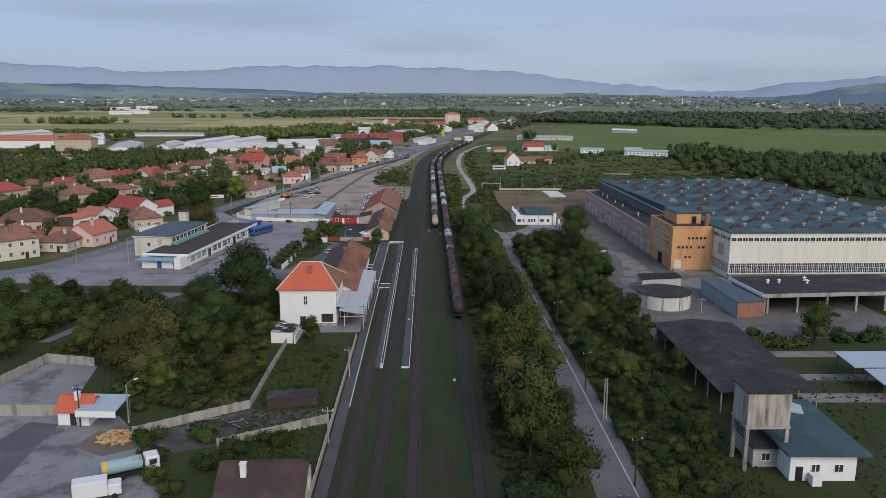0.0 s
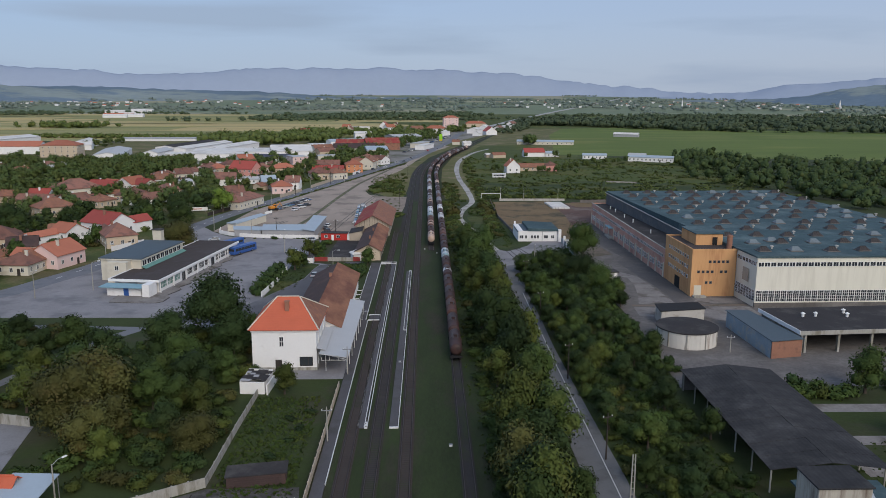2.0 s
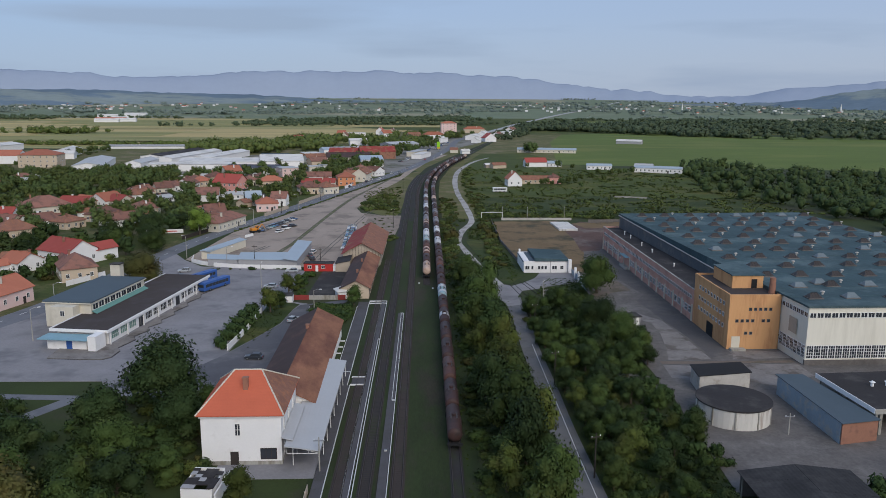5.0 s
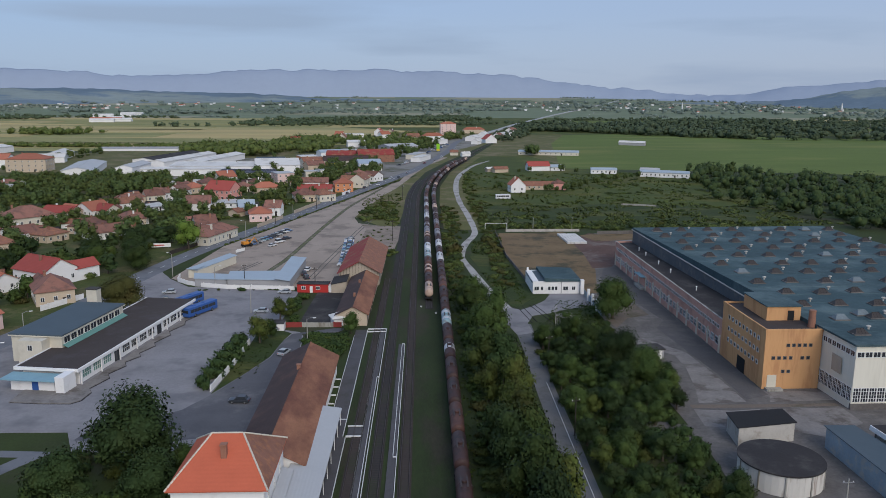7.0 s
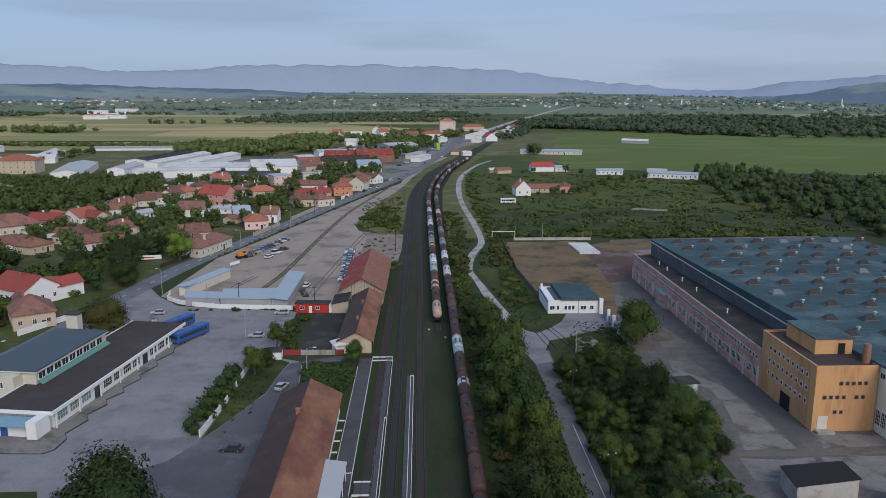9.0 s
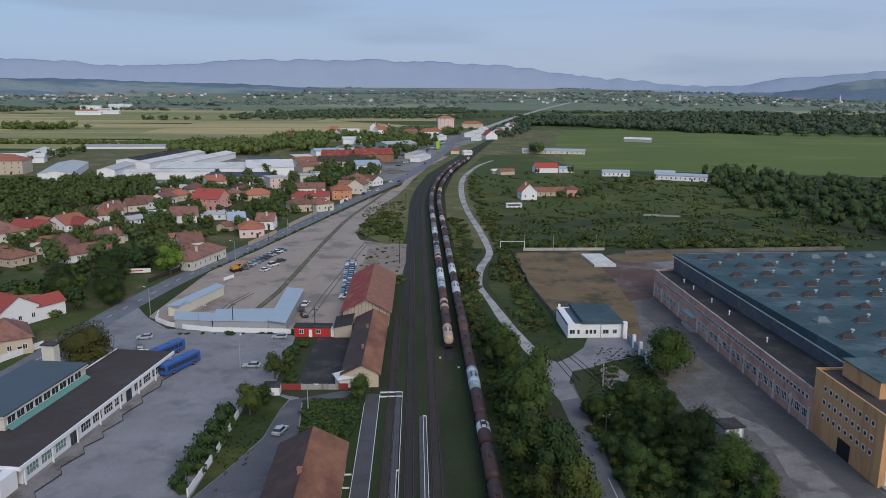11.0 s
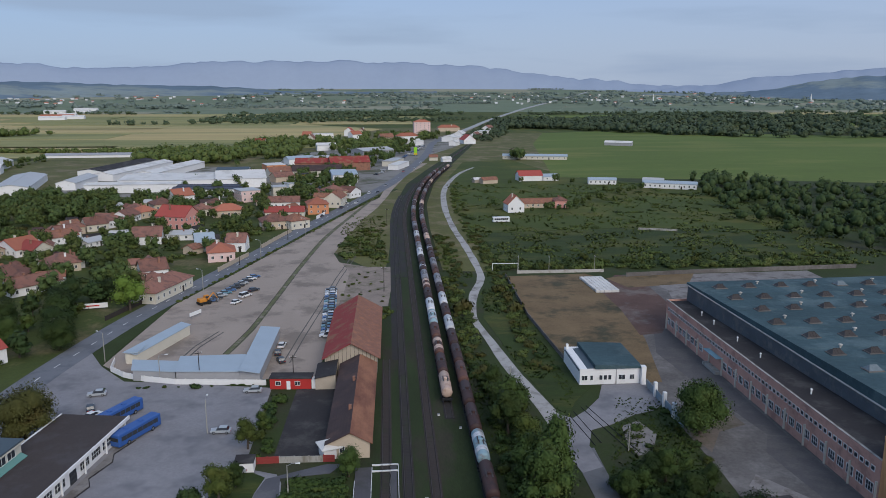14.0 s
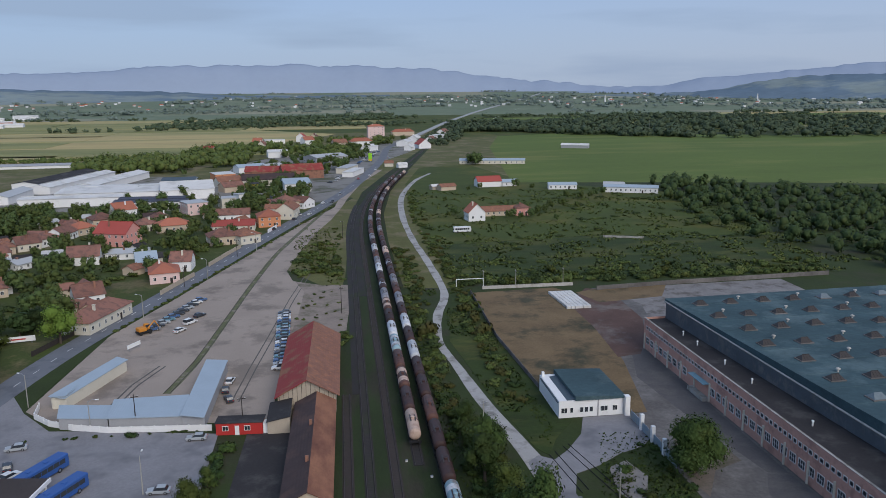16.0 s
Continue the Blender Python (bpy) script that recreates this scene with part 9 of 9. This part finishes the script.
def bus(paint, label, L=12.0):
    b = thing("bus", pose(0, 0, -60), label, "bus", "parked buses")
    part("body", one_box(-1.25, -L / 2, 0.35, 1.25, L / 2, 2.95, bev=0.15), paint, b)
    for s in (-1, 1):
        n = 7
        for i in range(n):
            y = -L / 2 + 0.7 + (L - 1.6) / n * i
            part("side_window", one_box(s * 1.255 - 0.02, y, 1.45, s * 1.255 + 0.02, y + (L - 1.6) / n - 0.12, 2.35), "glass", b)
    part("windscreen", one_box(-1.1, L / 2 - 0.03, 1.1, 1.1, L / 2 + 0.02, 2.4), "glass", b)
    part("rear_window", one_box(-1.0, -L / 2 - 0.02, 1.5, 1.0, -L / 2 + 0.03, 2.3), "glass", b)
    for y in (-L * 0.22, L * 0.12):
        part("roof_hatch", one_box(-0.45, y - 0.4, 2.95, 0.45, y + 0.4, 3.06, bev=0.03), paint, b)
    wm = mesh_of(tube(bmesh.new(), (-0.15, 0, 0.48), (0.15, 0, 0.48), 0.48, n=16), "tyre", "wheel")
    rm_ = mesh_of(tube(bmesh.new(), (-0.16, 0, 0.48), (0.16, 0, 0.48), 0.27, n=12), "steel", "rim")
    for x in (-1.12, 1.12):
        for y in (-L * 0.28, L * 0.29):
            w = part("wheel", wm, None, b)
            w.location = (x, y, 0)
            part("rim", rm_, None, w)
    for x in (-0.85, 0.85):
        part("headlight", one_box(x - 0.2, L / 2 - 0.03, 0.6, x + 0.2, L / 2 + 0.02, 0.8), "frame_white", b)
    return b


bb = bus("blue_paint", "deep blue single-deck bus parked by the station")
bb.matrix_basis = pose(-58.8, 288.6, 0.07, 0, 0, -26)
copy_thing(bb, pose(-65.0, 297.5, 0.07, 0, 0, -26))
wb = bus("car_white", "white coach parked by the farmhouse", 9.0)
wb.matrix_basis = pose(55.6, 535.5, 0.0, 0, 0, -86)

# digger beside the parked cars
ex = thing("excavator", pose(-66.3, 388.0, 0.07, 0, 0, -50), "orange wheeled excavator with a folded boom", "excavator")
part("chassis", one_box(-1.2, -2.2, 0.5, 1.2, 2.2, 1.1, bev=0.08), "black", ex)
part("body", one_box(-1.2, -2.0, 1.1, 1.2, 0.4, 2.2, bev=0.12), "orange_paint", ex)
cb = part("cab", one_box(-1.1, 0.4, 1.1, 0.1, 1.9, 2.9, bev=0.1), "orange_paint", ex)
part("cab_glass", one_box(-1.13, 0.55, 1.8, 0.13, 1.93, 2.65), "glass", cb)
part("boom", tube(tube(bmesh.new(), (0.6, 1.0, 1.6), (0.6, 3.2, 3.6), 0.22, 0.18, 6), (0.6, 3.2, 3.6), (0.6, 4.6, 1.4), 0.18, 0.12, 6), "orange_paint", ex)
part("bucket", one_box(0.1, 4.3, 0.5, 1.1, 5.0, 1.4, bev=0.1), "steel", ex)
for x in (-1.05, 1.05):
    for y in (-1.4, 1.4):
        part("wheel", tube(bmesh.new(), (x - 0.2, y, 0.5), (x + 0.2, y, 0.5), 0.5, n=14), "tyre", ex)

# ---------- timber depot in the foreground ----------
gh = house(-54.6, 119.8, 5.0, 4.6, 2.6, -4, "gable", "red_tile", "white_wall", 1.6, True, label="small white gatekeeper's hut with an orange roof", name="gatekeeper_hut", cat="hut")
tcn = thing("tin_canopy", pose(-50.4, 118.8, 0.07, 0, 0, -4), "open tin canopy with a pale blue roof", "canopy")
part("roof", loft(bmesh.new(), [(-2.8, 2.9), (2.8, 3.5), (2.8, 3.62), (-2.8, 3.02)], "x", -3.2, 3.2), "sheet_blue", tcn)
part("fascia", one_box(-3.2, -2.95, 2.0, 3.2, -2.8, 3.0), "white_wall", tcn)
for x in (-3, 3):
    for y in (-2.6, 2.6):
        part("post", tube(bmesh.new(), (x, y, 0), (x, y, 3.0 if y < 0 else 3.4), 0.07, n=8), "steel", tcn)
wp = thing("firewood_pile", pose(-46.2, 112.6, 0.07), "heap of pale split firewood logs", "firewood")
rr = random.Random(77)
lm = [mesh_of(tube(bmesh.new(), (0, -0.5, 0), (0, 0.5, 0), r, n=6), "new_wood", "log") for r in (0.10, 0.14, 0.17)]
for i in range(130):
    a, r = rr.random() * math.tau, 2.4 * rr.random() ** 0.6
    o = part("log", lm[i % 3], None, wp)
    o.matrix_basis = pose(r * math.cos(a) * 1.2, r * math.sin(a), 0.12 + (2.4 - r) * 0.6 * rr.random(), rr.uniform(-30, 30), rr.uniform(-30, 30), rr.uniform(0, 180))
tk = thing("truck", pose(-39.6, 100.6, 0.07, 0, 0, -62), "white cab truck with a pale green tank", "truck")
part("chassis", one_box(-1.0, -4.0, 0.6, 1.0, 3.4, 0.95), "black", tk)
cb = part("cab", one_box(-1.15, 1.7, 0.7, 1.15, 3.6, 2.7, bev=0.15), "car_white", tk)
part("windscreen", one_box(-1.0, 3.58, 1.6, 1.0, 3.63, 2.4), "glass", cb)
part("side_window", one_box(-1.17, 2.2, 1.6, 1.17, 3.2, 2.35), "glass", cb)
part("tank", tube(bmesh.new(), (0, -3.9, 1.9), (0, 1.4, 1.9), 0.95, n=18), "tank_teal", tk)
part("stripe", tube(bmesh.new(), (0, -3.7, 1.9), (0, -3.1, 1.9), 0.97, n=18), "yellow_paint", tk)
for x in (-0.95, 0.95):
    for y in (-2.8, -1.6, 2.5):
        part("wheel", tube(bmesh.new(), (x - 0.15, y, 0.5), (x + 0.15, y, 0.5), 0.5, n=14), "tyre", tk)
vn = thing("box_van", pose(-41.8, 94.6, 0.07, 0, 0, -70), "white box van parked in the concrete yard", "van")
part("box", one_box(-1.05, -3.0, 0.6, 1.05, 1.2, 2.8, bev=0.08), "car_white", vn)
cb = part("cab", one_box(-1.0, 1.2, 0.5, 1.0, 2.9, 2.0, bev=0.15), "car_white", vn)
part("windscreen", one_box(-0.9, 2.86, 1.2, 0.9, 2.93, 1.8), "glass", cb)
for x in (-0.9, 0.9):
    for y in (-2.0, 2.0):
        part("wheel", tube(bmesh.new(), (x - 0.12, y, 0.4), (x + 0.12, y, 0.4), 0.4, n=14), "tyre", vn)
wall_run([(-96, 127), (-76, 132.5), (-72.5, 147.5), (-62.5, 145)], 1.8, "concrete", "pale concrete panel fence of the depot", step=2.5)
wall_run([(-84, 119), (-68, 121.5), (-57.2, 121.5)], 1.9, "concrete", "pale concrete panel fence of the depot", step=2.5)
wall_run([(-44, 113.5), (-36, 119), (-28.4, 124)], 1.5, "concrete", "weathered concrete fence across the garden", step=2.5)
wall_run([(-30, 109), (-22, 113.6), (-14.4, 118)], 1.5, "concrete", "weathered concrete fence across the garden", step=2.5)
wall_run([(-28.4, 124), (-28.2, 142), (-27.8, 158)], 1.3, "concrete", "weathered concrete garden fence", step=2.5)
wall_run([(track_x(-15.4, 62), 62), (track_x(-15.4, 118), 118), (track_x(-15.4, 162), 162)], 1.2, "board", "low board fence along the platform", step=2.5)
house(-19.6, 92.4, 10.4, 9.0, 3.4, 0, "gable", "dark_tile", "cream_wall", 2.6, True, label="low house with an old brown tiled roof", name="lineside_house")
lean("tool_shed", [(-17.5, 127.6), (-25.5, 126.2), (-25.3, 123.4), (-17.3, 124.8)], 1.6, 2.0, "felt_dark", "dark_tile", "low dark tool shed with scrawled walls")
gr = thing("scrap_heap", pose(-31.5, 117.2, 0), "heap of dark scrap boards by the fence", "scrap heap")
rr = random.Random(9)
for i in range(40):
    part("scrap_board", one_box(-1.2, -0.1, 0, 1.2, 0.1, 0.06), rr.choice(("wood", "steel", "felt_dark")), gr).matrix_basis = pose(rr.gauss(0, 3.2), rr.gauss(0, 1.2), 0.08 + 0.5 * rr.random(), rr.uniform(-15, 15), rr.uniform(-12, 12), rr.uniform(0, 180))

# ---------- poles, lamps, signs ----------
def pole(x, y, h=8.0, lamp=True, rz=0.0, label="concrete street lamp pole with a curved arm", wood=False, double=False):
    p = thing("street_lamp" if lamp else "utility_pole", pose(x, y, 0, 0, 0, rz), label if lamp else "weathered utility pole with a crossarm", "street lamp" if lamp else "utility pole", "poles along the roads")
    part("post", tube(bmesh.new(), (0, 0, -0.1), (0, 0, h), 0.14, 0.08, 8), "wood" if wood else "concrete", p)
    if lamp:
        part("arm", tube(tube(bmesh.new(), (0, 0, h - 0.2), (0.9, 0, h + 0.3), 0.05, n=6), (0.9, 0, h + 0.3), (1.7, 0, h + 0.3), 0.05, n=6), "steel", p)
        part("lamp_head", one_box(1.5, -0.16, h + 0.18, 2.3, 0.16, h + 0.36, bev=0.05), "frame_white", p)
    else:
        ar = part("crossarm", one_box(-0.9, -0.06, h - 0.7, 0.9, 0.06, h - 0.56), "wood" if wood else "steel", p)
        for x_ in (-0.75, 0, 0.75):
            part("insulator", tube(bmesh.new(), (x_, 0, h - 0.56), (x_, 0, h - 0.36), 0.07, n=6), "frame_white", ar)
    return p


for x, y, h, r in ((-80.3, 334.5, 8, 150), (-62, 318.6, 7, 0), (-44.6, 289, 7.5, 90), (-95, 262, 8, 20), (-70, 404, 8, 160), (-57.5, 455, 8, 160), (-43.8, 508, 8, 160), (-27, 572, 8, 160), (-101, 228, 7, 90), (-25, 262, 6, 0), (-89, 236.5, 8, 30), (-46.5, 118.5, 6.5, 60)):
    pole(x, y, h, True, r)
for x, y, h, r in ((-52.5, 318.4, 8, 20), (-29.5, 315, 7.5, 10), (track_x(-14.4, 168), 168, 6, 0), (track_x(-14.6, 138), 138, 6, 0), (track_x(-15, 110), 110, 6, 0), (29.9, 131, 7.5, 20), (30.6, 165, 7.5, 20), (31.4, 205, 7.5, 20), (29.2, 96, 7.5, 20), (40.3, 274, 6, 70), (33.2, 244, 7, 20), (-4.5, 530, 9, 0), (-7, 400, 9, 0),
                   (57, 424.5, 6.5, 90), (75, 424.5, 6.5, 90), (45, 425.2, 6.5, 90), (22.6, 310, 5, 30), (-53.5, 117, 7, 0), (-99, 350, 8, 70), (-88, 400, 8, 70), (-64.5, 445, 8, 70), (-51, 496, 8, 70), (68.5, 180, 4, 0)):
    pole(x, y, h, False, r, wood=h > 6.5)
# tall pylons of the far line and the clearance mast
for x, y, h in ((700, 1250, 24), (930, 1180, 24), (470, 1290, 22), (1180, 1130, 24)):
    pole(x, y, h, False, 20)
lm_ = thing("lattice_mast", pose(30.3, 118, 0), "short concrete lattice mast beside the lane", "mast")
for s in (-0.25, 0.25):
    part("leg", tube(bmesh.new(), (s, 0, 0), (s * 0.7, 0, 7.2), 0.09, n=6), "concrete", lm_)
for i in range(8):
    part("rung", tube(bmesh.new(), (-0.25, 0, 0.6 + 0.85 * i), (0.25, 0, 0.6 + 0.85 * i), 0.06, n=5), "concrete", lm_)
sg = thing("fuel_sign", pose(29, 925, 0, 0, 0, -14), "tall lime green roadside price sign", "sign")
part("post", one_box(-0.4, -0.3, 0, 0.4, 0.3, 4), "steel", sg)
part("board", one_box(-1.7, -0.4, 3.2, 1.7, 0.4, 9), "lime_paint", sg, "plain lime green board")
part("lower_board", one_box(-1.7, -0.42, 1.4, 1.7, 0.42, 3.1), "yellow_paint", sg)
bl = thing("billboard", pose(-100.6, 384.5, 0, 0, 0, 12), "long white roadside board on two posts", "sign")
part("board", one_box(-4.5, -0.1, 0.6, 4.5, 0.1, 2.2), "frame_white", bl)
part("bar", one_box(-2.0, -0.13, 1.2, 2.0, -0.10, 1.6), "red_paint", bl)
for x in (-3.5, 3.5):
    part("post", tube(bmesh.new(), (x, 0, 0), (x, 0, 0.7), 0.08, n=6), "steel", bl)
ba = thing("barrier_sign", pose(-65.8, 373.5, 0, 0, 0, 62), "white and red roadside barrier board", "sign")
part("board", one_box(-2.6, -0.08, 0.9, 2.6, 0.08, 2.0), "frame_white", ba)
for x in (-2.0, 2.0):
    part("post", tube(bmesh.new(), (x, 0, 0), (x, 0, 1.0), 0.07, n=6), "steel", ba)
# garden walls along the road front
wall_run([(-70.8, 434), (-63.6, 462)], 1.8, "board", "tan plank fence along the roadside gardens", step=2.4)
wall_run([(-60.4, 478), (-55.5, 500), (-51.5, 516)], 1.8, "board", "tan plank fence along the road", step=2.6)
wall_run([(-42, 552), (-38.5, 566)], 1.9, "white_wall", "white yard wall along the road", step=2.6)
wall_run([(-105, 292), (-98.5, 306)], 1.7, "white_wall", "white garden wall along the road", step=2.6)
wall_run([(-92.6, 372), (-86.6, 392)], 1.5, "wood", "dark wooden garden fence along the road", step=2.4)
